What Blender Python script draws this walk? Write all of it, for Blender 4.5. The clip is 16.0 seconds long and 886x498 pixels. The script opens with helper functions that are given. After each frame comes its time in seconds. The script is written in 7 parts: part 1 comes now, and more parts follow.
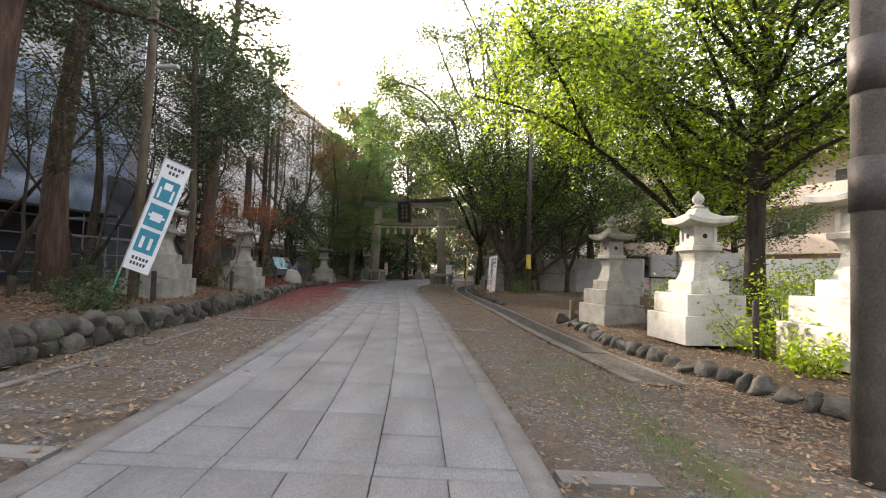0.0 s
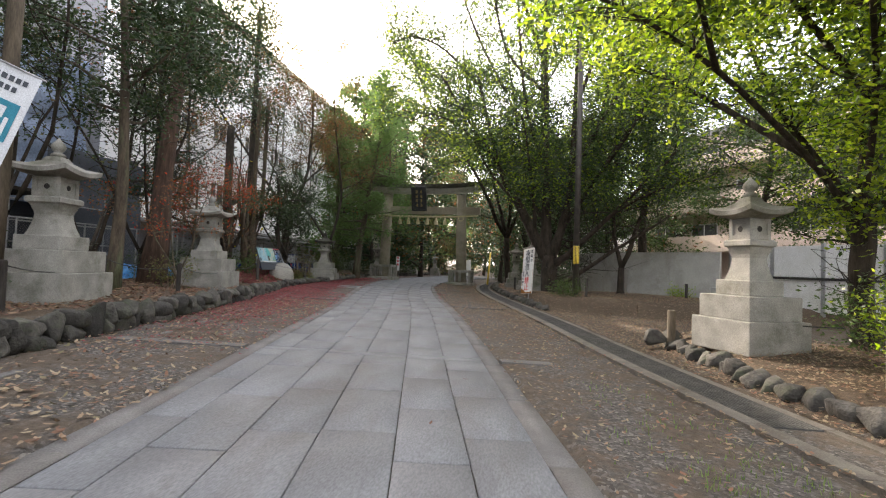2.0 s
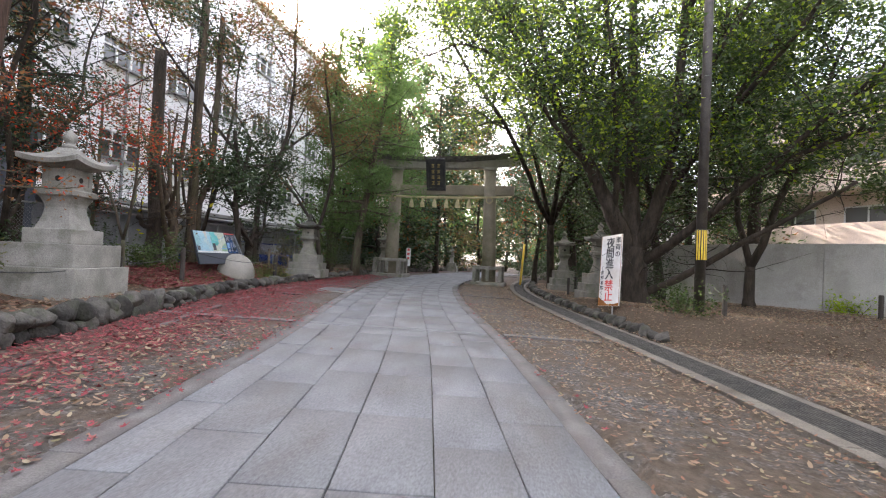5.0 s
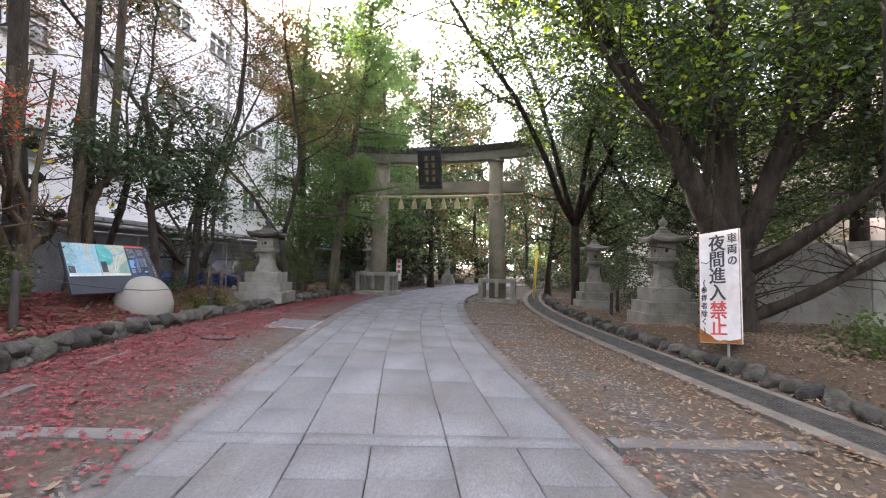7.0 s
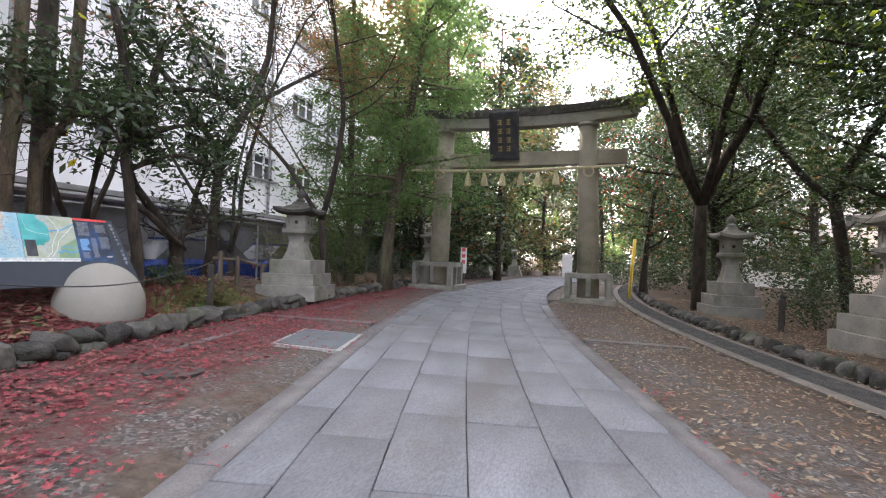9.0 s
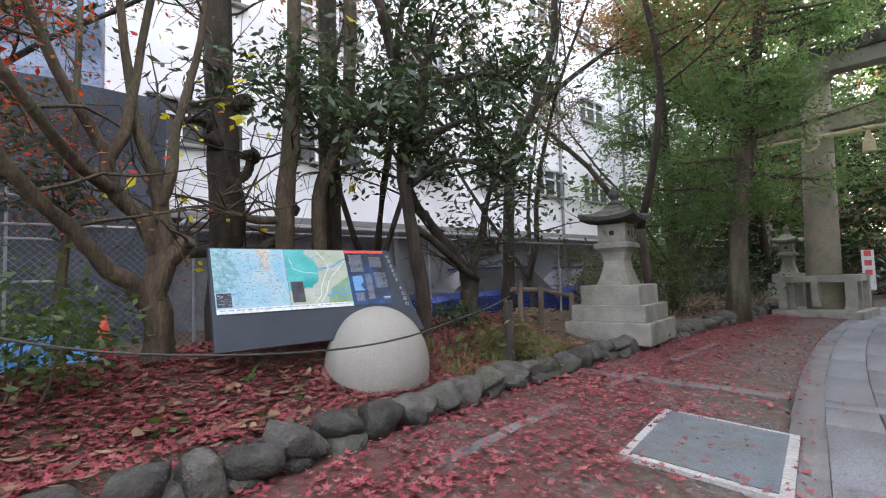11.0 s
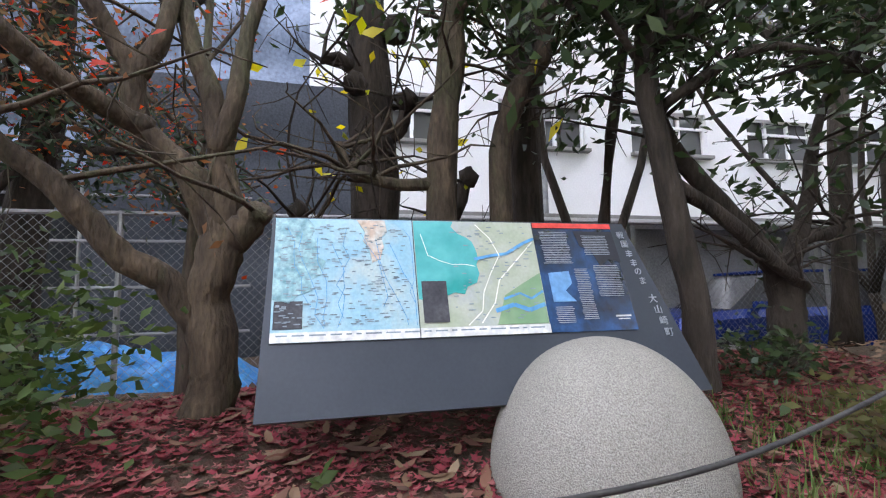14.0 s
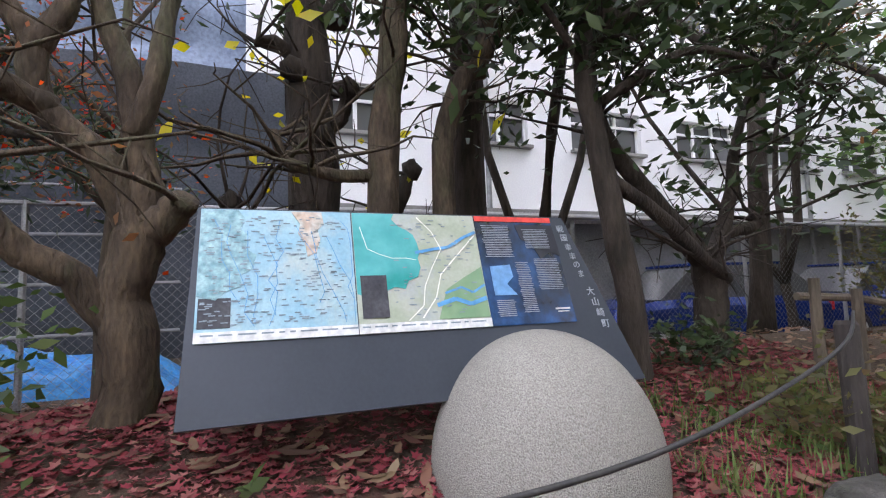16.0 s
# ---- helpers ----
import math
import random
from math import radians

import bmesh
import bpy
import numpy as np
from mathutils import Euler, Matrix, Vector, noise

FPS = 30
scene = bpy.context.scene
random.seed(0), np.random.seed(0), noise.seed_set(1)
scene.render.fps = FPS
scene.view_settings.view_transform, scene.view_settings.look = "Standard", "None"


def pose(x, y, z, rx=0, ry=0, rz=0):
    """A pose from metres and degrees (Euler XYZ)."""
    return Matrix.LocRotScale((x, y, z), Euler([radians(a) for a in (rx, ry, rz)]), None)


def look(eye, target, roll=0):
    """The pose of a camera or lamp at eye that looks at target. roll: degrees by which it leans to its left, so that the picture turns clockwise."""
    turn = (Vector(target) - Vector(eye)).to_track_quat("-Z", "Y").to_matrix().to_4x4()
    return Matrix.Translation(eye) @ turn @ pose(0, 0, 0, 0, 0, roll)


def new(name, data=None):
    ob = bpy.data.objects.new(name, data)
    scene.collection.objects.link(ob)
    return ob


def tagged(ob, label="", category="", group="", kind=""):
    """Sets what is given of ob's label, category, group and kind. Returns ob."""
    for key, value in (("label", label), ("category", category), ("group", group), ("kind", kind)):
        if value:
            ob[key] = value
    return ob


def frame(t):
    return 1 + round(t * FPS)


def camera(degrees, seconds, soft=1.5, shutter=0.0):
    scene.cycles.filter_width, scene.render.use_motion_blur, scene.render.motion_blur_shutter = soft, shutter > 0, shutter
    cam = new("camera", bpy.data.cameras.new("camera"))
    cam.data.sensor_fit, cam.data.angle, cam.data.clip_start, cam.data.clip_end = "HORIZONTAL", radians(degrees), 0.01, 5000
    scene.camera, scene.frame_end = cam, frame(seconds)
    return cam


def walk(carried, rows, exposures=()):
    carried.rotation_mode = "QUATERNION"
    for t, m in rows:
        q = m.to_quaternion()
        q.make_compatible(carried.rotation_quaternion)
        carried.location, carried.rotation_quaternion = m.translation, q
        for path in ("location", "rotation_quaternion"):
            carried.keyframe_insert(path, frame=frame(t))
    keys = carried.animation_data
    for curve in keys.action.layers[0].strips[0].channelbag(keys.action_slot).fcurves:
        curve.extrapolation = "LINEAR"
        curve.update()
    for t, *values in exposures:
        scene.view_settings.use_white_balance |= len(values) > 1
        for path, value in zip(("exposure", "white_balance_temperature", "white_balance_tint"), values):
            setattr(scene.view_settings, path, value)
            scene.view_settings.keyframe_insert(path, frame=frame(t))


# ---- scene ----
cam = camera(86.0, 16.0, soft=1.15)
PATH = [
    (0, (1.043, 1.784, 1.417), (0.805, 3.768, 1.5), 1.6),
    (0.5, (0.91, 2.902, 1.362), (0.715, 4.891, 1.444), 0.6),
    (1, (0.682, 4.088, 1.347), (0.447, 6.073, 1.419), 2.0),
    (1.5, (0.41, 5.27, 1.32), (0.141, 7.251, 1.383), 2.6),
    (2, (0.133, 6.411, 1.318), (-0.165, 8.387, 1.385), 2.0),
    (2.5, (-0.145, 7.537, 1.318), (-0.439, 9.514, 1.385), 0.4),
    (3, (-0.345, 8.671, 1.307), (-0.681, 10.641, 1.377), 0.6),
    (3.5, (-0.594, 9.767, 1.315), (-0.896, 11.743, 1.356), 1.2),
    (3.8, (-0.739, 10.456, 1.314), (-1.05, 12.431, 1.366), 1.4),
    (4, (-0.868, 10.892, 1.311), (-1.209, 12.862, 1.348), 2.4),
    (4.2, (-0.983, 11.326, 1.303), (-1.346, 13.292, 1.332), 3.0),
    (6.3, (-2.189, 16.033, 1.338), (-2.501, 18.008, 1.402), 1.7),
    (6.5, (-2.302, 16.463, 1.393), (-2.598, 18.44, 1.446), 2.1),
    (7, (-2.571, 17.492, 1.417), (-2.877, 19.466, 1.499), 0.9),
    (7.5, (-2.83, 18.446, 1.419), (-3.137, 20.419, 1.527), 0.7),
    (8, (-3.057, 19.334, 1.421), (-3.344, 21.311, 1.512), -0.3),
    (8.5, (-3.278, 20.246, 1.439), (-3.652, 22.209, 1.507), 0.3),
    (9, (-3.782, 21.098, 1.403), (-4.322, 23.024, 1.437), 1.9),
    (9.5, (-4.285, 21.793, 1.379), (-5.309, 23.51, 1.413), 0.4),
    (9.9, (-4.698, 22.305, 1.402), (-5.925, 23.884, 1.45), 0.1),
    (10, (-4.805, 22.403, 1.405), (-6.068, 23.953, 1.456), 0.7),
    (10.2, (-5.02, 22.612, 1.435), (-6.337, 24.116, 1.496), 0.1),
    (12.3, (-6.825, 24.384, 1.321), (-8.669, 25.135, 1.518), -1.7),
    (12.5, (-6.985, 24.449, 1.296), (-8.858, 25.122, 1.495), -1.7),
    (13, (-7.439, 24.656, 1.34), (-9.32, 25.313, 1.519), 0.1),
    (13.5, (-7.766, 24.782, 1.355), (-9.663, 25.389, 1.544), -0.7),
    (14, (-7.954, 24.861, 1.371), (-9.891, 25.315, 1.571), -1.1),
    (14.5, (-8.008, 24.859, 1.369), (-9.96, 25.245, 1.57), -1.1),
    (15, (-8.021, 24.821, 1.377), (-9.967, 25.24, 1.573), -0.8),
    (15.5, (-8.014, 24.815, 1.375), (-9.944, 25.3, 1.572), -0.8),
    (16, (-8.004, 24.9, 1.371), (-9.879, 25.573, 1.542), -1.7),
]
EXPOSURES = [(0.0, 1.5, 7100, 16), (2.0, 1.68, 7000, 15), (4.0, 2.05, 6750, 17), (7.0, 2.4, 6600, 22), (10.0, 2.53, 6550, 20), (13.0, 2.68, 6450, 19), (16.0, 2.58, 6550, 22)]
walk(cam, [(t, look(eye, target, roll)) for t, eye, target, roll in PATH], EXPOSURES)

# ---- world, sun ----
SUN_AZ, SUN_EL = radians(40.0), radians(27.0)      # azimuth to the left of +y
sun_dir = Vector((-math.sin(SUN_AZ) * math.cos(SUN_EL), math.cos(SUN_AZ) * math.cos(SUN_EL), math.sin(SUN_EL)))
world = bpy.data.worlds.new("sky")
scene.world = world
world.use_nodes = True
wn = world.node_tree.nodes
sky = wn.new("ShaderNodeTexSky")
sky.sky_type = "NISHITA"
sky.sun_disc = False
sky.sun_elevation = SUN_EL
sky.sun_rotation = -SUN_AZ
sky.dust_density = 4.0
sky.ozone_density = 1.0
sky.air_density = 1.0
wn["Background"].inputs["Strength"].default_value = 0.15
# thin high cloud: an even pale veil over the clear sky
veil = wn.new("ShaderNodeMix")
veil.data_type, veil.blend_type = "RGBA", "ADD"
veil.inputs["Factor"].default_value = 1.0
veil.inputs["B"].default_value = (5.2, 5.4, 5.65, 1.0)
world.node_tree.links.new(sky.outputs[0], veil.inputs["A"])
world.node_tree.links.new(veil.outputs["Result"], wn["Background"].inputs["Color"])
sun = bpy.data.lights.new("sun", "SUN")
sun.energy, sun.angle, sun.color = 5.0, radians(0.55), (1.0, 0.93, 0.82)
sun_ob = new("sun", sun)
sun_ob.matrix_world = look((0, 0, 60), Vector((0, 0, 60)) - sun_dir)


# ---- materials ----
def rgb(c):
    return (c[0], c[1], c[2], 1.0)


def mat(name, c1, c2=None, rough=0.8, scale=6.0, fine=60.0, bump=0.3, metal=0.0, vary=0.0, c3=None, island=False, spec=0.3, trans=0.0, stretch=None, grain=(0.72, 1.25)):
    """A two-scale procedural surface: c1 to c2 by broad noise, fine grain, stains in c3, relief."""
    m = bpy.data.materials.new(name)
    m.use_nodes = True
    nt = m.node_tree
    n, l = nt.nodes, nt.links
    b = n["Principled BSDF"]
    b.inputs["Roughness"].default_value = rough
    b.inputs["Metallic"].default_value = metal
    b.inputs["Specular IOR Level"].default_value = spec
    co = n.new("ShaderNodeNewGeometry")
    pos = co.outputs["Position"]
    if stretch:
        mp = n.new("ShaderNodeMapping")
        mp.inputs["Scale"].default_value = stretch
        l.new(pos, mp.inputs["Vector"])
        pos = mp.outputs[0]
    big = n.new("ShaderNodeTexNoise")
    big.inputs["Scale"].default_value, big.inputs["Detail"].default_value = scale, 5.0
    l.new(pos, big.inputs["Vector"])
    small = n.new("ShaderNodeTexNoise")
    small.inputs["Scale"].default_value, small.inputs["Detail"].default_value = fine, 3.0
    l.new(pos, small.inputs["Vector"])
    ramp = n.new("ShaderNodeValToRGB")
    ramp.color_ramp.elements[0].position, ramp.color_ramp.elements[1].position = 0.36, 0.64
    ramp.color_ramp.elements[0].color = rgb(c1)
    ramp.color_ramp.elements[1].color = rgb(c2 or c1)
    l.new(big.outputs["Fac"], ramp.inputs["Fac"])
    col = ramp.outputs["Color"]
    if c3:
        st = n.new("ShaderNodeTexNoise")
        st.inputs["Scale"].default_value, st.inputs["Detail"].default_value = scale * 0.37, 8.0
        st.inputs["Roughness"].default_value = 0.7
        l.new(pos, st.inputs["Vector"])
        sr = n.new("ShaderNodeMapRange")
        sr.inputs["From Min"].default_value, sr.inputs["From Max"].default_value = 0.5, 0.66
        l.new(st.outputs["Fac"], sr.inputs["Value"])
        mx = n.new("ShaderNodeMix")
        mx.data_type = "RGBA"
        l.new(sr.outputs[0], mx.inputs["Factor"])
        l.new(col, mx.inputs["A"])
        mx.inputs["B"].default_value = rgb(c3)
        col = mx.outputs["Result"]
    g = n.new("ShaderNodeMapRange")
    g.inputs["From Min"].default_value, g.inputs["From Max"].default_value = 0.25, 0.75
    g.inputs["To Min"].default_value, g.inputs["To Max"].default_value = grain
    l.new(small.outputs["Fac"], g.inputs["Value"])
    val = g.outputs[0]
    if vary:
        if island:
            rnd = co.outputs["Random Per Island"]
        else:
            oi = n.new("ShaderNodeObjectInfo")
            rnd = oi.outputs["Random"]
        vr = n.new("ShaderNodeMapRange")
        vr.inputs["To Min"].default_value, vr.inputs["To Max"].default_value = 1.0 - vary, 1.0 + vary
        l.new(rnd, vr.inputs["Value"])
        mu = n.new("ShaderNodeMath")
        mu.operation = "MULTIPLY"
        l.new(val, mu.inputs[0])
        l.new(vr.outputs[0], mu.inputs[1])
        val = mu.outputs[0]
    hsv = n.new("ShaderNodeHueSaturation")
    l.new(col, hsv.inputs["Color"])
    l.new(val, hsv.inputs["Value"])
    l.new(hsv.outputs[0], b.inputs["Base Color"])
    if bump:
        bp = n.new("ShaderNodeBump")
        bp.inputs["Strength"].default_value, bp.inputs["Distance"].default_value = bump, 0.02
        ad = n.new("ShaderNodeMath")
        ad.operation = "ADD"
        l.new(big.outputs["Fac"], ad.inputs[0])
        l.new(small.outputs["Fac"], ad.inputs[1])
        l.new(ad.outputs[0], bp.inputs["Height"])
        l.new(bp.outputs[0], b.inputs["Normal"])
    return m


def leaf_mat(name, colours, rough=0.45, trans=0.45):
    """Leaves: colour by island from a ramp, light passing through them."""
    m = bpy.data.materials.new(name)
    m.use_nodes = True
    nt = m.node_tree
    n, l = nt.nodes, nt.links
    b = n["Principled BSDF"]
    b.inputs["Roughness"].default_value = rough
    b.inputs["Specular IOR Level"].default_value = 0.35
    geo = n.new("ShaderNodeNewGeometry")
    ramp = n.new("ShaderNodeValToRGB")
    while len(ramp.color_ramp.elements) < len(colours):
        ramp.color_ramp.elements.new(0.5)
    for i, c in enumerate(colours):
        ramp.color_ramp.elements[i].position = i / max(1, len(colours) - 1)
        ramp.color_ramp.elements[i].color = rgb(c)
    l.new(geo.outputs["Random Per Island"], ramp.inputs["Fac"])
    l.new(ramp.outputs[0], b.inputs["Base Color"])
    tr = n.new("ShaderNodeBsdfTranslucent")
    br = n.new("ShaderNodeHueSaturation")
    br.inputs["Value"].default_value, br.inputs["Saturation"].default_value = 1.6, 1.1
    l.new(ramp.outputs[0], br.inputs["Color"])
    l.new(br.outputs[0], tr.inputs["Color"])
    mix = n.new("ShaderNodeMixShader")
    mix.inputs[0].default_value = trans
    l.new(b.outputs[0], mix.inputs[1])
    l.new(tr.outputs[0], mix.inputs[2])
    l.new(mix.outputs[0], n["Material Output"].inputs["Surface"])
    return m


def glass_mat(name, c, rough=0.08):
    m = bpy.data.materials.new(name)
    m.use_nodes = True
    b = m.node_tree.nodes["Principled BSDF"]
    b.inputs["Base Color"].default_value = rgb(c)
    b.inputs["Roughness"].default_value = rough
    b.inputs["Specular IOR Level"].default_value = 0.8
    return m


M = {}
M["paver"] = mat("granite_paver", (0.104, 0.106, 0.109), (0.136, 0.139, 0.143), 0.7, 2.5, 70, 0.35, vary=0.1, c3=(0.095, 0.090, 0.085), stretch=(1, 0.35, 1))
M["paver_far"] = mat("granite_paver_far", (0.104, 0.106, 0.109), (0.136, 0.139, 0.143), 0.75, 2.5, 70, 0.35, vary=0.1, island=True, stretch=(1, 0.35, 1))
M["edging"] = mat("concrete_edging", (0.095, 0.090, 0.085), (0.129, 0.122, 0.116), 0.85, 3, 80, 0.3, vary=0.08, c3=(0.102, 0.088, 0.082))
M["joint"] = mat("joint_dirt", (0.042, 0.038, 0.032), (0.070, 0.063, 0.049), 0.95, 5, 60, 0.4)
M["concrete"] = mat("concrete", (0.238, 0.230, 0.216), (0.302, 0.295, 0.274), 0.9, 2, 50, 0.2, c3=(0.187, 0.180, 0.158))
M["pale_concrete"] = mat("pale_concrete", (0.37, 0.355, 0.325), (0.43, 0.415, 0.38), 0.9, 2, 50, 0.2, c3=(0.30, 0.285, 0.25))
M["kerb"] = mat("dirty_kerb", (0.098, 0.087, 0.073), (0.140, 0.126, 0.105), 0.9, 3, 60, 0.3, c3=(0.063, 0.052, 0.038))
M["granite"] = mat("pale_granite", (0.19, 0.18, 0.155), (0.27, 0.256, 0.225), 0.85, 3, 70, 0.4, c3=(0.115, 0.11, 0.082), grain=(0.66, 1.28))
# lighter copy of the lantern granite, with strong sunlight put into its colour
M["sunlit_granite"] = mat("sunlit_granite", (0.4, 0.38, 0.33), (0.5, 0.48, 0.42), 0.85, 3, 70, 0.4, c3=(0.26, 0.245, 0.19), grain=(0.7, 1.25))
M["old_granite"] = mat("weathered_granite", (0.158, 0.151, 0.130), (0.230, 0.216, 0.180), 0.9, 3, 70, 0.4, c3=(0.108, 0.115, 0.072))
M["torii"] = mat("torii_stone", (0.203, 0.179, 0.133), (0.265, 0.234, 0.172), 0.9, 1.6, 60, 0.3, c3=(0.140, 0.133, 0.078))
M["torii_beam"] = mat("torii_beam_stone", (0.234, 0.218, 0.179), (0.296, 0.281, 0.234), 0.9, 1.6, 60, 0.3, c3=(0.101, 0.094, 0.070))
M["rock"] = mat("field_stone", (0.034, 0.031, 0.027), (0.072, 0.066, 0.057), 0.92, 7, 34, 1.0, vary=0.5, c3=(0.045, 0.050, 0.030), grain=(0.8, 1.18))
M["bark"] = mat("brown_bark", (0.048, 0.036, 0.025), (0.095, 0.072, 0.05), 0.95, 9, 45, 1.0, stretch=(1, 1, 0.25), c3=(0.1, 0.11, 0.06))
M["bark_dark"] = mat("dark_bark", (0.022, 0.017, 0.012), (0.05, 0.038, 0.028), 0.95, 9, 45, 1.0, stretch=(1, 1, 0.25))
M["bark_smooth"] = mat("smooth_bark", (0.036, 0.025, 0.016), (0.085, 0.060, 0.037), 0.9, 9, 48, 1.0, c3=(0.052, 0.050, 0.024), stretch=(1, 1, 0.3), grain=(0.6, 1.35))
M["bark_red"] = mat("cedar_bark", (0.045, 0.027, 0.019), (0.09, 0.054, 0.037), 0.95, 11, 45, 1.0, stretch=(1, 1, 0.12))
M["leaf_dark"] = leaf_mat("evergreen_leaf", [(0.016, 0.032, 0.012), (0.035, 0.06, 0.02), (0.025, 0.045, 0.016), (0.055, 0.08, 0.026)], 0.35, 0.3)
M["leaf_black"] = leaf_mat("cedar_leaf", [(0.016, 0.035, 0.016), (0.035, 0.06, 0.026), (0.05, 0.055, 0.03)], 0.6, 0.25)
M["leaf_green"] = leaf_mat("camphor_leaf", [(0.028, 0.055, 0.016), (0.055, 0.09, 0.022), (0.04, 0.066, 0.018), (0.085, 0.11, 0.03)], 0.4, 0.4)
M["leaf_lime"] = leaf_mat("lime_leaf", [(0.11, 0.18, 0.02), (0.19, 0.27, 0.035), (0.26, 0.31, 0.05), (0.12, 0.16, 0.025)], 0.4, 0.72)
M["leaf_conifer"] = leaf_mat("cypress_leaf", [(0.075, 0.135, 0.045), (0.11, 0.175, 0.06), (0.09, 0.125, 0.045)], 0.6, 0.55)
M["leaf_olive"] = leaf_mat("olive_leaf", [(0.08, 0.09, 0.03), (0.13, 0.13, 0.05), (0.1, 0.07, 0.035), (0.07, 0.09, 0.04)], 0.6, 0.55)
M["leaf_rust"] = leaf_mat("rust_leaf", [(0.17, 0.075, 0.035), (0.23, 0.1, 0.045), (0.13, 0.09, 0.045), (0.16, 0.06, 0.035)], 0.6, 0.6)
M["leaf_red"] = leaf_mat("red_maple_leaf", [(0.4, 0.03, 0.02), (0.5, 0.07, 0.02), (0.28, 0.02, 0.02)], 0.5, 0.5)
M["leaf_yellow"] = leaf_mat("yellow_leaf", [(0.5, 0.42, 0.03), (0.6, 0.5, 0.06), (0.35, 0.35, 0.03)], 0.5, 0.5)
M["fallen_red"] = leaf_mat("fallen_red_leaf", [(0.18, 0.024, 0.034), (0.24, 0.044, 0.05), (0.11, 0.018, 0.02), (0.24, 0.09, 0.075), (0.21, 0.03, 0.042), (0.08, 0.022, 0.018)], 0.8, 0.1)
M["fallen_brown"] = leaf_mat("fallen_brown_leaf", [(0.12, 0.064, 0.035), (0.175, 0.112, 0.062), (0.08, 0.042, 0.026), (0.14, 0.056, 0.034), (0.21, 0.155, 0.092)], 0.8, 0.1)
M["fallen_tan"] = leaf_mat("fallen_tan_leaf", [(0.155, 0.096, 0.057), (0.215, 0.155, 0.097), (0.09, 0.054, 0.035), (0.17, 0.083, 0.05), (0.25, 0.2, 0.13), (0.125, 0.107, 0.055)], 0.8, 0.1)
M["grass"] = leaf_mat("grass_blade", [(0.07, 0.13, 0.03), (0.12, 0.17, 0.05), (0.1, 0.12, 0.04)], 0.6, 0.3)
M["black_metal"] = mat("black_painted_metal", (0.02, 0.02, 0.02), (0.035, 0.033, 0.03), 0.5, 8, 60, 0.1)
M["black_wood"] = mat("charred_wood_post", (0.025, 0.02, 0.017), (0.05, 0.042, 0.035), 0.85, 8, 60, 0.4, stretch=(1, 1, 0.2))
M["wood"] = mat("old_wood", (0.07, 0.054, 0.038), (0.125, 0.098, 0.068), 0.9, 6, 50, 0.5, stretch=(1, 1, 0.2))
# near-black for drain and lantern recesses: their shade is put into the colour
M["pit"] = mat("recess_shade", (0.012, 0.011, 0.009), (0.025, 0.022, 0.018), 0.8, 4, 50, 0.3)
M["pole"] = mat("steel_pole", (0.04, 0.034, 0.03), (0.065, 0.056, 0.048), 0.6, 4, 50, 0.1, metal=0.2)
M["pole_concrete"] = mat("pole_concrete", (0.075, 0.066, 0.057), (0.115, 0.102, 0.088), 0.85, 3, 50, 0.2, c3=(0.06, 0.05, 0.042))
M["galv"] = mat("galvanised_steel", (0.240, 0.240, 0.240), (0.320, 0.320, 0.312), 0.5, 6, 70, 0.1, metal=0.6)
M["grate"] = mat("steel_grating", (0.035, 0.035, 0.032), (0.06, 0.058, 0.052), 0.75, 6, 60, 0.2, metal=0.2)
M["white_paint"] = mat("white_paint", (0.510, 0.503, 0.480), (0.562, 0.555, 0.540), 0.55, 2, 40, 0.05, c3=(0.450, 0.435, 0.390))
M["sign_white"] = mat("sign_white", (0.56, 0.55, 0.53), (0.61, 0.60, 0.58), 0.5, 3, 12, 0.02, c3=(0.50, 0.47, 0.42), grain=(0.93, 1.05))
M["rust"] = mat("rust", (0.2, 0.075, 0.02), (0.32, 0.14, 0.03), 0.9, 9, 60, 0.4)
M["sign_black"] = mat("sign_black", (0.03, 0.03, 0.035), (0.06, 0.06, 0.065), 0.6, 9, 60, 0.05)
M["sign_red"] = mat("sign_red", (0.5, 0.05, 0.05), (0.58, 0.1, 0.09), 0.6, 9, 60, 0.05)
M["banner"] = mat("white_cloth", (0.465, 0.473, 0.488), (0.525, 0.532, 0.540), 0.9, 3, 80, 0.15)
M["banner_blue"] = mat("blue_print", (0.022, 0.150, 0.203), (0.030, 0.180, 0.240), 0.9, 3, 80, 0.1)
M["yellow"] = mat("yellow_paint", (0.6, 0.4, 0.04), (0.68, 0.48, 0.06), 0.5, 4, 40, 0.05)
M["board_grey"] = mat("slate_grey_board", (0.030, 0.036, 0.044), (0.037, 0.043, 0.052), 0.45, 2, 60, 0.03, grain=(0.93, 1.06))
M["map_blue"] = mat("map_pale_blue", (0.21, 0.39, 0.47), (0.29, 0.45, 0.49), 0.3, 7, 70, 0.0, c3=(0.36, 0.44, 0.42), grain=(0.9, 1.08))
M["map_teal"] = mat("map_teal", (0.015, 0.24, 0.215), (0.09, 0.37, 0.36), 0.3, 4, 30, 0.0, grain=(0.95, 1.05))
M["map_land"] = mat("map_land", (0.31, 0.35, 0.25), (0.38, 0.40, 0.32), 0.3, 8, 60, 0.0, c3=(0.34, 0.37, 0.37), grain=(0.92, 1.06))
M["map_green"] = mat("map_green", (0.15, 0.26, 0.14), (0.2, 0.30, 0.17), 0.3, 8, 30, 0.0, grain=(0.93, 1.05))
M["map_river"] = mat("map_river", (0.075, 0.247, 0.450), (0.098, 0.285, 0.488), 0.3, 8, 30, 0.0)
M["map_orange"] = mat("map_orange", (0.450, 0.338, 0.247), (0.413, 0.450, 0.413), 0.3, 12, 40, 0.0)
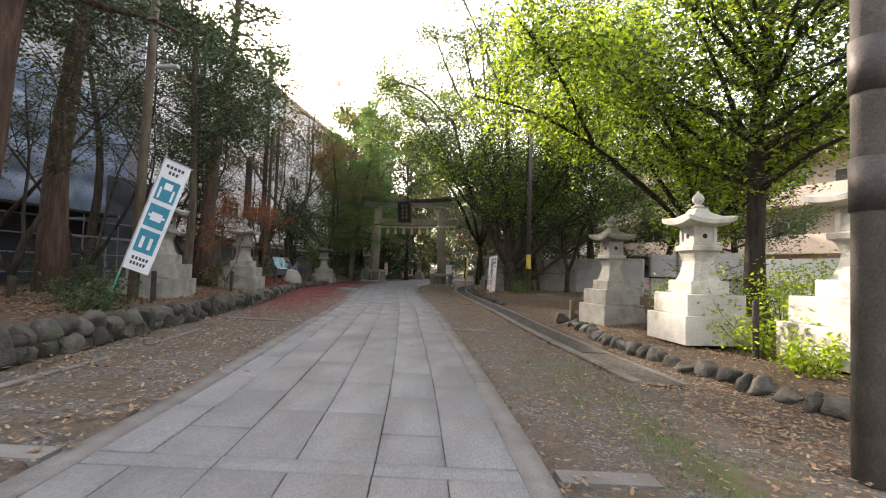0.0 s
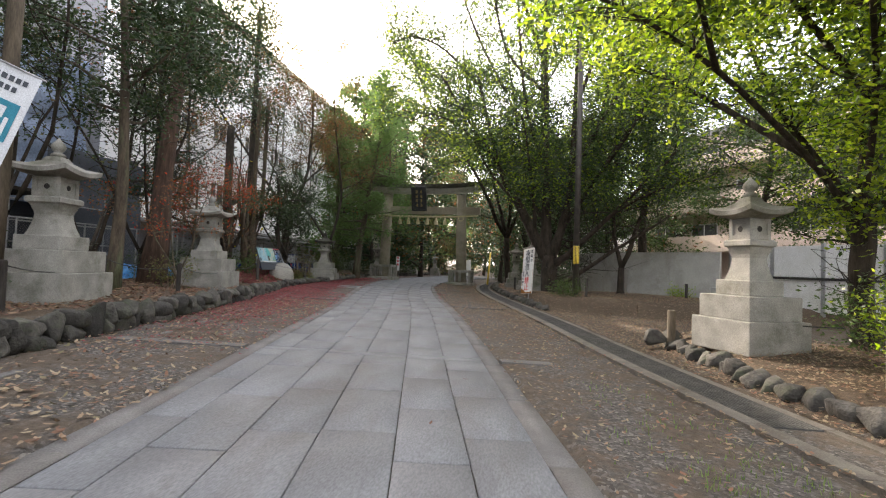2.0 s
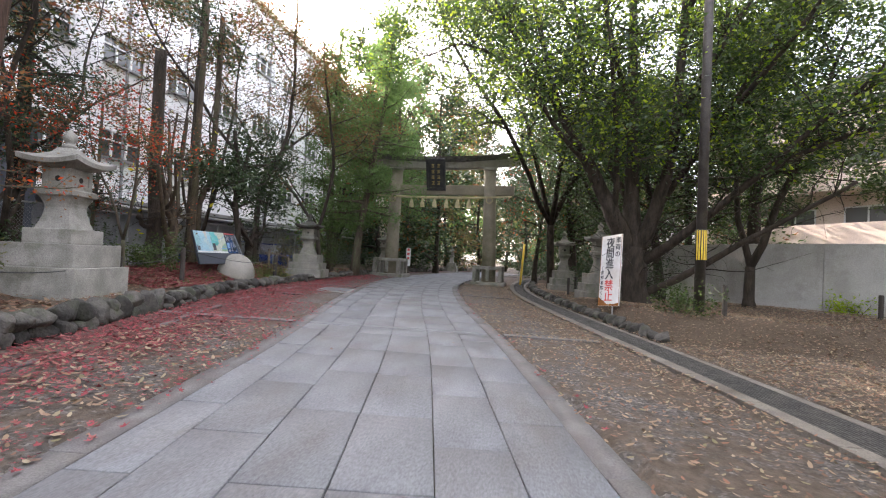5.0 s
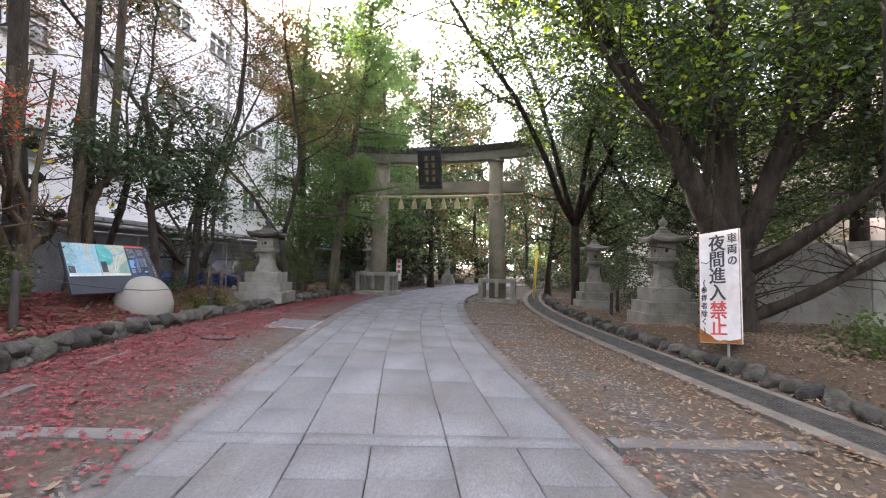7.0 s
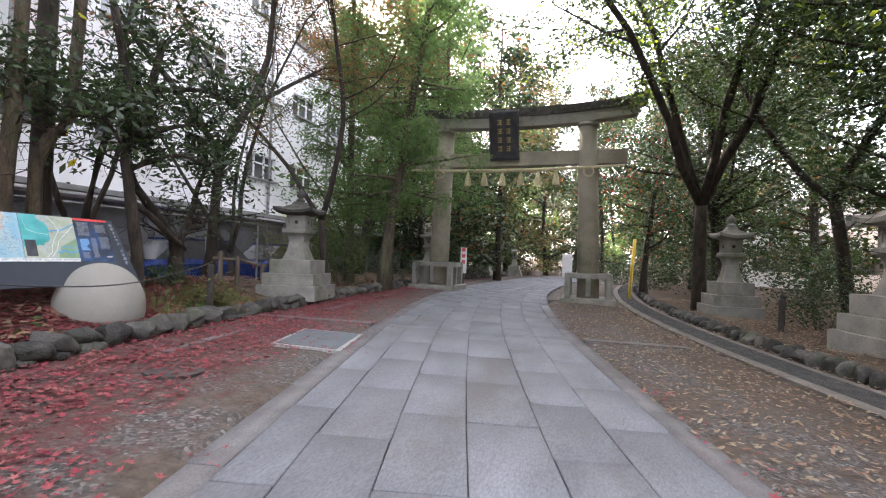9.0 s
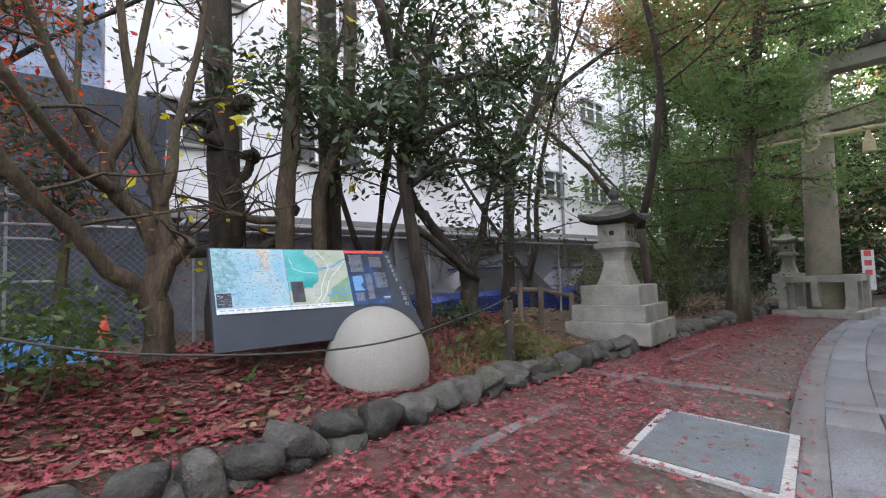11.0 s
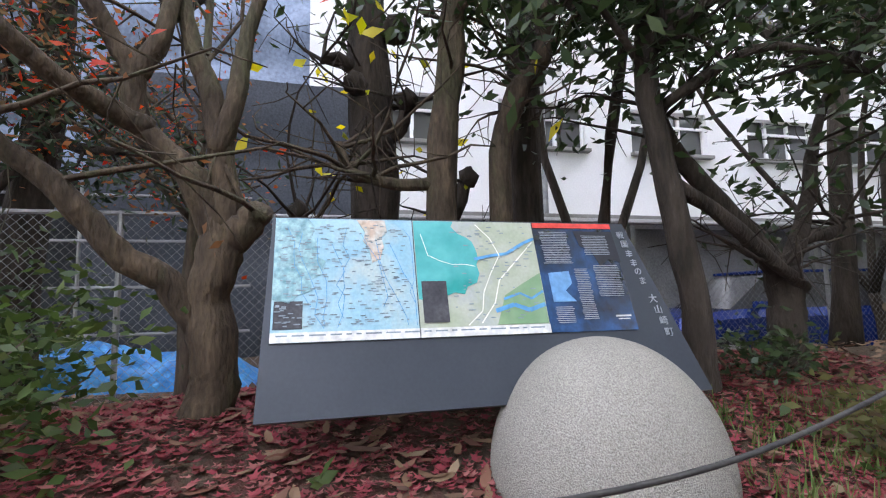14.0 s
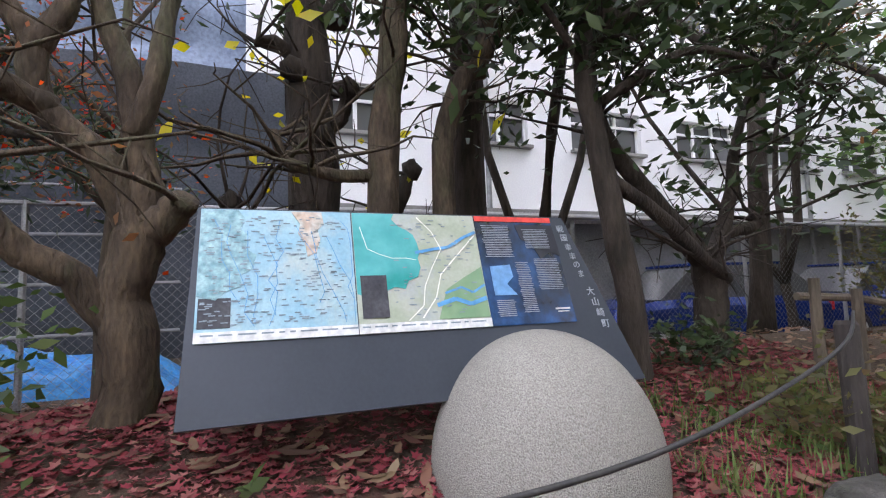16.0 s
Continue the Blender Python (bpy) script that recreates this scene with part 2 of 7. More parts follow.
M["map_relief"] = mat("map_relief", (0.13, 0.27, 0.29), (0.26, 0.42, 0.43), 0.3, 22, 60, 0.0)
M["map_line"] = mat("map_line", (0.16, 0.2, 0.22), (0.2, 0.25, 0.27), 0.4, 8, 30, 0.0)
M["map_road"] = mat("map_road", (0.7, 0.7, 0.6), (0.72, 0.72, 0.62), 0.4, 8, 30, 0.0)
M["map_white"] = mat("map_margin", (0.546, 0.546, 0.515), (0.577, 0.577, 0.546), 0.35, 4, 30, 0.0)
M["panel_blue"] = mat("panel_navy", (0.010, 0.025, 0.06), (0.02, 0.075, 0.2), 0.2, 3.5, 30, 0.0, c3=(0.008, 0.010, 0.015), spec=0.5)
M["panel_light"] = mat("panel_light_blue", (0.105, 0.245, 0.434), (0.140, 0.294, 0.490), 0.3, 4, 30, 0.0)
M["panel_black"] = mat("panel_black", (0.012, 0.013, 0.018), (0.02, 0.022, 0.03), 0.3, 4, 30, 0.0)
M["letter"] = mat("pale_lettering", (0.24, 0.26, 0.29), (0.3, 0.32, 0.35), 0.5, 4, 30, 0.0)
M["steel_letter"] = mat("steel_lettering", (0.3, 0.32, 0.34), (0.36, 0.38, 0.4), 0.4, 4, 30, 0.0, metal=0.5)
M["panel_red"] = mat("panel_red", (0.6, 0.05, 0.04), (0.65, 0.07, 0.05), 0.4, 4, 30, 0.0)
M["terrazzo"] = mat("pebbled_sphere", (0.228, 0.212, 0.18), (0.265, 0.247, 0.212), 0.85, 1.5, 165, 0.6, c3=(0.27, 0.25, 0.21), grain=(0.5, 1.45))
M["rope"] = mat("straw_rope", (0.375, 0.315, 0.180), (0.450, 0.390, 0.240), 0.9, 10, 80, 0.4)
M["plaque"] = mat("black_bronze", (0.03, 0.03, 0.032), (0.055, 0.053, 0.05), 0.6, 4, 60, 0.2, metal=0.3)
M["gold"] = mat("faded_gilt", (0.35, 0.26, 0.09), (0.42, 0.32, 0.13), 0.5, 6, 60, 0.1, metal=0.5)
M["stucco"] = mat("white_render_wall", (0.84, 0.83, 0.81), (0.88, 0.87, 0.85), 0.9, 0.5, 30, 0.05, c3=(0.76, 0.75, 0.72), grain=(0.93, 1.04))
M["beige"] = mat("beige_tile_wall", (0.5, 0.4, 0.33), (0.56, 0.46, 0.38), 0.85, 0.6, 30, 0.05)
M["cream"] = mat("cream_wall", (0.55, 0.5, 0.38), (0.6, 0.55, 0.42), 0.85, 0.6, 30, 0.05)
M["glass"] = glass_mat("window_glass", (0.1, 0.1, 0.1))
M["alu"] = mat("aluminium", (0.5, 0.5, 0.5), (0.6, 0.6, 0.6), 0.4, 4, 40, 0.0, metal=0.6)
M["sheet"] = mat("blue_grey_sheeting", (0.165, 0.205, 0.275), (0.225, 0.275, 0.36), 0.6, 0.8, 12, 0.5)
M["sheet_dark"] = mat("grey_mesh_sheeting", (0.055, 0.062, 0.073), (0.078, 0.086, 0.1), 0.8, 0.8, 30, 0.3)
M["tarp"] = mat("blue_tarpaulin", (0.016, 0.152, 0.400), (0.040, 0.240, 0.496), 0.35, 3, 18, 0.8)
M["car_blue"] = mat("blue_car_paint", (0.012, 0.03, 0.16), (0.015, 0.04, 0.2), 0.18, 2, 20, 0.0, metal=0.3, spec=0.6)
M["rubber"] = mat("rubber", (0.015, 0.015, 0.015), (0.025, 0.025, 0.025), 0.85, 6, 60, 0.1)
M["lamp_red"] = mat("red_lens", (0.5, 0.02, 0.02), (0.55, 0.03, 0.03), 0.2, 6, 40, 0.0)
M["cone"] = mat("red_cone", (0.6, 0.06, 0.03), (0.66, 0.09, 0.04), 0.5, 6, 40, 0.05)
M["roof_tile"] = mat("grey_roof", (0.2, 0.2, 0.21), (0.27, 0.27, 0.28), 0.8, 2, 30, 0.2)
M["iron_plate"] = mat("steel_cover", (0.062, 0.078, 0.084), (0.088, 0.104, 0.110), 0.6, 5, 60, 0.2, c3=(0.085, 0.078, 0.066))
M["brown_fence"] = mat("brown_slats", (0.12, 0.11, 0.1), (0.17, 0.155, 0.14), 0.7, 4, 40, 0.1)
M["hedge_wall"] = mat("wood_edge_wall", (0.03, 0.04, 0.02), (0.06, 0.07, 0.04), 0.95, 1, 10, 0.5)


def ground_mat():
    """Trodden earth and gravel, blended by masks into leaf mould, red leaf litter and thin grass."""
    m = bpy.data.materials.new("earth_and_gravel")
    m.use_nodes = True
    nt = m.node_tree
    n, l = nt.nodes, nt.links
    b = n["Principled BSDF"]
    b.inputs["Roughness"].default_value = 0.95
    b.inputs["Specular IOR Level"].default_value = 0.15
    geo = n.new("ShaderNodeNewGeometry")
    at = n.new("ShaderNodeAttribute")
    at.attribute_name = "cover"
    sep = n.new("ShaderNodeSeparateColor")
    l.new(at.outputs["Color"], sep.inputs[0])

    def noise_at(scale, detail, rough=0.6):
        t = n.new("ShaderNodeTexNoise")
        t.inputs["Scale"].default_value, t.inputs["Detail"].default_value, t.inputs["Roughness"].default_value = scale, detail, rough
        l.new(geo.outputs["Position"], t.inputs["Vector"])
        return t.outputs["Fac"]

    def ramp(fac, stops):
        r = n.new("ShaderNodeValToRGB")
        while len(r.color_ramp.elements) < len(stops):
            r.color_ramp.elements.new(0.5)
        for e, (p, c) in zip(r.color_ramp.elements, stops):
            e.position, e.color = p, rgb(c)
        l.new(fac, r.inputs["Fac"])
        return r.outputs["Color"]

    vor = n.new("ShaderNodeTexVoronoi")
    vor.inputs["Scale"].default_value = 38.0
    l.new(geo.outputs["Position"], vor.inputs["Vector"])
    vsep = n.new("ShaderNodeSeparateColor")
    l.new(vor.outputs["Color"], vsep.inputs[0])
    gravel = ramp(vsep.outputs[0], [(0.0, (0.050, 0.045, 0.040)), (0.5, (0.079, 0.072, 0.065)), (0.85, (0.115, 0.104, 0.094)), (1.0, (0.187, 0.173, 0.151))])
    earth = ramp(noise_at(9, 8, 0.75), [(0.3, (0.054, 0.040, 0.029)), (0.5, (0.083, 0.065, 0.049)), (0.7, (0.122, 0.097, 0.076))])
    litter = ramp(noise_at(26, 6, 0.8), [(0.3, (0.042, 0.031, 0.022)), (0.5, (0.076, 0.056, 0.039)), (0.65, (0.118, 0.087, 0.059)), (0.75, (0.175, 0.142, 0.1))])
    red = ramp(noise_at(30, 6, 0.8), [(0.3, (0.036, 0.012, 0.012)), (0.5, (0.094, 0.022, 0.023)), (0.62, (0.144, 0.036, 0.036)), (0.72, (0.158, 0.094, 0.072))])
    grass = ramp(noise_at(40, 5, 0.8), [(0.3, (0.036, 0.043, 0.018)), (0.55, (0.072, 0.094, 0.029)), (0.75, (0.122, 0.108, 0.050))])

    def soft(mask, scale, lo=0.35, hi=0.65):
        """The mask, broken up by noise."""
        add = n.new("ShaderNodeMath")
        add.operation = "ADD"
        sub = n.new("ShaderNodeMath")
        sub.operation = "SUBTRACT"
        l.new(noise_at(scale, 7, 0.75), sub.inputs[0])
        sub.inputs[1].default_value = 0.5
        l.new(mask, add.inputs[0])
        l.new(sub.outputs[0], add.inputs[1])
        mr = n.new("ShaderNodeMapRange")
        mr.inputs["From Min"].default_value, mr.inputs["From Max"].default_value = lo, hi
        l.new(add.outputs[0], mr.inputs["Value"])
        return mr.outputs[0]

    def mix(fac, a, c):
        x = n.new("ShaderNodeMix")
        x.data_type = "RGBA"
        if isinstance(fac, float):
            x.inputs["Factor"].default_value = fac
        else:
            l.new(fac, x.inputs["Factor"])
        l.new(a, x.inputs["A"])
        l.new(c, x.inputs["B"])
        return x.outputs["Result"]

    base = mix(soft(noise_at(1.3, 4), 6, 0.4, 0.6), gravel, earth)
    base = mix(soft(sep.outputs[2], 5), base, litter)
    base = mix(soft(sep.outputs[1], 4), base, grass)
    base = mix(soft(sep.outputs[0], 5), base, red)
    l.new(base, b.inputs["Base Color"])
    bp = n.new("ShaderNodeBump")
    bp.inputs["Strength"].default_value, bp.inputs["Distance"].default_value = 0.7, 0.02
    l.new(noise_at(45, 6, 0.8), bp.inputs["Height"])
    l.new(bp.outputs[0], b.inputs["Normal"])
    return m


M["ground"] = ground_mat()


# ---- mesh helpers ----
def empty(name, m=None):
    ob = new(name)
    if m is not None:
        ob.matrix_basis = m
    return ob


def part(name, bm, material, parent=None, label="", smooth=False):
    """Links a bmesh as one mesh object, under a thing where one is given."""
    me = bpy.data.meshes.new(name)
    bmesh.ops.recalc_face_normals(bm, faces=bm.faces[:])
    bm.to_mesh(me)
    bm.free()
    if smooth:
        me.polygons.foreach_set("use_smooth", [True] * len(me.polygons))
    me.materials.append(material)
    ob = new(name, me)
    if parent:
        ob.parent = parent
    if label:
        ob["label"] = label
    return ob


def raw(name, verts, faces, material, parent=None, smooth=False):
    """A mesh from arrays: verts (n, 3) and faces (m, k), all of one size."""
    verts, faces = np.asarray(verts, np.float32), np.asarray(faces, np.int32)
    me = bpy.data.meshes.new(name)
    me.vertices.add(len(verts))
    me.vertices.foreach_set("co", verts.ravel())
    k = faces.shape[1]
    me.loops.add(faces.size)
    me.loops.foreach_set("vertex_index", faces.ravel())
    me.polygons.add(len(faces))
    me.polygons.foreach_set("loop_start", np.arange(0, faces.size, k, dtype=np.int32))
    me.polygons.foreach_set("loop_total", np.full(len(faces), k, np.int32))
    if smooth:
        me.polygons.foreach_set("use_smooth", np.ones(len(faces), bool))
    me.update(calc_edges=True)
    me.materials.append(material)
    ob = new(name, me)
    if parent:
        ob.parent = parent
    return ob


def box(bm, c, s, bevel=0.0, m=None):
    """A box of size s round c, bevelled."""
    made = bmesh.ops.create_cube(bm, size=1.0)["verts"]
    bmesh.ops.transform(bm, verts=made, matrix=(m or Matrix()) @ Matrix.Translation(c) @ Matrix.Diagonal((*s, 1)))
    if bevel:
        edges = list({e for v in made for e in v.link_edges})
        bmesh.ops.bevel(bm, geom=edges, offset=bevel, segments=2, affect="EDGES", profile=0.6)
    return bm


def loft(bm, rings, close=True):
    """Joins rings of points, bottom to top, and caps both ends."""
    rows = [[bm.verts.new(p) for p in r] for r in rings]
    n = len(rows[0])
    for a, b in zip(rows, rows[1:]):
        for i in range(n):
            bm.faces.new((a[i], a[(i + 1) % n], b[(i + 1) % n], b[i]))
    if close:
        bm.faces.new(rows[0][::-1])
        bm.faces.new(rows[-1])
    return bm


def square_ring(h, z, flare=0.0, n=1):
    """A square of half width h at height z, whose corners may rise by flare; n cuts a side."""
    pts = []
    cs = [(-h, -h), (h, -h), (h, h), (-h, h)]
    for i in range(4):
        (ax, ay), (bx, by) = cs[i], cs[(i + 1) % 4]
        for k in range(n):
            f = k / n
            lift = flare * abs(2 * f - 1) ** 2
            pts.append((ax + (bx - ax) * f, ay + (by - ay) * f, z + lift))
    return pts


def round_ring(r, z, n=16, sq=1.0):
    return [(r * math.cos(2 * math.pi * i / n) * sq, r * math.sin(2 * math.pi * i / n), z) for i in range(n)]


def tube(bm, pts, radii, n=8, cap=True):
    """A tube along a line of points."""
    pts = [Vector(p) for p in pts]
    rings = []
    up = Vector((0.31, 0.17, 0.93))
    for i, p in enumerate(pts):
        d = (pts[min(i + 1, len(pts) - 1)] - pts[max(i - 1, 0)]).normalized()
        a = d.cross(up)
        if a.length < 0.2:
            a = d.cross(Vector((1, 0, 0)))
        a.normalize()
        b = d.cross(a)
        r = radii[i] if hasattr(radii, "__len__") else radii
        rings.append([p + (a * math.cos(2 * math.pi * k / n) + b * math.sin(2 * math.pi * k / n)) * r for k in range(n)])
    return loft(bm, rings, cap)


def text_mesh(name, body, size, material, parent, m, depth=0.002, label="", bold=0.0):
    """Lettering as a thin mesh in the built-in font, centred on m."""
    cu = bpy.data.curves.new(name, "FONT")
    cu.body, cu.size, cu.extrude = body, size, depth
    cu.align_x, cu.align_y = "CENTER", "CENTER"
    tmp = bpy.data.objects.new(name, cu)
    scene.collection.objects.link(tmp)
    dg = bpy.context.evaluated_depsgraph_get()
    me = bpy.data.meshes.new_from_object(tmp.evaluated_get(dg))
    bpy.data.objects.remove(tmp)
    if bold:
        bm = bmesh.new()
        bm.from_mesh(me)
        for k in range(2):
            more = bmesh.ops.duplicate(bm, geom=bm.verts[:] + bm.edges[:] + bm.faces[:])["geom"]
            bmesh.ops.translate(bm, vec=((bold, 0, 0.0003), (0, bold * 0.6, 0.0006))[k], verts=[v for v in more if isinstance(v, bmesh.types.BMVert)])
        bm.to_mesh(me)
        bm.free()
    me.materials.clear()
    me.materials.append(material)
    ob = new(name, me)
    ob.parent = parent
    ob.matrix_basis = m
    if label:
        ob["label"] = label
    return ob


rng = np.random.default_rng(7)

# ---- plan ----
LEFT_Y = (-14, 4.4, 8, 11.7, 14.6, 20.0, 24.0, 27.0, 30.5, 35.0, 40.0, 46.0, 53.0, 60.0, 68.0)
LEFT_X = (0.6, -1.95, -2.57, -3.33, -3.9, -4.98, -6.02, -6.68, -7.45, -8.1, -8.25, -7.9, -7.2, -5.9, -3.6)
RIGHT_X = (4.6, 1.62, 0.98, 0.22, -0.35, -1.5, -2.55, -3.22, -3.9, -4.55, -4.85, -4.6, -3.9, -2.5, 0.0)
KERB_X = (6.2, 4.1, 3.3, 2.4, 1.72, 0.72, -0.22, -0.85, -1.6, -2.15, -2.3, -2.0, -1.2, 0.4, 2.0)
WALL_X = (-4.0, -4.45, -4.9, -5.65, -6.1, -7.45, -8.75, -9.15, -9.4, -9.75, -9.75, -9.4, -8.6, -7.3, -5.2)


def along(y, xs):
    """x at y on one of the plan's lines, smoothed."""
    return sum(np.interp(y + d, LEFT_Y, xs) * w for d, w in ((-2, 0.15), (-1, 0.2), (0, 0.3), (1, 0.2), (2, 0.15)))


def smooth(a, b, v):
    t = np.clip((v - a) / (b - a), 0, 1)
    return t * t * (3 - 2 * t)


def camber(x):
    return -0.035 * (np.clip(x, -9.5, 4.5) + 2)


def right_bed(x, y):
    """How far the place lies inside the planted beds beside the drain: 0 outside, 1 inside."""
    a = smooth(0.0, 0.5, x - np.interp(y, (-20, 6, 9, 11, 13, 16, 17), (6.5, 5.6, 4.5, 3.7, 3.25, 3.05, 3.1))) * (1 - smooth(16.4, 17.2, y))
    b = smooth(0.0, 0.5, x - (along(y, KERB_X) + 1.05)) * smooth(22.6, 23.6, y)
    return a + b


def height(x, y):
    """The ground's height, vectorised."""
    z = camber(x)
    w = along(y, WALL_X)
    inside = smooth(0.0, 0.18, (w - 0.3) - x)
    bed = 0.4 + 0.05 * np.sin(x * 1.3) * np.sin(y * 0.9) + 0.06 * smooth(0, 4, w - x)
    bed = bed + 0.36 * smooth(0.6, 2.0, w - x) * smooth(3.7, 2.4, w - x) * smooth(20.6, 22.8, y) * smooth(33.0, 30.5, y)
    z = z * (1 - inside) + bed * inside
    rb = right_bed(x, y)
    z = z * (1 - rb) + (0.1 + 0.22 * smooth(22.5, 24, y) * smooth(31, 28, y) + 0.05 * np.sin(x * 1.1 + y)) * rb
    pit = smooth(-0.12, 0.0, x - along(y, KERB_X) - 0.12) * smooth(-0.12, 0.0, along(y, KERB_X) + 0.82 - x) * smooth(9.0, 9.6, y)
    return z - 0.22 * pit


def hz(x, y):
    return float(height(np.array(x, float), np.array(y, float)))


def spread(lo, hi, step, far):
    """Coordinates, dense from lo to hi, then ever wider out to far."""
    mid = list(np.arange(lo, hi + step / 2, step))
    out, s = [], step
    v = hi
    while v < far:
        s *= 1.35
        v += s
        out.append(v)
    low, s, v = [], step, lo
    while v > -far:
        s *= 1.35
        v -= s
        low.append(v)
    return np.array(low[::-1] + mid + out)


gx, gy = spread(-13.0, 8.0, 0.14, 700), spread(-3.0, 48.0, 0.22, 700)
GX, GY = np.meshgrid(gx, gy)
GZ = height(GX, GY)
near = smooth(40, 20, np.hypot(GX + 3, (GY - 22) * 0.6))
bumps = 0.012 * np.sin(GX * 5.1 + np.sin(GY * 3.3)) * np.sin(GY * 4.3) * near
on_road = (GX > along(GY, LEFT_X) - 0.1) & (GX < along(GY, RIGHT_X) + 0.1)
GZ = np.where(on_road, GZ - 0.12, GZ + bumps - 0.012)
idx = np.arange(GX.size).reshape(GX.shape)
quads = np.stack([idx[:-1, :-1], idx[:-1, 1:], idx[1:, 1:], idx[1:, :-1]], -1).reshape(-1, 4)
ground = raw("ground", np.stack([GX, GY, GZ], -1).reshape(-1, 3), quads, M["ground"], smooth=True)
tagged(ground, "trodden earth and gravel strewn with fallen leaves", "ground", kind="structure")
cover = np.zeros((GX.size, 4), np.float32)
lw, lr, kr = along(GY, WALL_X), along(GY, LEFT_X), along(GY, KERB_X)
strip = smooth(0.0, 0.3, GX - (lw - 0.4)) * smooth(0.1, -0.2, GX - lr)
redness = strip * np.clip(smooth(12.0, 20.0, GY) * (0.35 + 0.5 * smooth(0.0, 1.6, lr - GX)) + 0.15, 0, 0.9)
bed_left = smooth(0.0, 0.3, lw - 0.3 - GX)
redness = redness + bed_left * (0.35 + 0.45 * np.exp(-((GX + 9.6) / 1.6) ** 2 - ((GY - 24.5) / 3.0) ** 2)) * smooth(45, 38, GY)
rb = right_bed(GX, GY)
cover[:, 0] = redness.ravel() * 0.55
cover[:, 1] = (0.5 * np.exp(-((GX - kr + 0.9) / 0.55) ** 2) * smooth(13.0, 6.0, GY) + 0.25 * bed_left * smooth(20, 4, GY)).ravel()
cover[:, 2] = np.clip(0.8 * rb + 0.75 * bed_left + 0.5 * smooth(0.2, 1.2, GX - kr) + (0.12 + 0.43 * smooth(14.0, 20.0, GY)) * smooth(-2.2, -0.4, GX - kr) * smooth(-0.2, 0.4, kr + 0.2 - GX), 0, 1).ravel()
cover[:, 3] = 1
att = ground.data.color_attributes.new("cover", "FLOAT_COLOR", "POINT")
att.data.foreach_set("color", cover.ravel())

# road bed, seen only in the joints between the slabs
ys = np.arange(-14, 67.5, 0.5)
bl, br = along(ys, LEFT_X), along(ys, RIGHT_X)
bedv = np.stack([np.stack([bl, ys, camber(bl) - 0.022], -1), np.stack([br, ys, camber(br) - 0.022], -1)], 1).reshape(-1, 3)
bedf = [(2 * i, 2 * i + 1, 2 * i + 3, 2 * i + 2) for i in range(len(ys) - 1)]
road = raw("road", bedv, bedf, M["joint"])
tagged(road, "stone-paved shrine approach curving between the trees", "road", kind="structure")


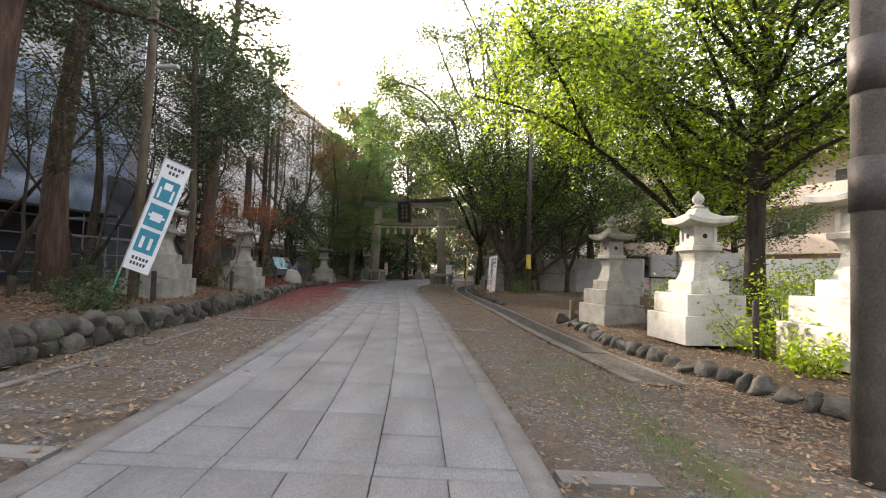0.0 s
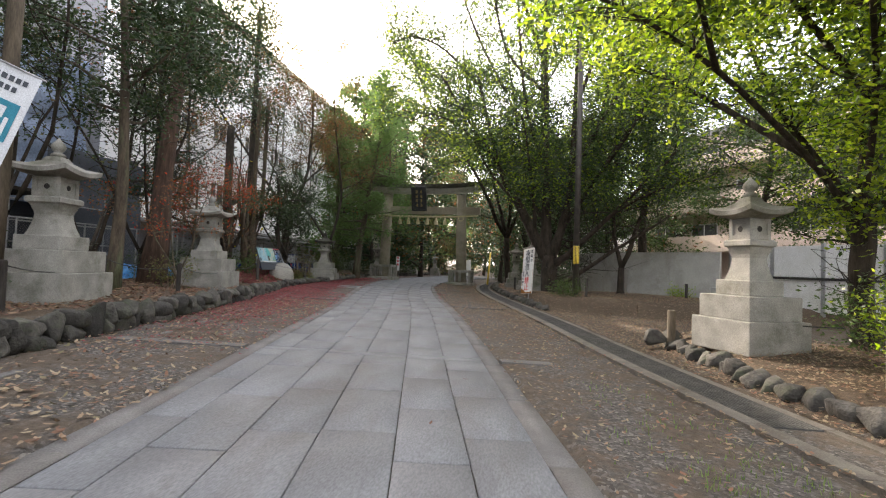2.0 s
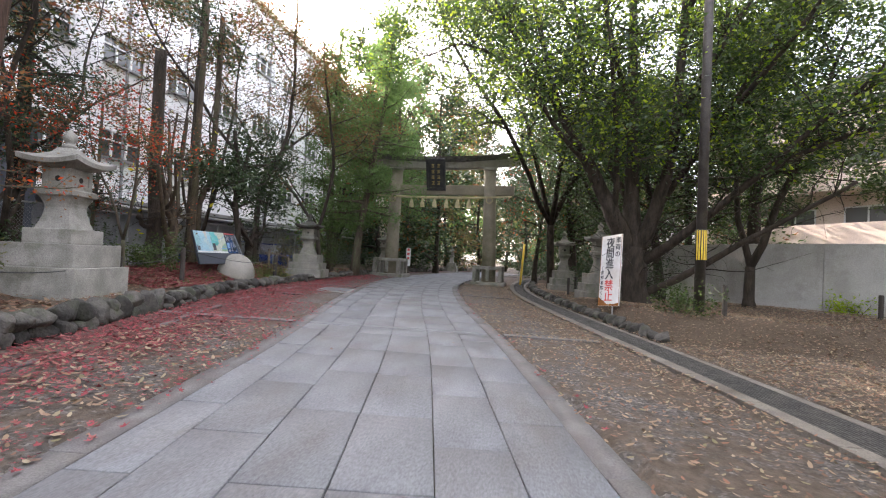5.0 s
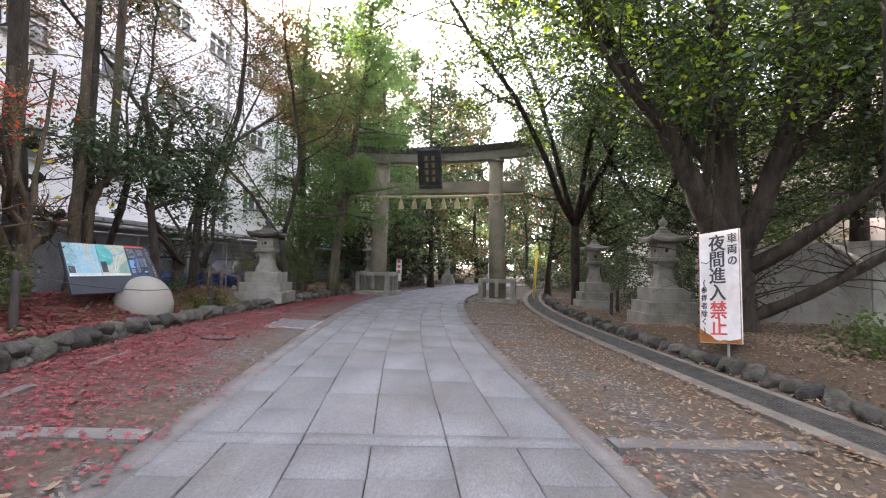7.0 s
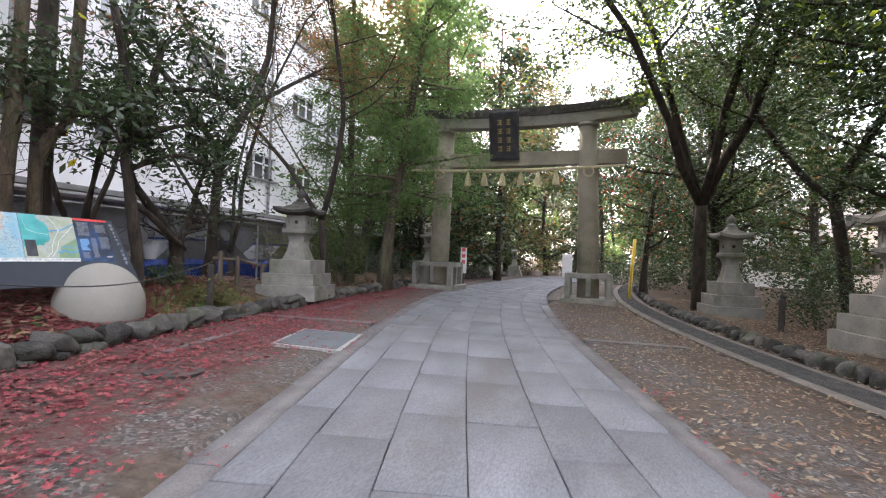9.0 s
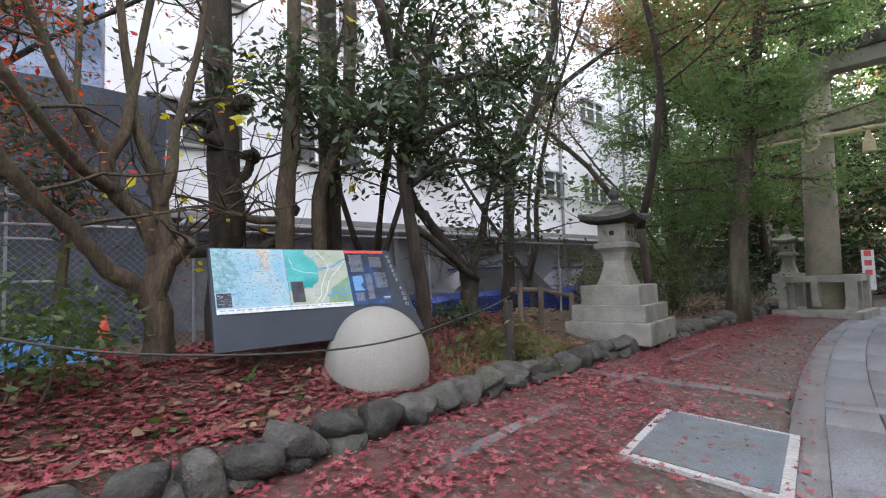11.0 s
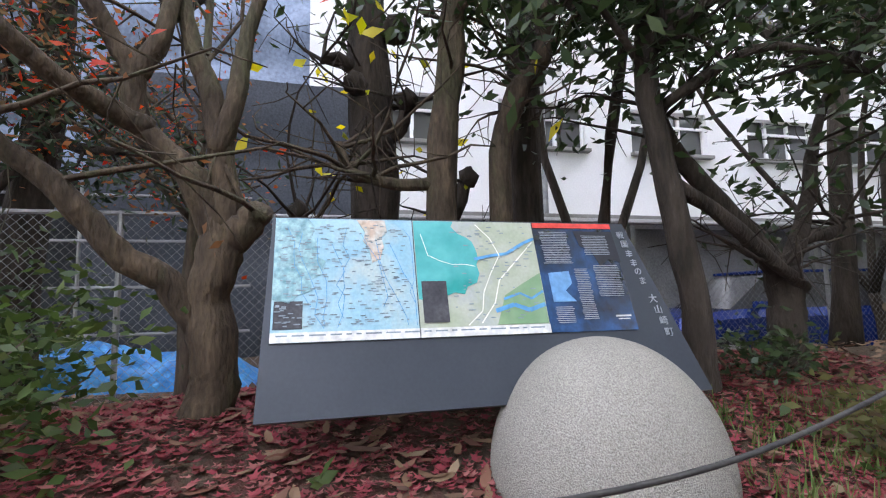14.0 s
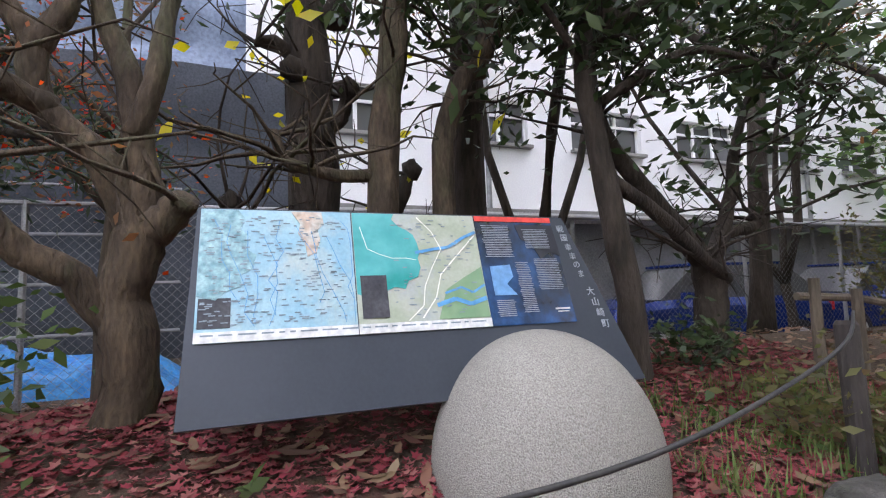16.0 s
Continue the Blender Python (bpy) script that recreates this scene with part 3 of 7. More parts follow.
# ---- things ----
def stone_lantern(name, x, y, turn, total, stone, base_w, label, finial="jewel", z=None, steps=3, dark_roof=False):
    """A Japanese stone lantern: stepped base, waisted shaft, tray, fire box with shade-dark discs for openings, flared
    roof, jewel.
    """
    k = total / 3.25
    z0 = (hz(x, y) if z is None else z) - 0.06
    th = empty(name, pose(x, y, z0, 0, 0, turn))
    bw = base_w / 2
    zc = 0.0
    slim = stone is M["old_granite"]
    sizes = ([(bw, 0.40 * k), (bw * 0.87, 0.32 * k), (bw * 0.7, 0.38 * k)] if slim else [(bw, 0.57 * k), (bw * 0.86, 0.42 * k), (bw * 0.57, 0.27 * k)])[:steps]
    for h, t in sizes:
        bm = bmesh.new()
        box(bm, (0, 0, zc + t / 2), (2 * h, 2 * h, t), 0.018 * k)
        # tooled faces carry a faint joint down the middle
        part("base_step", bm, stone, th)
        zc += t
    bm = bmesh.new()
    top = zc + (0.66 if slim else 0.54) * k
    w0, w1 = sizes[-1][0] * (0.58 if slim else 0.74), sizes[-1][0] * (0.34 if slim else 0.5)
    rings = []
    for i in range(9):
        f = i / 8
        w = w1 + (w0 - w1) * (1 - f) ** 2.2 + 0.05 * k * max(0, f - 0.8) / 0.2
        rings.append(square_ring(w, zc + (top - zc) * f))
    loft(bm, rings)
    part("shaft", bm, stone, th)
    bm = bmesh.new()
    w2 = sizes[-1][0] * (0.6 if slim else 0.78)
    loft(bm, [square_ring(w1 * 1.2, top), square_ring(w2 * 0.86, top + 0.06 * k), square_ring(w2, top + 0.09 * k), square_ring(w2, top + 0.17 * k), square_ring(w2 * 0.9, top + 0.2 * k)])
    part("tray", bm, stone, th)
    fb = top + 0.2 * k
    fh, fw = 0.38 * k, w2 * 0.8
    t = fw * 0.34
    for sx in (-1, 1):
        for sy in (-1, 1):
            part("fire_box_post", box(bmesh.new(), (sx * (fw - t / 2), sy * (fw - t / 2), fb + fh / 2), (t, t, fh), 0.008 * k), stone, th)
    for q in (-1, 1):
        for zz in (fb + fh * 0.12, fb + fh * 0.88):
            part("fire_box_bar", box(bmesh.new(), (0, q * (fw - t / 2), zz), (2 * fw - 2 * t, t * 0.94, fh * 0.2)), stone, th)
            part("fire_box_bar", box(bmesh.new(), (q * (fw - t / 2), 0, zz), (t * 0.94, 2 * fw - 2 * t, fh * 0.2)), stone, th)
    bm = bmesh.new()
    box(bm, (0, 0, fb + fh / 2), (fw * 1.8, fw * 1.8, fh * 0.96))
    part("fire_box_core", bm, stone, th)
    # no holes cut: dark discs proud of the core paint the openings' shade
    for q in range(4):
        bm = bmesh.new()
        m = Matrix.Rotation(q * math.pi / 2, 4, "Z")
        tube(bm, [m @ Vector((fw * 0.85, 0, fb + fh * 0.5)), m @ Vector((fw * 0.915, 0, fb + fh * 0.5))], fh * 0.14, 14)
        part("fire_opening", bm, M["pit"], th, "dark round disc painting the opening's shade")
    rz = fb + fh
    ro = w2 * 1.62
    bm = bmesh.new()
    loft(bm, [square_ring(fw * 0.9, rz, 0, 6), square_ring(ro * 0.98, rz + 0.05 * k, 0.08 * k, 6), square_ring(ro, rz + 0.13 * k, 0.09 * k, 6),
              square_ring(ro * 0.62, rz + 0.2 * k, 0.03 * k, 6), square_ring(ro * 0.34, rz + 0.31 * k, 0.0, 6), square_ring(ro * 0.24, rz + 0.4 * k, 0, 6)])
    part("roof", bm, M["rock"] if dark_roof else stone, th)
    bm = bmesh.new()
    zz = rz + 0.4 * k
    prof = [(0.1, 0), (0.13, 0.04), (0.1, 0.07), (0.06, 0.1), (0.1, 0.14), (0.125, 0.2), (0.1, 0.27), (0.045, 0.33), (0.01, 0.38)]
    loft(bm, [round_ring(r * k, zz + h * k) for r, h in prof])
    part("finial", bm, M["rock"] if dark_roof else stone, th, smooth=True)
    return tagged(th, label, "stone lantern", "stone lanterns along the approach")


la = stone_lantern("stone_lantern", -8.4, 14.1, 12, 3.15, M["granite"], 1.4, "pale granite stone lantern with a stepped base behind the low wall")
stone_lantern("stone_lantern", -9.35, 20.1, 12, 3.0, M["granite"], 1.4, "weathered granite lantern with a flared roof among the trees")
stone_lantern("stone_lantern", -10.0, 30.85, 10, 2.66, M["old_granite"], 1.36, "dark old lantern with a blackened roof beside bamboo grass", dark_roof=True)
stone_lantern("stone_lantern", 4.05, 15.1, 22, 3.0, M["granite"], 1.2, "pale granite lantern with a round fire opening and carved base")
stone_lantern("stone_lantern", 4.95, 11.75, 12, 3.05, M["sunlit_granite"], 1.35, "granite lantern coloured pale as in sunlight, half hidden in leaves", z=0.2)
stone_lantern("stone_lantern", 6.35, 9.3, 10, 3.15, M["sunlit_granite"], 1.6, "sunlit tall granite lantern with a wide moss-tinged roof", z=0.25)
stone_lantern("stone_lantern", 0.25, 35.6, 5, 2.95, M["old_granite"], 1.25, "slim weathered lantern beside the drain past the gateway")
stone_lantern("stone_lantern", 1.0, 29.9, 8, 2.8, M["old_granite"], 1.3, "mossy shaded lantern under the camphor tree")
stone_lantern("stone_lantern", -10.6, 43.0, 0, 2.7, M["old_granite"], 1.2, "small grey lantern behind the gateway in shade")
stone_lantern("stone_lantern", -9.4, 50.5, 0, 2.4, M["old_granite"], 1.1, "far grey lantern under dark trees")
stone_lantern("stone_lantern", -8.0, 55.0, 0, 2.4, M["old_granite"], 1.1, "far grey lantern by the bend of the road")


def torii():
    """The stone gateway: two battered pillars in railed plinths, tie beam, curved double lintel, plaque and straw rope."""
    x0, x1, y0, tall = -8.68, -3.42, 38.15, 6.05
    th = empty("torii_gate", pose((x0 + x1) / 2, y0, 0, 0, 0, -2))
    half = (x1 - x0) / 2
    for s, z0 in ((-1, 0.2), (1, 0.0)):
        bm = bmesh.new()
        tube(bm, [(s * (half + 0.07), 0, z0), (s * half, 0, 3.0), (s * (half - 0.08), 0, tall)], [0.37, 0.34, 0.31], 28)
        part("pillar", bm, M["torii"], th, smooth=True)
        bm = bmesh.new()
        tube(bm, [(s * half - s * 0.08, 0, tall - 0.02), (s * half - s * 0.08, 0, tall + 0.1)], 0.36, 28)
        part("pillar_cap", bm, M["torii_beam"], th, smooth=True)
        bm = bmesh.new()
        box(bm, (s * (half + 0.07), 0, z0 + 0.02), (1.75, 1.75, 0.34), 0.03)
        part("plinth", bm, M["old_granite"], th)
        for px in (-0.66, 0, 0.66):
            for py in (-0.66, 0.66):
                bm = bmesh.new()
                box(bm, (s * (half + 0.07) + px, py, z0 + 0.19 + 0.42), (0.19 if px else 0.15, 0.19, 0.84 if px else 0.66), 0.02)
                part("rail_post", bm, M["old_granite"], th)
        for px in (-0.66, 0.66):
            bm = bmesh.new()
            box(bm, (s * (half + 0.07) + px, 0, z0 + 0.19 + 0.33), (0.15, 0.17, 0.66), 0.02)
            part("rail_post", bm, M["old_granite"], th)
        for a in (-0.66, 0.66):
            bm = bmesh.new()
            box(bm, (s * (half + 0.07), a, z0 + 0.19 + 0.74), (1.13, 0.16, 0.16), 0.015)
            part("rail", bm, M["old_granite"], th)
            bm = bmesh.new()
            box(bm, (s * (half + 0.07) + a, 0, z0 + 0.19 + 0.74), (0.16, 1.13, 0.16), 0.015)
            part("rail", bm, M["old_granite"], th)
    bm = bmesh.new()
    box(bm, (0, 0, 4.98), (7.7, 0.3, 0.5), 0.02)
    part("tie_beam", bm, M["torii"], th)

    def curved(zlo, zhi, reach, depth, lift, flare):
        bm = bmesh.new()
        rings = []
        for i in range(25):
            u = -1 + 2 * i / 24
            x = u * reach
            up = lift * abs(u) ** 2.4
            e = flare * abs(u) ** 6
            rings.append([(x, -depth, zlo + up), (x, depth, zlo + up), (x + (0.1 * u if abs(u) == 1 else 0), depth * 1.12, zhi + up + e), (x + (0.1 * u if abs(u) == 1 else 0), -depth * 1.12, zhi + up + e)])
        return loft(bm, rings)

    part("lower_lintel", curved(tall + 0.06, tall + 0.4, 4.15, 0.24, 0.25, 0.02), M["torii_beam"], th)
    part("upper_lintel", curved(tall + 0.405, tall + 0.68, 4.4, 0.33, 0.27, 0.06), M["rock"], th)
    bm = bmesh.new()
    tilt = pose(-0.25, -0.55, 5.72, 17, 0, 0)
    box(bm, (0, 0, 0), (1.04, 0.09, 1.7), 0.02, tilt)
    plaque = part("plaque", bm, M["plaque"], th, "black plaque with faded gilt characters")
    for sx, sz, w, h in ((0, 0.76, 0.98, 0.12), (0, -0.76, 0.98, 0.12), (-0.44, 0, 0.1, 1.42), (0.44, 0, 0.1, 1.42)):
        bm = bmesh.new()
        box(bm, (sx, -0.065, sz), (w, 0.05, h), 0.015, tilt)
        part("plaque_rim", bm, M["plaque"], plaque)
    for col, chars in ((0.16, 4), (-0.14, 4)):
        for i in range(chars):
            bm = bmesh.new()
            z = 0.46 - i * 0.3
            for k in range(3):
                box(bm, (col, -0.05, z + 0.07 - 0.07 * k), (0.16 - 0.03 * (k % 2), 0.014, 0.025), 0, tilt)
            box(bm, (col + 0.02, -0.05, z), (0.025, 0.014, 0.19), 0, tilt)
            part("character", bm, M["gold"], plaque)
    # straw rope slung below the tie beam, with tassels and paper
    bm = bmesh.new()
    pts = [(-3.75 + 7.5 * i / 40, -0.42, 4.62 - 0.1 * (1 - (2 * i / 40 - 1) ** 2)) for i in range(41)]
    tube(bm, pts, [0.035 + 0.035 * math.sin(math.pi * i / 40) for i in range(41)], 8)
    rope = part("straw_rope", bm, M["rope"], th, "pale twisted straw rope", smooth=True)
    for i, x in enumerate((-1.55, -0.95, -0.3, 0.35, 0.95, 1.55)):
        bm = bmesh.new()
        zt = 4.52
        loft(bm, [round_ring(0.13, zt - 0.52, 10), round_ring(0.11, zt - 0.3, 10), round_ring(0.05, zt - 0.1, 10), round_ring(0.03, zt, 10)])
        bmesh.ops.translate(bm, vec=(x, -0.42, 0), verts=bm.verts[:])
        part("tassel", bm, M["rope"], rope)
    for x in (-2.62, 2.62):
        bm = bmesh.new()
        tube(bm, [(x + 0.16 * math.cos(a), -0.45, 4.42 + 0.16 * math.sin(a)) for a in np.linspace(0, 2 * math.pi, 17)], 0.035, 6, False)
        part("rope_ring", bm, M["rope"], rope)
    return tagged(th, "tall weathered stone torii gate hung with a straw rope", "torii")


torii()


def vehicle_sign():
    """The white enamel board that leans on the camphor tree: black and red brushed lettering, rust along the foot."""
    w, h = 0.71, 1.82
    bl, br = Vector((0.42, 25.98, 0.36)), Vector((0.86, 25.34, 0.36))
    yaw = math.degrees(math.atan2(br.y - bl.y, br.x - bl.x))
    c = (bl + br) / 2
    th = empty("no_entry_sign", pose(c.x, c.y, 0.3, 0, 0, yaw) @ pose(0, 0, 0, -7, -5.5, 0))
    bm = bmesh.new()
    box(bm, (0, 0, h / 2), (w, 0.03, h), 0.008)
    part("board", bm, M["sign_white"], th)
    bm = bmesh.new()
    edge = []
    for i in range(61):
        u = i / 60
        t = 0.05 + 0.17 * max(0, 1 - u * 2.6) ** 0.7 + 0.06 * max(0, u - 0.75) * 4 * 0.5 + 0.02 * noise.noise(Vector((u * 9, 0, 3))) + 0.012 * noise.noise(Vector((u * 34, 5, 0)))
        edge.append((-w / 2 + 0.008 + (w - 0.016) * u, max(t, 0.02)))
    loft(bm, [[(x, -0.0175, 0.006), (x, -0.015, 0.006), (x, -0.015, t), (x, -0.0175, t)] for x, t in edge])
    part("rust_streak", bm, M["rust"], th, "orange rust along the lower edge")
    for s in (-1, 1):
        bm = bmesh.new()
        loft(bm, [[(s * (w / 2 - 0.004), -0.0172, z), (s * (w / 2 - 0.004), -0.015, z), (s * (w / 2 - 0.014 - 0.012 * abs(noise.noise(Vector((z * 7, s, 0))))), -0.015, z), (s * (w / 2 - 0.014 - 0.012 * abs(noise.noise(Vector((z * 7, s, 0))))), -0.0172, z)] for z in np.linspace(0.01, h - 0.01, 40)])
        part("rust_rim", bm, M["rust"], th, "dark rust along the edge")
    up = pose(0, 0, 0, 90, 0, 0)
    for i, ch in enumerate("夜間進入"):
        text_mesh("character", ch, 0.29, M["sign_black"], th, pose(-0.03, -0.019, 1.6 - i * 0.27) @ up, bold=0.011)
    for i, ch in enumerate("禁止"):
        text_mesh("character", ch, 0.3, M["sign_red"], th, pose(-0.02, -0.019, 0.5 - i * 0.27) @ up, label="faded red character", bold=0.011)
    for i, ch in enumerate("車両の"):
        text_mesh("character", ch, 0.17, M["sign_black"], th, pose(0.23, -0.019, 1.66 - i * 0.18) @ up, bold=0.006)
    for i, ch in enumerate("(参拝者除く)"):
        text_mesh("character", ch, 0.115, M["sign_black"], th, pose(-0.26, -0.019, 0.98 - i * 0.13) @ up, bold=0.004)
    bm = bmesh.new()
    tube(bm, [(0.1, 0.04, -0.35), (0.1, 0.04, 1.75)], 0.02, 8)
    part("stake", bm, M["galv"], th)
    return tagged(th, "white enamel sign with black and red characters, rusty foot", "sign")


vehicle_sign()


def map_board():
    """The slanting history board: slate-grey slab, two maps, a navy text panel with a red head strip."""
    a = 0.34                                   # lean from upright, radians
    top = Vector((-10.375, 25.55, 1.765))
    slab = pose(top.x, top.y, top.z, 0, 0, 90.5) @ pose(0, 0, 0, -math.degrees(a) + 0.0, 0, 0)
    # local: x along the board (to +y of the world), z up the slope, -y out of the face
    th = empty("information_board", slab)
    W0, W1 = -0.97, 0.97
    bm = bmesh.new()
    loft(bm, [[(W0 - 0.03, -0.0, -0.945), (W1 + 0.24, -0.0, -0.945), (W1 + 0.24, 0.05, -0.945), (W0 - 0.03, 0.05, -0.945)],
              [(W0, -0.0, 0.01), (W1 - 0.02, -0.0, 0.01), (W1 - 0.02, 0.05, 0.01), (W0, 0.05, 0.01)]])
    part("slab", bm, M["board_grey"], th)
    for s in (0.35, 0.75):
        bm = bmesh.new()
        m = th.matrix_basis.inverted()
        foot = Vector((top.x - 0.02, top.y + s, 0.3))
        tube(bm, [m @ foot, m @ Vector((top.x - 0.06, top.y + s, 1.62))], 0.05, 10)
        part("support", bm, M["black_metal"], th)

    def plate(name, x0, x1, z0, z1, y, material, parent, label="", t=0.006, skew=0.0):
        bm = bmesh.new()
        loft(bm, [[(x0 - skew, y - t, z0), (x1 + skew, y - t, z0), (x1 + skew, y, z0), (x0 - skew, y, z0)],
                  [(x0, y - t, z1), (x1, y - t, z1), (x1, y, z1), (x0, y, z1)]])
        return part(name, bm, material, parent, label)

    def blob(name, pts, y, material, parent, t=0.002):
        bm = bmesh.new()
        lo = [bm.verts.new((x, y, z)) for x, z in pts]
        hi = [bm.verts.new((x, y - t, z)) for x, z in pts]
        bm.faces.new(hi)
        for i in range(len(pts)):
            bm.faces.new((lo[i], lo[(i + 1) % len(pts)], hi[(i + 1) % len(pts)], hi[i]))
        return part(name, bm, material, parent)

    def line(name, pts, w, y, material, parent):
        bm = bmesh.new()
        for (ax, az), (bx, bz) in zip(pts, pts[1:]):
            d = Vector((bx - ax, bz - az)).normalized() * w
            bm.faces.new([bm.verts.new((ax - d.y, y, az + d.x)), bm.verts.new((bx - d.y, y, bz + d.x)), bm.verts.new((bx + d.y, y, bz - d.x)), bm.verts.new((ax + d.y, y, az - d.x))])
        return part(name, bm, material, parent)

    mp = plate("left_map", -0.955, -0.29, -0.62, -0.0, -0.001, M["map_blue"], th, "pale blue relief map with tiny place names")
    plate("map_margin", -0.955, -0.29, -0.62, -0.575, -0.0085, M["map_white"], mp, t=0.002)
    blob("hill", [(-0.953, -0.42), (-0.953, -0.004), (-0.8, -0.004), (-0.77, -0.05), (-0.79, -0.1), (-0.75, -0.14), (-0.77, -0.2), (-0.72, -0.23), (-0.74, -0.3), (-0.79, -0.33), (-0.78, -0.38), (-0.84, -0.4), (-0.88, -0.44)], -0.0085, M["map_relief"], mp)
    blob("town", [(-0.57, -0.004), (-0.43, -0.004), (-0.42, -0.07), (-0.45, -0.1), (-0.44, -0.15), (-0.46, -0.22), (-0.5, -0.24), (-0.51, -0.17), (-0.54, -0.12), (-0.53, -0.07)], -0.0085, M["map_orange"], mp)
    plate("inset", -0.945, -0.82, -0.56, -0.43, -0.0085, M["sign_black"], mp, t=0.002)
    mr = plate("right_map", -0.285, 0.375, -0.62, -0.0, -0.001, M["map_land"], th, "map with a teal bay, green land and blue rivers")
    plate("map_margin", -0.285, 0.375, -0.62, -0.575, -0.0085, M["map_white"], mr, t=0.002)
    blob("bay", [(-0.283, -0.43), (-0.283, -0.003), (-0.07, -0.003), (-0.085, -0.035), (-0.05, -0.075), (-0.01, -0.095), (0.02, -0.12), (0.035, -0.16), (0.045, -0.22), (0.03, -0.25), (0.04, -0.3), (0.02, -0.35), (-0.03, -0.37), (-0.05, -0.41), (-0.1, -0.4), (-0.15, -0.42), (-0.2, -0.4), (-0.25, -0.44)], -0.0085, M["map_teal"], mr)
    blob("delta", [(0.1, -0.57), (0.16, -0.42), (0.26, -0.36), (0.37, -0.3), (0.37, -0.57)], -0.0085, M["map_green"], mr)
    plate("inset", -0.265, -0.14, -0.55, -0.34, -0.0112, M["sign_black"], mr, t=0.002)
    line("river", [(0.02, -0.22), (0.12, -0.2), (0.2, -0.19), (0.3, -0.13), (0.37, -0.1)], 0.008, -0.0118, M["map_river"], mr)
    line("river", [(0.1, -0.5), (0.2, -0.47), (0.28, -0.5), (0.37, -0.47)], 0.011, -0.0118, M["map_river"], mr)
    line("river", [(0.15, -0.44), (0.24, -0.41), (0.3, -0.44), (0.37, -0.4)], 0.006, -0.0122, M["map_river"], mr)
    line("highway", [(-0.05, -0.57), (0.03, -0.5), (0.05, -0.4), (0.1, -0.3), (0.16, -0.2), (0.12, -0.1), (0.05, -0.02)], 0.0025, -0.0124, M["map_road"], mr)
    line("highway", [(0.02, -0.56), (0.1, -0.46), (0.14, -0.34), (0.24, -0.24), (0.36, -0.12)], 0.003, -0.0126, M["map_road"], mr)
    line("railway", [(-0.25, -0.08), (-0.22, -0.2), (-0.16, -0.23), (-0.1, -0.25), (-0.03, -0.25), (0.02, -0.26)], 0.0016, -0.0118, M["map_road"], mr)
    for k in range(9):
        x, z = -0.9 + 0.07 * k, -0.05 - 0.03 * (k % 4)
        pts = [(x, z)]
        for _ in range(6):
            x, z = x + random.uniform(-0.04, 0.05), z - random.uniform(0.04, 0.1)
            pts.append((min(max(x, -0.94), -0.3), max(z, -0.56)))
        line("stream", pts, 0.0013, -0.0118, M["map_river"], mp)
    for base, x0, x1, n in ((mp, -0.93, -0.33, 290), (mr, -0.1, 0.34, 75)):
        bm = bmesh.new()
        for _ in range(n):
            x, z = random.uniform(x0, x1), random.uniform(-0.55, -0.03)
            box(bm, (x, -0.0125, z), (random.uniform(0.01, 0.03), 0.001, 0.0048))
        part("lettering", bm, M["map_line"], base)["kind"] = "stuff"
    for base, x0, x1 in ((mp, -0.93, -0.35), (mr, -0.27, 0.33)):
        bm = bmesh.new()
        x = x0
        while x < x1:
            w = random.uniform(0.02, 0.08)
            box(bm, (x + w / 2, -0.0115, -0.59), (w, 0.001, 0.007))
            x += w + 0.02
        part("legend", bm, M["map_line"], base)["kind"] = "stuff"
    tx = plate("text_panel", 0.38, 0.86, -0.62, -0.0, -0.001, M["panel_blue"], th, "navy panel of white print under a red strip", skew=0.012)
    plate("head_strip", 0.38, 0.86, -0.032, -0.002, -0.0085, M["panel_red"], tx, t=0.003)
    blob("picture", [(0.62, -0.05), (0.86, -0.05), (0.87, -0.24), (0.8, -0.22), (0.74, -0.26), (0.7, -0.16), (0.64, -0.14)], -0.0085, M["panel_black"], tx)
    blob("picture", [(0.42, -0.3), (0.54, -0.29), (0.545, -0.36), (0.5, -0.4), (0.55, -0.46), (0.42, -0.46)], -0.0085, M["panel_light"], tx)
    for x0, x1, z0, z1 in ((0.41, 0.58, -0.06, -0.25), (0.66, 0.82, -0.08, -0.2), (0.57, 0.66, -0.28, -0.56), (0.69, 0.85, -0.26, -0.44), (0.42, 0.53, -0.49, -0.58)):
        z = z0
        bm = bmesh.new()
        while z > z1:
            box(bm, ((x0 + x1) / 2 - random.uniform(0, 0.006), -0.0125, z), (x1 - x0 - random.uniform(0, 0.02), 0.001, 0.0036))
            z -= 0.0102
        part("print", bm, M["letter"], tx)["kind"] = "stuff"
    bm = bmesh.new()
    for k, w in enumerate((0.07, 0.05)):
        box(bm, (0.8, -0.0125, -0.545 - k * 0.016), (w + 0.02, 0.001, 0.009 - 0.004 * k))
    part("emblem", bm, M["map_white"], tx)
    up = pose(0, 0, 0, 90, 0, 0)
    for i, ch in enumerate("戦国--のま"):
        p = (0.918 + i * 0.0125, -0.003, -0.07 - i * 0.056)
        if ch == "-":
            bm = bmesh.new()
            for k in range(3):
                box(bm, (p[0], -0.003, p[2] + 0.012 * (k - 1)), (0.036, 0.003, 0.005))
            box(bm, (p[0], -0.003, p[2]), (0.005, 0.003, 0.042))
            part("character", bm, M["steel_letter"], th)
        else:
            text_mesh("character", ch, 0.048, M["steel_letter"], th, pose(*p) @ up)
    for i, ch in enumerate("大山崎町"):
        text_mesh("character", ch, 0.052, M["steel_letter"], th, pose(1.012 + i * 0.0135, -0.003, -0.455 - i * 0.062) @ up)
    return tagged(th, "slanting slate-grey information board with two maps and a text panel", "notice board")


map_board()


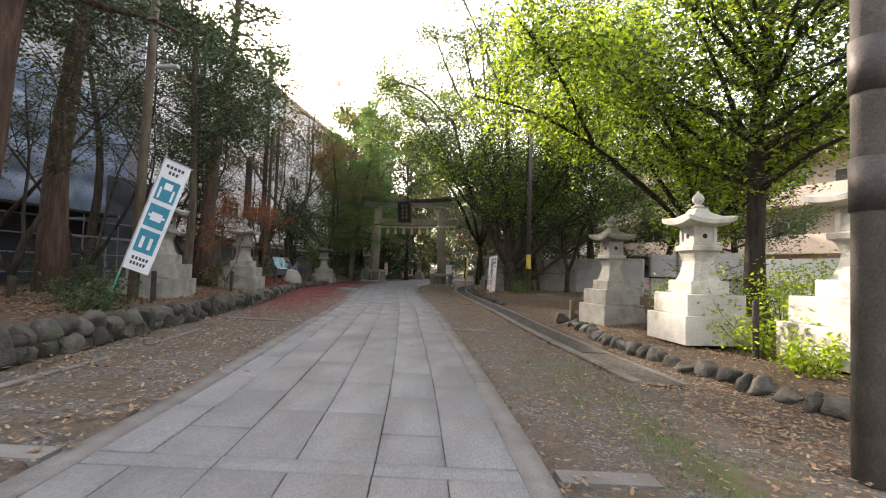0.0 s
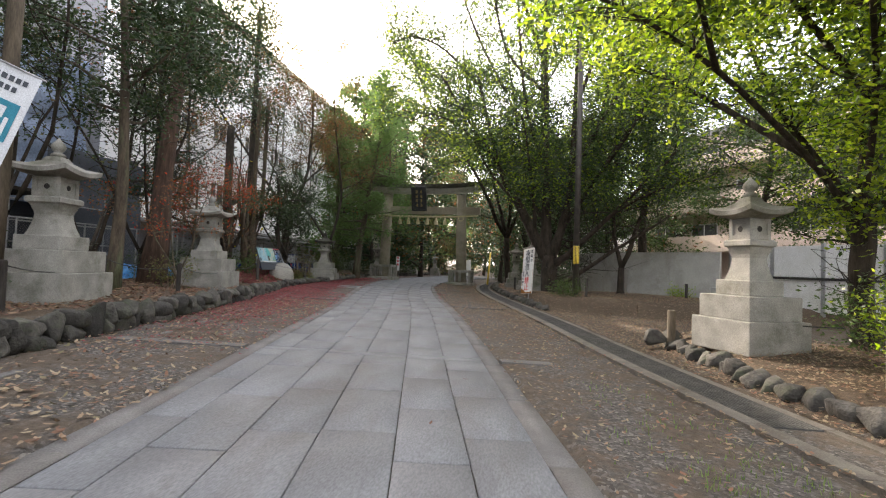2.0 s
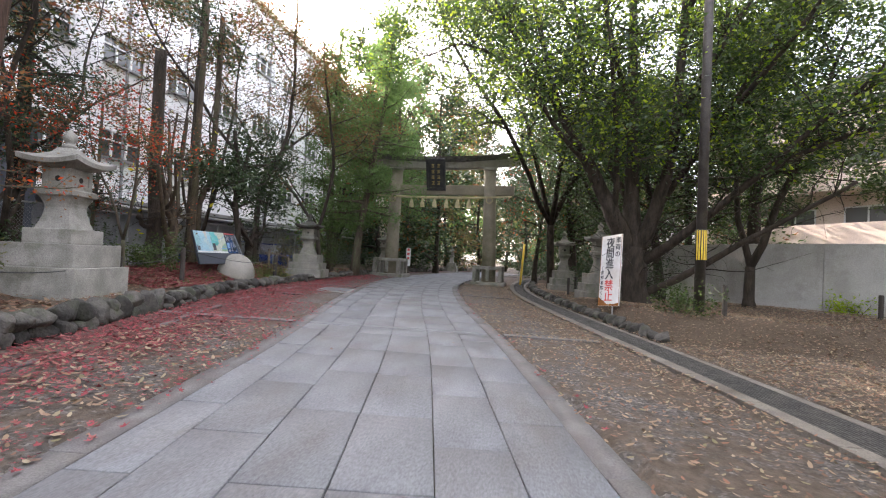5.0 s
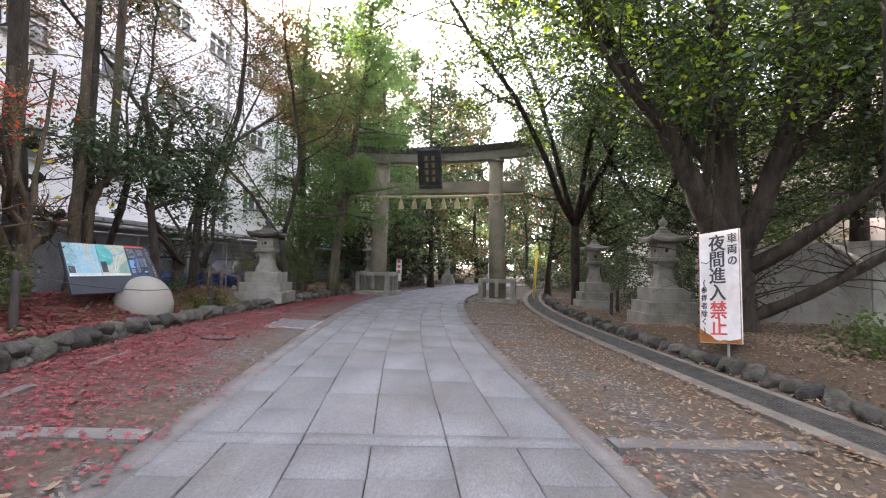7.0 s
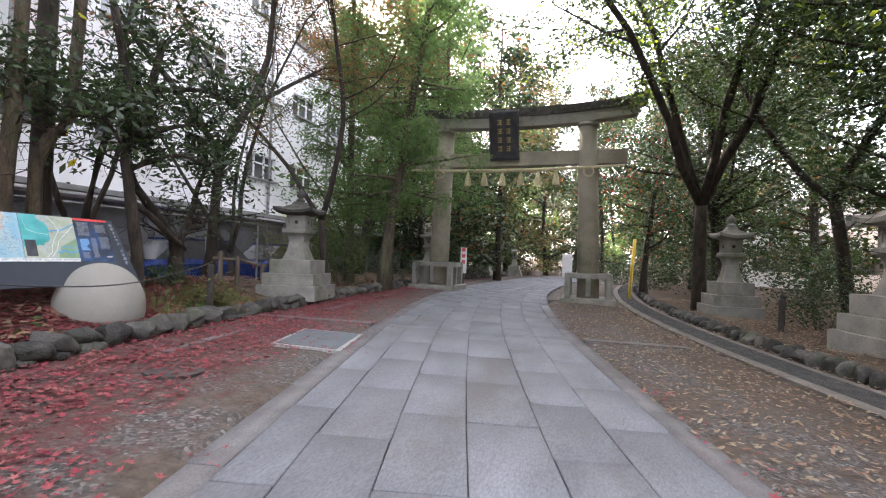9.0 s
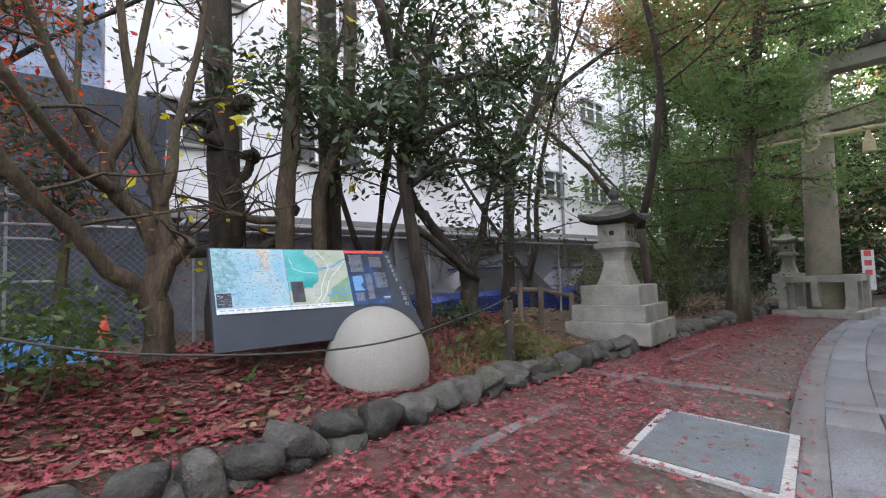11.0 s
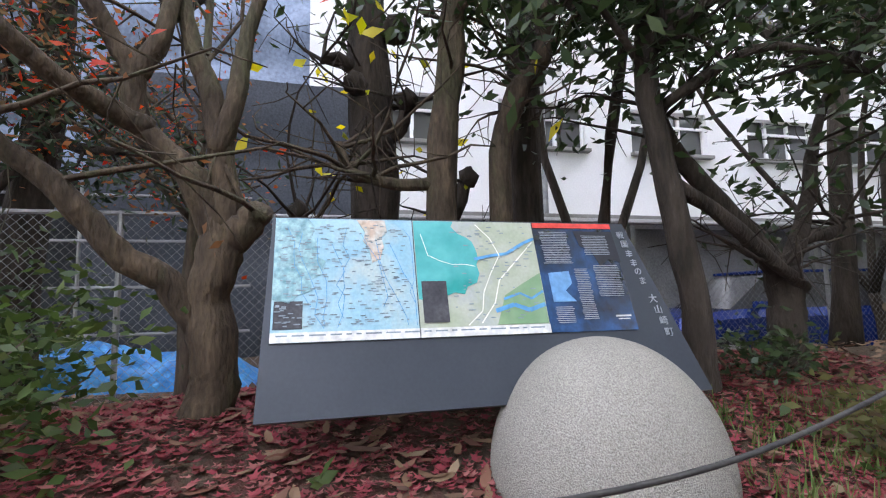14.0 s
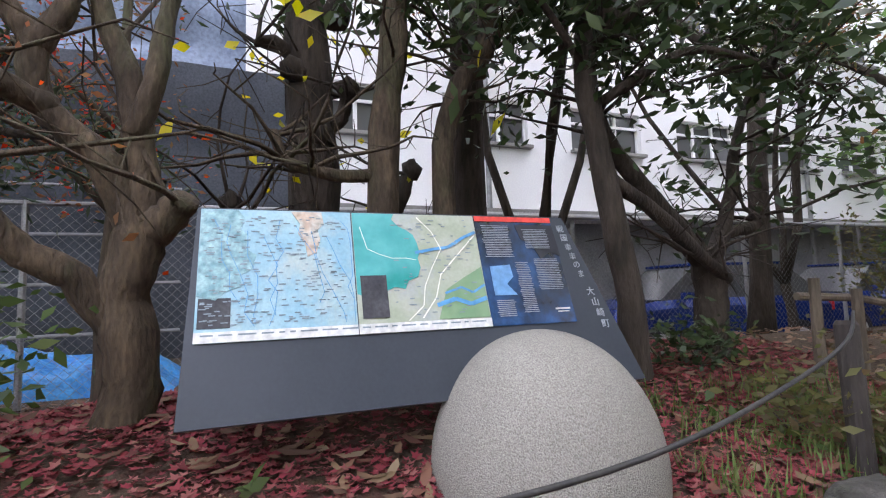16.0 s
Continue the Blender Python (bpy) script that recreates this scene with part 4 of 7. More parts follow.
def stone_ball():
    th = empty("stone_ball", pose(-10.0, 26.09, 0.36))
    bm = bmesh.new()
    rings = []
    for i in range(25):
        a = -0.35 + (math.pi / 2 + 0.34) * i / 24
        rings.append(round_ring(0.53 * math.cos(a) + 0.001, 0.2 + 0.61 * math.sin(a), 48))
    loft(bm, rings)
    part("dome", bm, M["terrazzo"], th, smooth=True)
    return tagged(th, "pale pebble-finished stone dome sunk in the leaf litter", "stone")


stone_ball()


def banner():
    """The leaning street banner: white cloth with three blue pictograms, on a green-footed pole."""
    tl, tr, brr, bll = Vector((-6.2, 11.2, 3.66)), Vector((-5.75, 11.45, 3.45)), Vector((-6.32, 11.02, 1.1)), Vector((-6.75, 10.8, 1.28))
    th = empty("street_banner", Matrix.Translation((-6.95, 10.7, 0.4)))
    inv = th.matrix_basis.inverted()
    nrm = (tr - tl).cross(bll - tl).normalized()

    def P(u, v, off=0.0):
        sag = 0.025 * math.sin(v * 7 + u * 3) * math.sin(u * math.pi)
        return inv @ (tl.lerp(tr, u).lerp(bll.lerp(brr, u), v) + nrm * (off + sag))

    def patch(u0, u1, v0, v1, off, nu=6, nv=14):
        bm = bmesh.new()
        for o, flip in ((off, False), (off - 0.003, True)):
            g = [[bm.verts.new(P(u0 + (u1 - u0) * i / nu, v0 + (v1 - v0) * j / nv, o)) for i in range(nu + 1)] for j in range(nv + 1)]
            for j in range(nv):
                for i in range(nu):
                    q = (g[j][i], g[j][i + 1], g[j + 1][i + 1], g[j + 1][i])
                    bm.faces.new(q[::-1] if flip else q)
        return bm

    cloth = part("cloth", patch(0, 1, 0, 1, 0, 8, 30), M["banner"], th, smooth=True)
    side = -1 if (inv.inverted() @ P(0.5, 0.5) + nrm - Vector((0.7, 3, 1.4))).length > (inv.inverted() @ P(0.5, 0.5) - nrm - Vector((0.7, 3, 1.4))).length else 1
    for v0 in (0.17, 0.41, 0.64):
        part("pictogram", patch(0.13, 0.87, v0, v0 + 0.2, side * 0.008), M["banner_blue"], cloth)
    # white figures: people apart, mask, washing hands reduced to plain shapes
    for u0, u1, v0, v1 in ((0.35, 0.65, 0.2, 0.26), (0.22, 0.3, 0.25, 0.35), (0.7, 0.78, 0.25, 0.35), (0.3, 0.7, 0.48, 0.55), (0.2, 0.8, 0.5, 0.52), (0.28, 0.4, 0.7, 0.8), (0.58, 0.7, 0.7, 0.8)):
        part("pictogram_mark", patch(u0, u1, v0, v1, side * 0.014, 3, 3), M["banner"], cloth)
    for v0, u0, u1 in ((0.045, 0.15, 0.85), (0.095, 0.3, 0.7), (0.88, 0.2, 0.85), (0.925, 0.2, 0.8)):
        n = 5 if u1 - u0 > 0.5 else 3
        for i in range(n):
            a = u0 + (u1 - u0) * i / n
            part("print_bar", patch(a, a + (u1 - u0) / n * 0.7, v0, v0 + 0.028, side * 0.01, 1, 1), M["board_grey"], cloth)
    bm = bmesh.new()
    d = (tl - bll).normalized()
    tube(bm, [inv @ (bll - d * 1.0), inv @ (tl + d * 0.12)], 0.016, 8)
    part("pole", bm, M["galv"], th)
    bm = bmesh.new()
    tube(bm, [inv @ (bll - d * 0.98), inv @ (bll - d * 0.15)], 0.02, 8)
    part("pole_foot", bm, mat("green_plastic", (0.02, 0.2, 0.14), (0.03, 0.26, 0.18), 0.5), th)
    bm = bmesh.new()
    tube(bm, [inv @ (tl + (tl - tr) * 0.1), inv @ (tr + (tr - tl) * 0.08)], 0.012, 8)
    part("cross_rod", bm, M["galv"], th)
    return tagged(th, "leaning white cloth banner with three blue pictograms", "banner")


banner()


def post(name, x, y, tall, r, material, label, square=False, lean=0.0):
    th = empty(name, pose(x, y, hz(x, y) - 0.05, lean, lean * 0.5, 20))
    bm = bmesh.new()
    if square:
        box(bm, (0, 0, tall / 2), (2 * r, 2 * r, tall), 0.012)
    else:
        tube(bm, [(0, 0, 0), (0, 0, tall * 0.97), (0, 0, tall)], [r, r, r * 0.8], 12)
    part("shaft", bm, material, th)
    return tagged(th, label, "post", "low posts along the beds")


POSTS_L = [(-8.75, 15.6, 0.85, 0.06), (-8.0, 17.0, 0.75, 0.05), (-9.0, 20.9, 0.7, 0.05), (-9.4, 23.08, 0.85, 0.055), (-9.62, 27.68, 0.82, 0.055), (-7.1, 12.2, 0.8, 0.06)]
for x, y, t, r in POSTS_L:
    post("rope_post", x, y, t, r, M["black_wood"], "dark charred wooden post holding a thin rope", lean=random.uniform(-5, 5))
for x, y, t, r in [(3.22, 16.35, 0.75, 0.075)]:
    post("stump_post", x, y, t, r, M["wood"], "short weathered log post at the corner of the bed")
for x, y, t, r in [(3.75, 16.3, 0.75, 0.04), (5.15, 10.0, 1.0, 0.05), (0.55, 33.0, 0.75, 0.05), (0.2, 32.1, 0.7, 0.05), (6.6, 25.6, 0.6, 0.05), (2.7, 24.0, 0.7, 0.05)]:
    post("rope_post", x, y, t, r, M["black_wood"], "short dark post standing in the bed")


def rope_between(a, b, sag):
    th = empty("barrier_rope", Matrix.Translation(a))
    bm = bmesh.new()
    a, b = Vector(a), Vector(b)
    pts = [(b - a) * (i / 16) + Vector((0, 0, -sag * 4 * (i / 16) * (1 - i / 16))) for i in range(17)]
    tube(bm, pts, 0.009, 6)
    part("strand", bm, M["black_metal"], th)
    return tagged(th, "thin black barrier rope sagging between posts", "rope")


for (xa, ya, ta, _), (xb, yb, tb, _), sg in ((POSTS_L[0], POSTS_L[1], 0.15), (POSTS_L[1], POSTS_L[2], 0.2), (POSTS_L[2], POSTS_L[3], 0.15), (POSTS_L[3], POSTS_L[4], 0.0), (POSTS_L[5], POSTS_L[0], 0.2)):
    if sg:
        rope_between((xa, ya, hz(xa, ya) + ta - 0.12), (xb, yb, hz(xb, yb) + tb - 0.12), sg)
br_ = empty("barrier_rope", Matrix.Translation((-9.38, 23.1, 1.24)))
bm = bmesh.new()
ctrl = [Vector(p) for p in ((0, 0, 0), (0.34, 0.6, -0.15), (0.47, 1.3, -0.245), (0.5, 2.0, -0.285), (0.48, 2.6, -0.26), (0.38, 3.2, -0.18), (0.14, 3.9, -0.11), (-0.22, 4.58, -0.04))]
fine = []
for i in range(len(ctrl) - 1):
    a, b, c, d = ctrl[max(i - 1, 0)], ctrl[i], ctrl[i + 1], ctrl[min(i + 2, len(ctrl) - 1)]
    fine += [0.5 * ((2 * b) + (c - a) * t + (2 * a - 5 * b + 4 * c - d) * t * t + (3 * b - a - 3 * c + d) * t ** 3) for t in (0, 0.2, 0.4, 0.6, 0.8)]
tube(bm, fine + [ctrl[-1]], 0.0075, 6)
part("strand", bm, M["black_metal"], br_, smooth=True)
tagged(br_, "thin black barrier rope drawn across the stone dome", "rope")
rope_between((3.75, 16.3, 0.7), (4.95, 14.2, 0.6), 0.1)


def pole(name, x, y, tall, r, material, label, bands=(), lean=(0, 0)):
    th = empty(name, pose(x, y, hz(x, y) - 0.1, lean[0], lean[1], 0))
    bm = bmesh.new()
    tube(bm, [(0, 0, 0), (0, 0, tall)], [r, r * 0.75], 20)
    part("shaft", bm, material, th, smooth=True)
    for z0, z1, m in bands:
        bm = bmesh.new()
        n = 20
        loft(bm, [[(math.cos(2 * math.pi * i / n) * (r * 1.02), math.sin(2 * math.pi * i / n) * (r * 1.02), z) for i in range(n)] for z in (z0, z1)])
        part("band", bm, m, th, smooth=True)
    return tagged(th, label, "pole")


up_ = pole("utility_pole", 2.4, 24.6, 11.0, 0.115, M["pole"], "dark utility pole with a yellow and black warning band", [(1.25, 1.95, M["black_metal"])])
for k in range(5):
    a = -2.6 + k * 0.45
    bm = bmesh.new()
    box(bm, (math.cos(a) * 0.112, math.sin(a) * 0.112, 1.6), (0.02, 0.03, 0.66), 0.0, None)
    bmesh.ops.rotate(bm, cent=(math.cos(a) * 0.112, math.sin(a) * 0.112, 1.6), matrix=Matrix.Rotation(a, 3, "Z"), verts=bm.verts[:])
    part("warning_stripe", bm, M["yellow"], up_, "yellow stripe")
pole("street_pole", 4.1, 6.1, 9.0, 0.15, M["pole_concrete"], "grey pole wrapped with metal bands beside the path", [(2.3, 2.75, M["pole"]), (3.3, 3.75, M["pole"])])
lp = pole("lamp_post", -8.3, 13.0, 9.0, 0.13, M["wood"], "old wooden lamp post with a slender arm lamp", lean=(0, 1.5))
bm = bmesh.new()
tube(bm, [(0, 0, 5.6), (0.25, -0.1, 5.95), (0.4, -0.15, 6.0)], 0.03, 8)
part("arm", bm, M["galv"], lp)
bm = bmesh.new()
box(bm, (0.68, -0.25, 6.08), (0.62, 0.14, 0.09), 0.03, None)
part("lamp_head", bm, M["white_paint"], lp, "pale slim lamp head")
yp = empty("guide_pole", pose(-1.75, 41.0, -0.05, 0, 4, 0))
bm = bmesh.new()
tube(bm, [(0, 0, 0), (0, 0, 2.4)], 0.06, 12)
part("shaft", bm, M["yellow"], yp, smooth=True)
tagged(yp, "slightly leaning yellow guide pole past the gate", "pole")
nb = empty("notice_post", pose(-4.3, 52.0, 0, 0, 0, 0))
bm = bmesh.new()
box(bm, (0, 0, 1.1), (0.6, 0.05, 1.5), 0.01)
part("board", bm, M["white_paint"], nb)
bm = bmesh.new()
tube(bm, [(0, 0.05, 0), (0, 0.05, 1.8)], 0.04, 8)
part("stake", bm, M["wood"], nb)
tagged(nb, "narrow white notice board on a post far off", "sign")
rn = empty("notice_post", pose(-8.02, 39.25, 0.0, 0, 0, 5))
bm = bmesh.new()
box(bm, (0, 0, 1.3), (0.24, 0.04, 1.0), 0.01)
brd = part("board", bm, M["white_paint"], rn)
for k in range(3):
    part("red_print", box(bmesh.new(), (0, -0.023, 1.72 - k * 0.24), (0.14, 0.004, 0.14)), M["sign_red"], brd)
bm = bmesh.new()
tube(bm, [(0, 0.04, 0), (0, 0.04, 1.9)], 0.03, 8)
part("stake", bm, M["wood"], rn)
tagged(rn, "white notice with red characters beside the gate pillar", "sign")

# steel cover let into the leaf strip
cv = empty("access_cover", pose(-7.2, 27.07, 0, 0, 0, 0))
bm = bmesh.new()
loft(bm, [[(-0.36, -0.62, camber(-7.56) - 0.05), (0.6, -0.55, camber(-6.6) - 0.05), (0.35, 0.66, camber(-6.85) - 0.05), (-0.62, 0.6, camber(-7.82) - 0.05)],
          [(-0.36, -0.62, camber(-7.56) + 0.022), (0.6, -0.55, camber(-6.6) + 0.022), (0.35, 0.66, camber(-6.85) + 0.022), (-0.62, 0.6, camber(-7.82) + 0.022)]])
part("rim", bm, M["concrete"], cv)
bm = bmesh.new()
loft(bm, [[(-0.31, -0.56, camber(-7.5) + 0.018), (0.52, -0.5, camber(-6.65) + 0.018), (0.3, 0.59, camber(-6.9) + 0.018), (-0.54, 0.54, camber(-7.75) + 0.018)],
          [(-0.31, -0.56, camber(-7.5) + 0.03), (0.52, -0.5, camber(-6.65) + 0.03), (0.3, 0.59, camber(-6.9) + 0.03), (-0.54, 0.54, camber(-7.75) + 0.03)]])
part("plate", bm, M["iron_plate"], cv, "blue-grey steel plate")
tagged(cv, "square steel access cover in a concrete rim among red leaves", "manhole cover")


# half-buried edging along the foot of the low wall, and a dark plate in the litter
ed_ = empty("buried_edging")
r = np.random.default_rng(41)
for y in np.arange(6.0, 34.0, 0.92):
    x0, x1 = float(along(y, WALL_X)) + 0.62, float(along(y + 0.9, WALL_X)) + 0.62
    sink = r.uniform(-0.06, 0.006)
    bm = bmesh.new()
    loft(bm, [[(x + d, v, float(camber(x)) + sink + h) for d, h in ((-0.06, -0.15), (0.06, -0.15), (0.06, 0.004), (0.05, 0.012), (-0.05, 0.012), (-0.06, 0.004))] for x, v in ((x0, y), (x1, y + 0.9))])
    part("edging_stone", bm, M["edging"], ed_)
tagged(ed_, "half-buried concrete edging stones along the low wall", "kerb", kind="structure")
dp = empty("drain_plate", pose(-7.5, 24.86, float(camber(-7.5)), 0, 2, 38))
bm = bmesh.new()
loft(bm, [[(0.27 * math.cos(a) * (1 + 0.08 * math.sin(3 * a)), 0.21 * math.sin(a), z) for a in np.linspace(0, 2 * math.pi, 19)[:-1]] for z in (-0.05, 0.012, 0.018)])
part("plate", bm, M["pole"], dp)
tagged(dp, "dark worn plate lying flush among red leaves", "drain cover")


def rail_frame(x, y, turn):
    """A low frame of weathered poles on the bank."""
    th = empty("wooden_rail", pose(x, y, hz(x, y) - 0.38, 0, 0, turn))
    for px, h in ((0, 1.15), (0.42, 1.05), (1.1, 0.9)):
        bm = bmesh.new()
        tube(bm, [(px, 0, 0), (px + 0.02, 0.01, h)], [0.05, 0.042], 9)
        part("stake", bm, M["wood"], th)
    bm = bmesh.new()
    tube(bm, [(-0.12, 0.05, 1.0), (0.5, 0.06, 0.97), (1.25, 0.05, 0.82)], 0.035, 8)
    part("rail", bm, M["wood"], th)
    return tagged(th, "low rail of weathered brown poles beside dry grass", "fence")


rail_frame(-10.75, 29.2, 80)


# ---- fence, buildings, car beyond the beds ----
def chain_fence(x, y0, y1, z0, tall, label):
    th = empty("chain_link_fence", pose(x, y0, z0))
    n = int((y1 - y0) / 2.0)
    for i in range(n + 1):
        bm = bmesh.new()
        tube(bm, [(0, i * 2.0, -0.3), (0, i * 2.0, tall)], 0.026, 8)
        part("post", bm, M["galv"], th)
    bm = bmesh.new()
    tube(bm, [(0, 0, tall - 0.02), (0, n * 2.0, tall - 0.02)], 0.022, 8)
    part("top_rail", bm, M["galv"], th)
    # woven mesh: two families of slanting wires as flat strips
    v, f = [], []
    step, w = 0.085, 0.0022
    span = n * 2.0
    k = -tall
    while k < span:
        for s in (1, -1):
            a0 = max(k, 0.0)
            a1 = min(k + tall, span)
            if a1 > a0:
                za, zb = a0 - k, a1 - k
                if s < 0:
                    za, zb = tall - za, tall - zb
                off = 0.006 * s
                i = len(v)
                v += [(off, a0, za - w), (off, a1, zb - w), (off, a1, zb + w), (off, a0, za + w)]
                f.append((i, i + 1, i + 2, i + 3))
        k += step
    raw("mesh", v, f, M["galv"], th)
    return tagged(th, label, "fence")


chain_fence(-12.75, 15.0, 37.0, 0.35, 1.85, "grey chain-link fence with steel posts behind the trees")


def white_building():
    """The long white three-storey building, its ribbons of windows and drain pipes."""
    xf = -17.5
    th = empty("white_building", pose(xf, 30, 0))
    y0, y1, tall = -5.6, 42.0, 15.6
    rows = [(4.65, 5.7), (8.3, 9.35), (11.9, 12.95)]
    cols = [(-4.9 + 3.3 * i, -4.9 + 3.3 * i + 2.1) for i in range(14)]
    # facade with real openings: strips between the window rows, piers between the windows
    bm = bmesh.new()
    zs = [2.9] + [v for q in rows for v in q] + [tall]
    for a, b in ((0, 1), (2, 3), (4, 5), (6, 7)):
        box(bm, (-0.15, (y0 + y1) / 2, (zs[a] + zs[b]) / 2), (0.3, y1 - y0, zs[b] - zs[a]))
    for za, zb in rows:
        edges = [y0] + [v for c in cols for v in c] + [y1]
        for a, b in zip(edges[::2], edges[1::2]):
            box(bm, (-0.15, (a + b) / 2, (za + zb) / 2), (0.3, b - a, zb - za))
    part("facade", bm, M["stucco"], th)
    bm = bmesh.new()
    box(bm, (-6.3, (y0 + y1) / 2, tall / 2), (11.9, y1 - y0, tall - 0.1))
    part("core", bm, M["roof_tile"], th)
    bm = bmesh.new()
    box(bm, (-0.6, (y0 + y1) / 2, 1.3), (0.3, y1 - y0, 3.2))
    part("ground_floor_wall", bm, M["stucco"], th)
    bm = bmesh.new()
    box(bm, (0.25, (y0 + y1) / 2, 2.95), (0.9, y1 - y0, 0.16), 0.02)
    part("ledge", bm, M["concrete"], th)
    for za, zb in rows:
        for a, b in cols:
            win = new("window")
            win.parent = th
            win.location = (0, (a + b) / 2, (za + zb) / 2)
            w, h = b - a, zb - za
            bm = bmesh.new()
            box(bm, (-0.2, 0, 0), (0.02, w, h))
            part("pane", bm, M["glass"], win)
            bm = bmesh.new()
            for yy in np.linspace(-w / 2, w / 2, 4):
                box(bm, (-0.15, yy, 0), (0.06, 0.08, h))
            for zz in (-h / 2, h / 6, h / 2):
                box(bm, (-0.12, 0, zz), (0.05, w, 0.06))
            part("frame", bm, M["stucco"], win, "white painted frame")
            bm = bmesh.new()
            box(bm, (0.06, 0, -h / 2 - 0.05), (0.2, w + 0.1, 0.08), 0.01)
            part("sill", bm, M["concrete"], win)
    for yy in (-0.6, 9.8, 14.9, 25.3):
        bm = bmesh.new()
        tube(bm, [(0.1, yy, 0.2), (0.1, yy, tall)], 0.06, 8)
        part("drain_pipe", bm, M["galv"], th)
    bm = bmesh.new()
    box(bm, (-0.0, (y0 + y1) / 2, tall + 0.15), (0.5, y1 - y0, 0.3), 0.03)
    part("parapet", bm, M["cream"], th, "cream eave")
    # carport rail in front of the ground floor
    for yy in np.arange(-4.0, 40, 4.0):
        bm = bmesh.new()
        box(bm, (2.2, yy, 1.3), (0.1, 0.1, 2.6), 0.01)
        part("carport_post", bm, M["galv"], th)
    bm = bmesh.new()
    box(bm, (2.0, (y0 + y1) / 2, 2.62), (0.7, y1 - y0 - 2, 0.07), 0.01)
    part("carport_roof", bm, M["white_paint"], th)
    return tagged(th, "long white rendered building with ribbon windows and a carport", "building")


white_building()


def sheeted_scaffold():
    """The building wrapped in blue-grey scaffold sheeting, with open pipe bays at its foot."""
    th = empty("scaffolded_building", pose(-18.0, 15.0, 0))
    v, f = [], []

    def sheet(y0, y1, z0, z1, x, amp, ny=50, nz=30, seed=0.0):
        base = len(v)
        for j in range(nz + 1):
            for i in range(ny + 1):
                y, z = y0 + (y1 - y0) * i / ny, z0 + (z1 - z0) * j / nz
                p = amp * math.sin(math.pi * ((y - y0) / 1.8 % 1)) * math.sin(math.pi * ((z - z0) / 1.7 % 1)) + 0.35 * amp * noise.noise((y * 1.6 + seed, z * 0.8, seed)) + 0.25 * amp * noise.noise((y * 5 + z * 3, z * 3, seed))
                v.append((x + p, y, z))
        for j in range(nz):
            for i in range(ny):
                a = base + j * (ny + 1) + i
                f.append((a, a + 1, a + ny + 2, a + ny + 1))

    sheet(-22, 9.6, 3.2, 9.6, -0.7, 0.3, 120, 40)
    raw("blue_sheet", v, f, M["sheet"], th, smooth=True)["label"] = "billowing pale blue-grey sheeting"
    v, f = [], []
    sheet(6.0, 10.3, 0.4, 5.2, 1.5, 0.12, 36, 30, 3.0)
    raw("grey_sheet", v, f, M["sheet_dark"], th, smooth=True)["label"] = "darker grey mesh sheeting"
    bm = bmesh.new()
    box(bm, (-3.4, -6.6, 4.7), (4.0, 31.0, 9.4))
    part("building_core", bm, M["sheet_dark"], th)
    bm = bmesh.new()
    box(bm, (0.7, -4.2, 3.32), (3.2, 20.0, 0.1), 0.01)
    part("deck", bm, M["black_wood"], th, "dark plank deck over the open bays")
    for y in np.arange(-10, 9, 1.8):
        bm = bmesh.new()
        tube(bm, [(2.0, y, 0), (2.0, y, 3.4)], 0.026, 6)
        part("standard", bm, M["galv"], th)
    for z in (0.9, 1.6, 2.3, 3.0):
        bm = bmesh.new()
        tube(bm, [(2.02, -10, z), (2.02, 8.6, z)], 0.024, 6)
        part("ledger", bm, M["galv"], th)
    return tagged(th, "building wrapped in blue-grey scaffold sheeting over steel pipes", "scaffolding")


sheeted_scaffold()


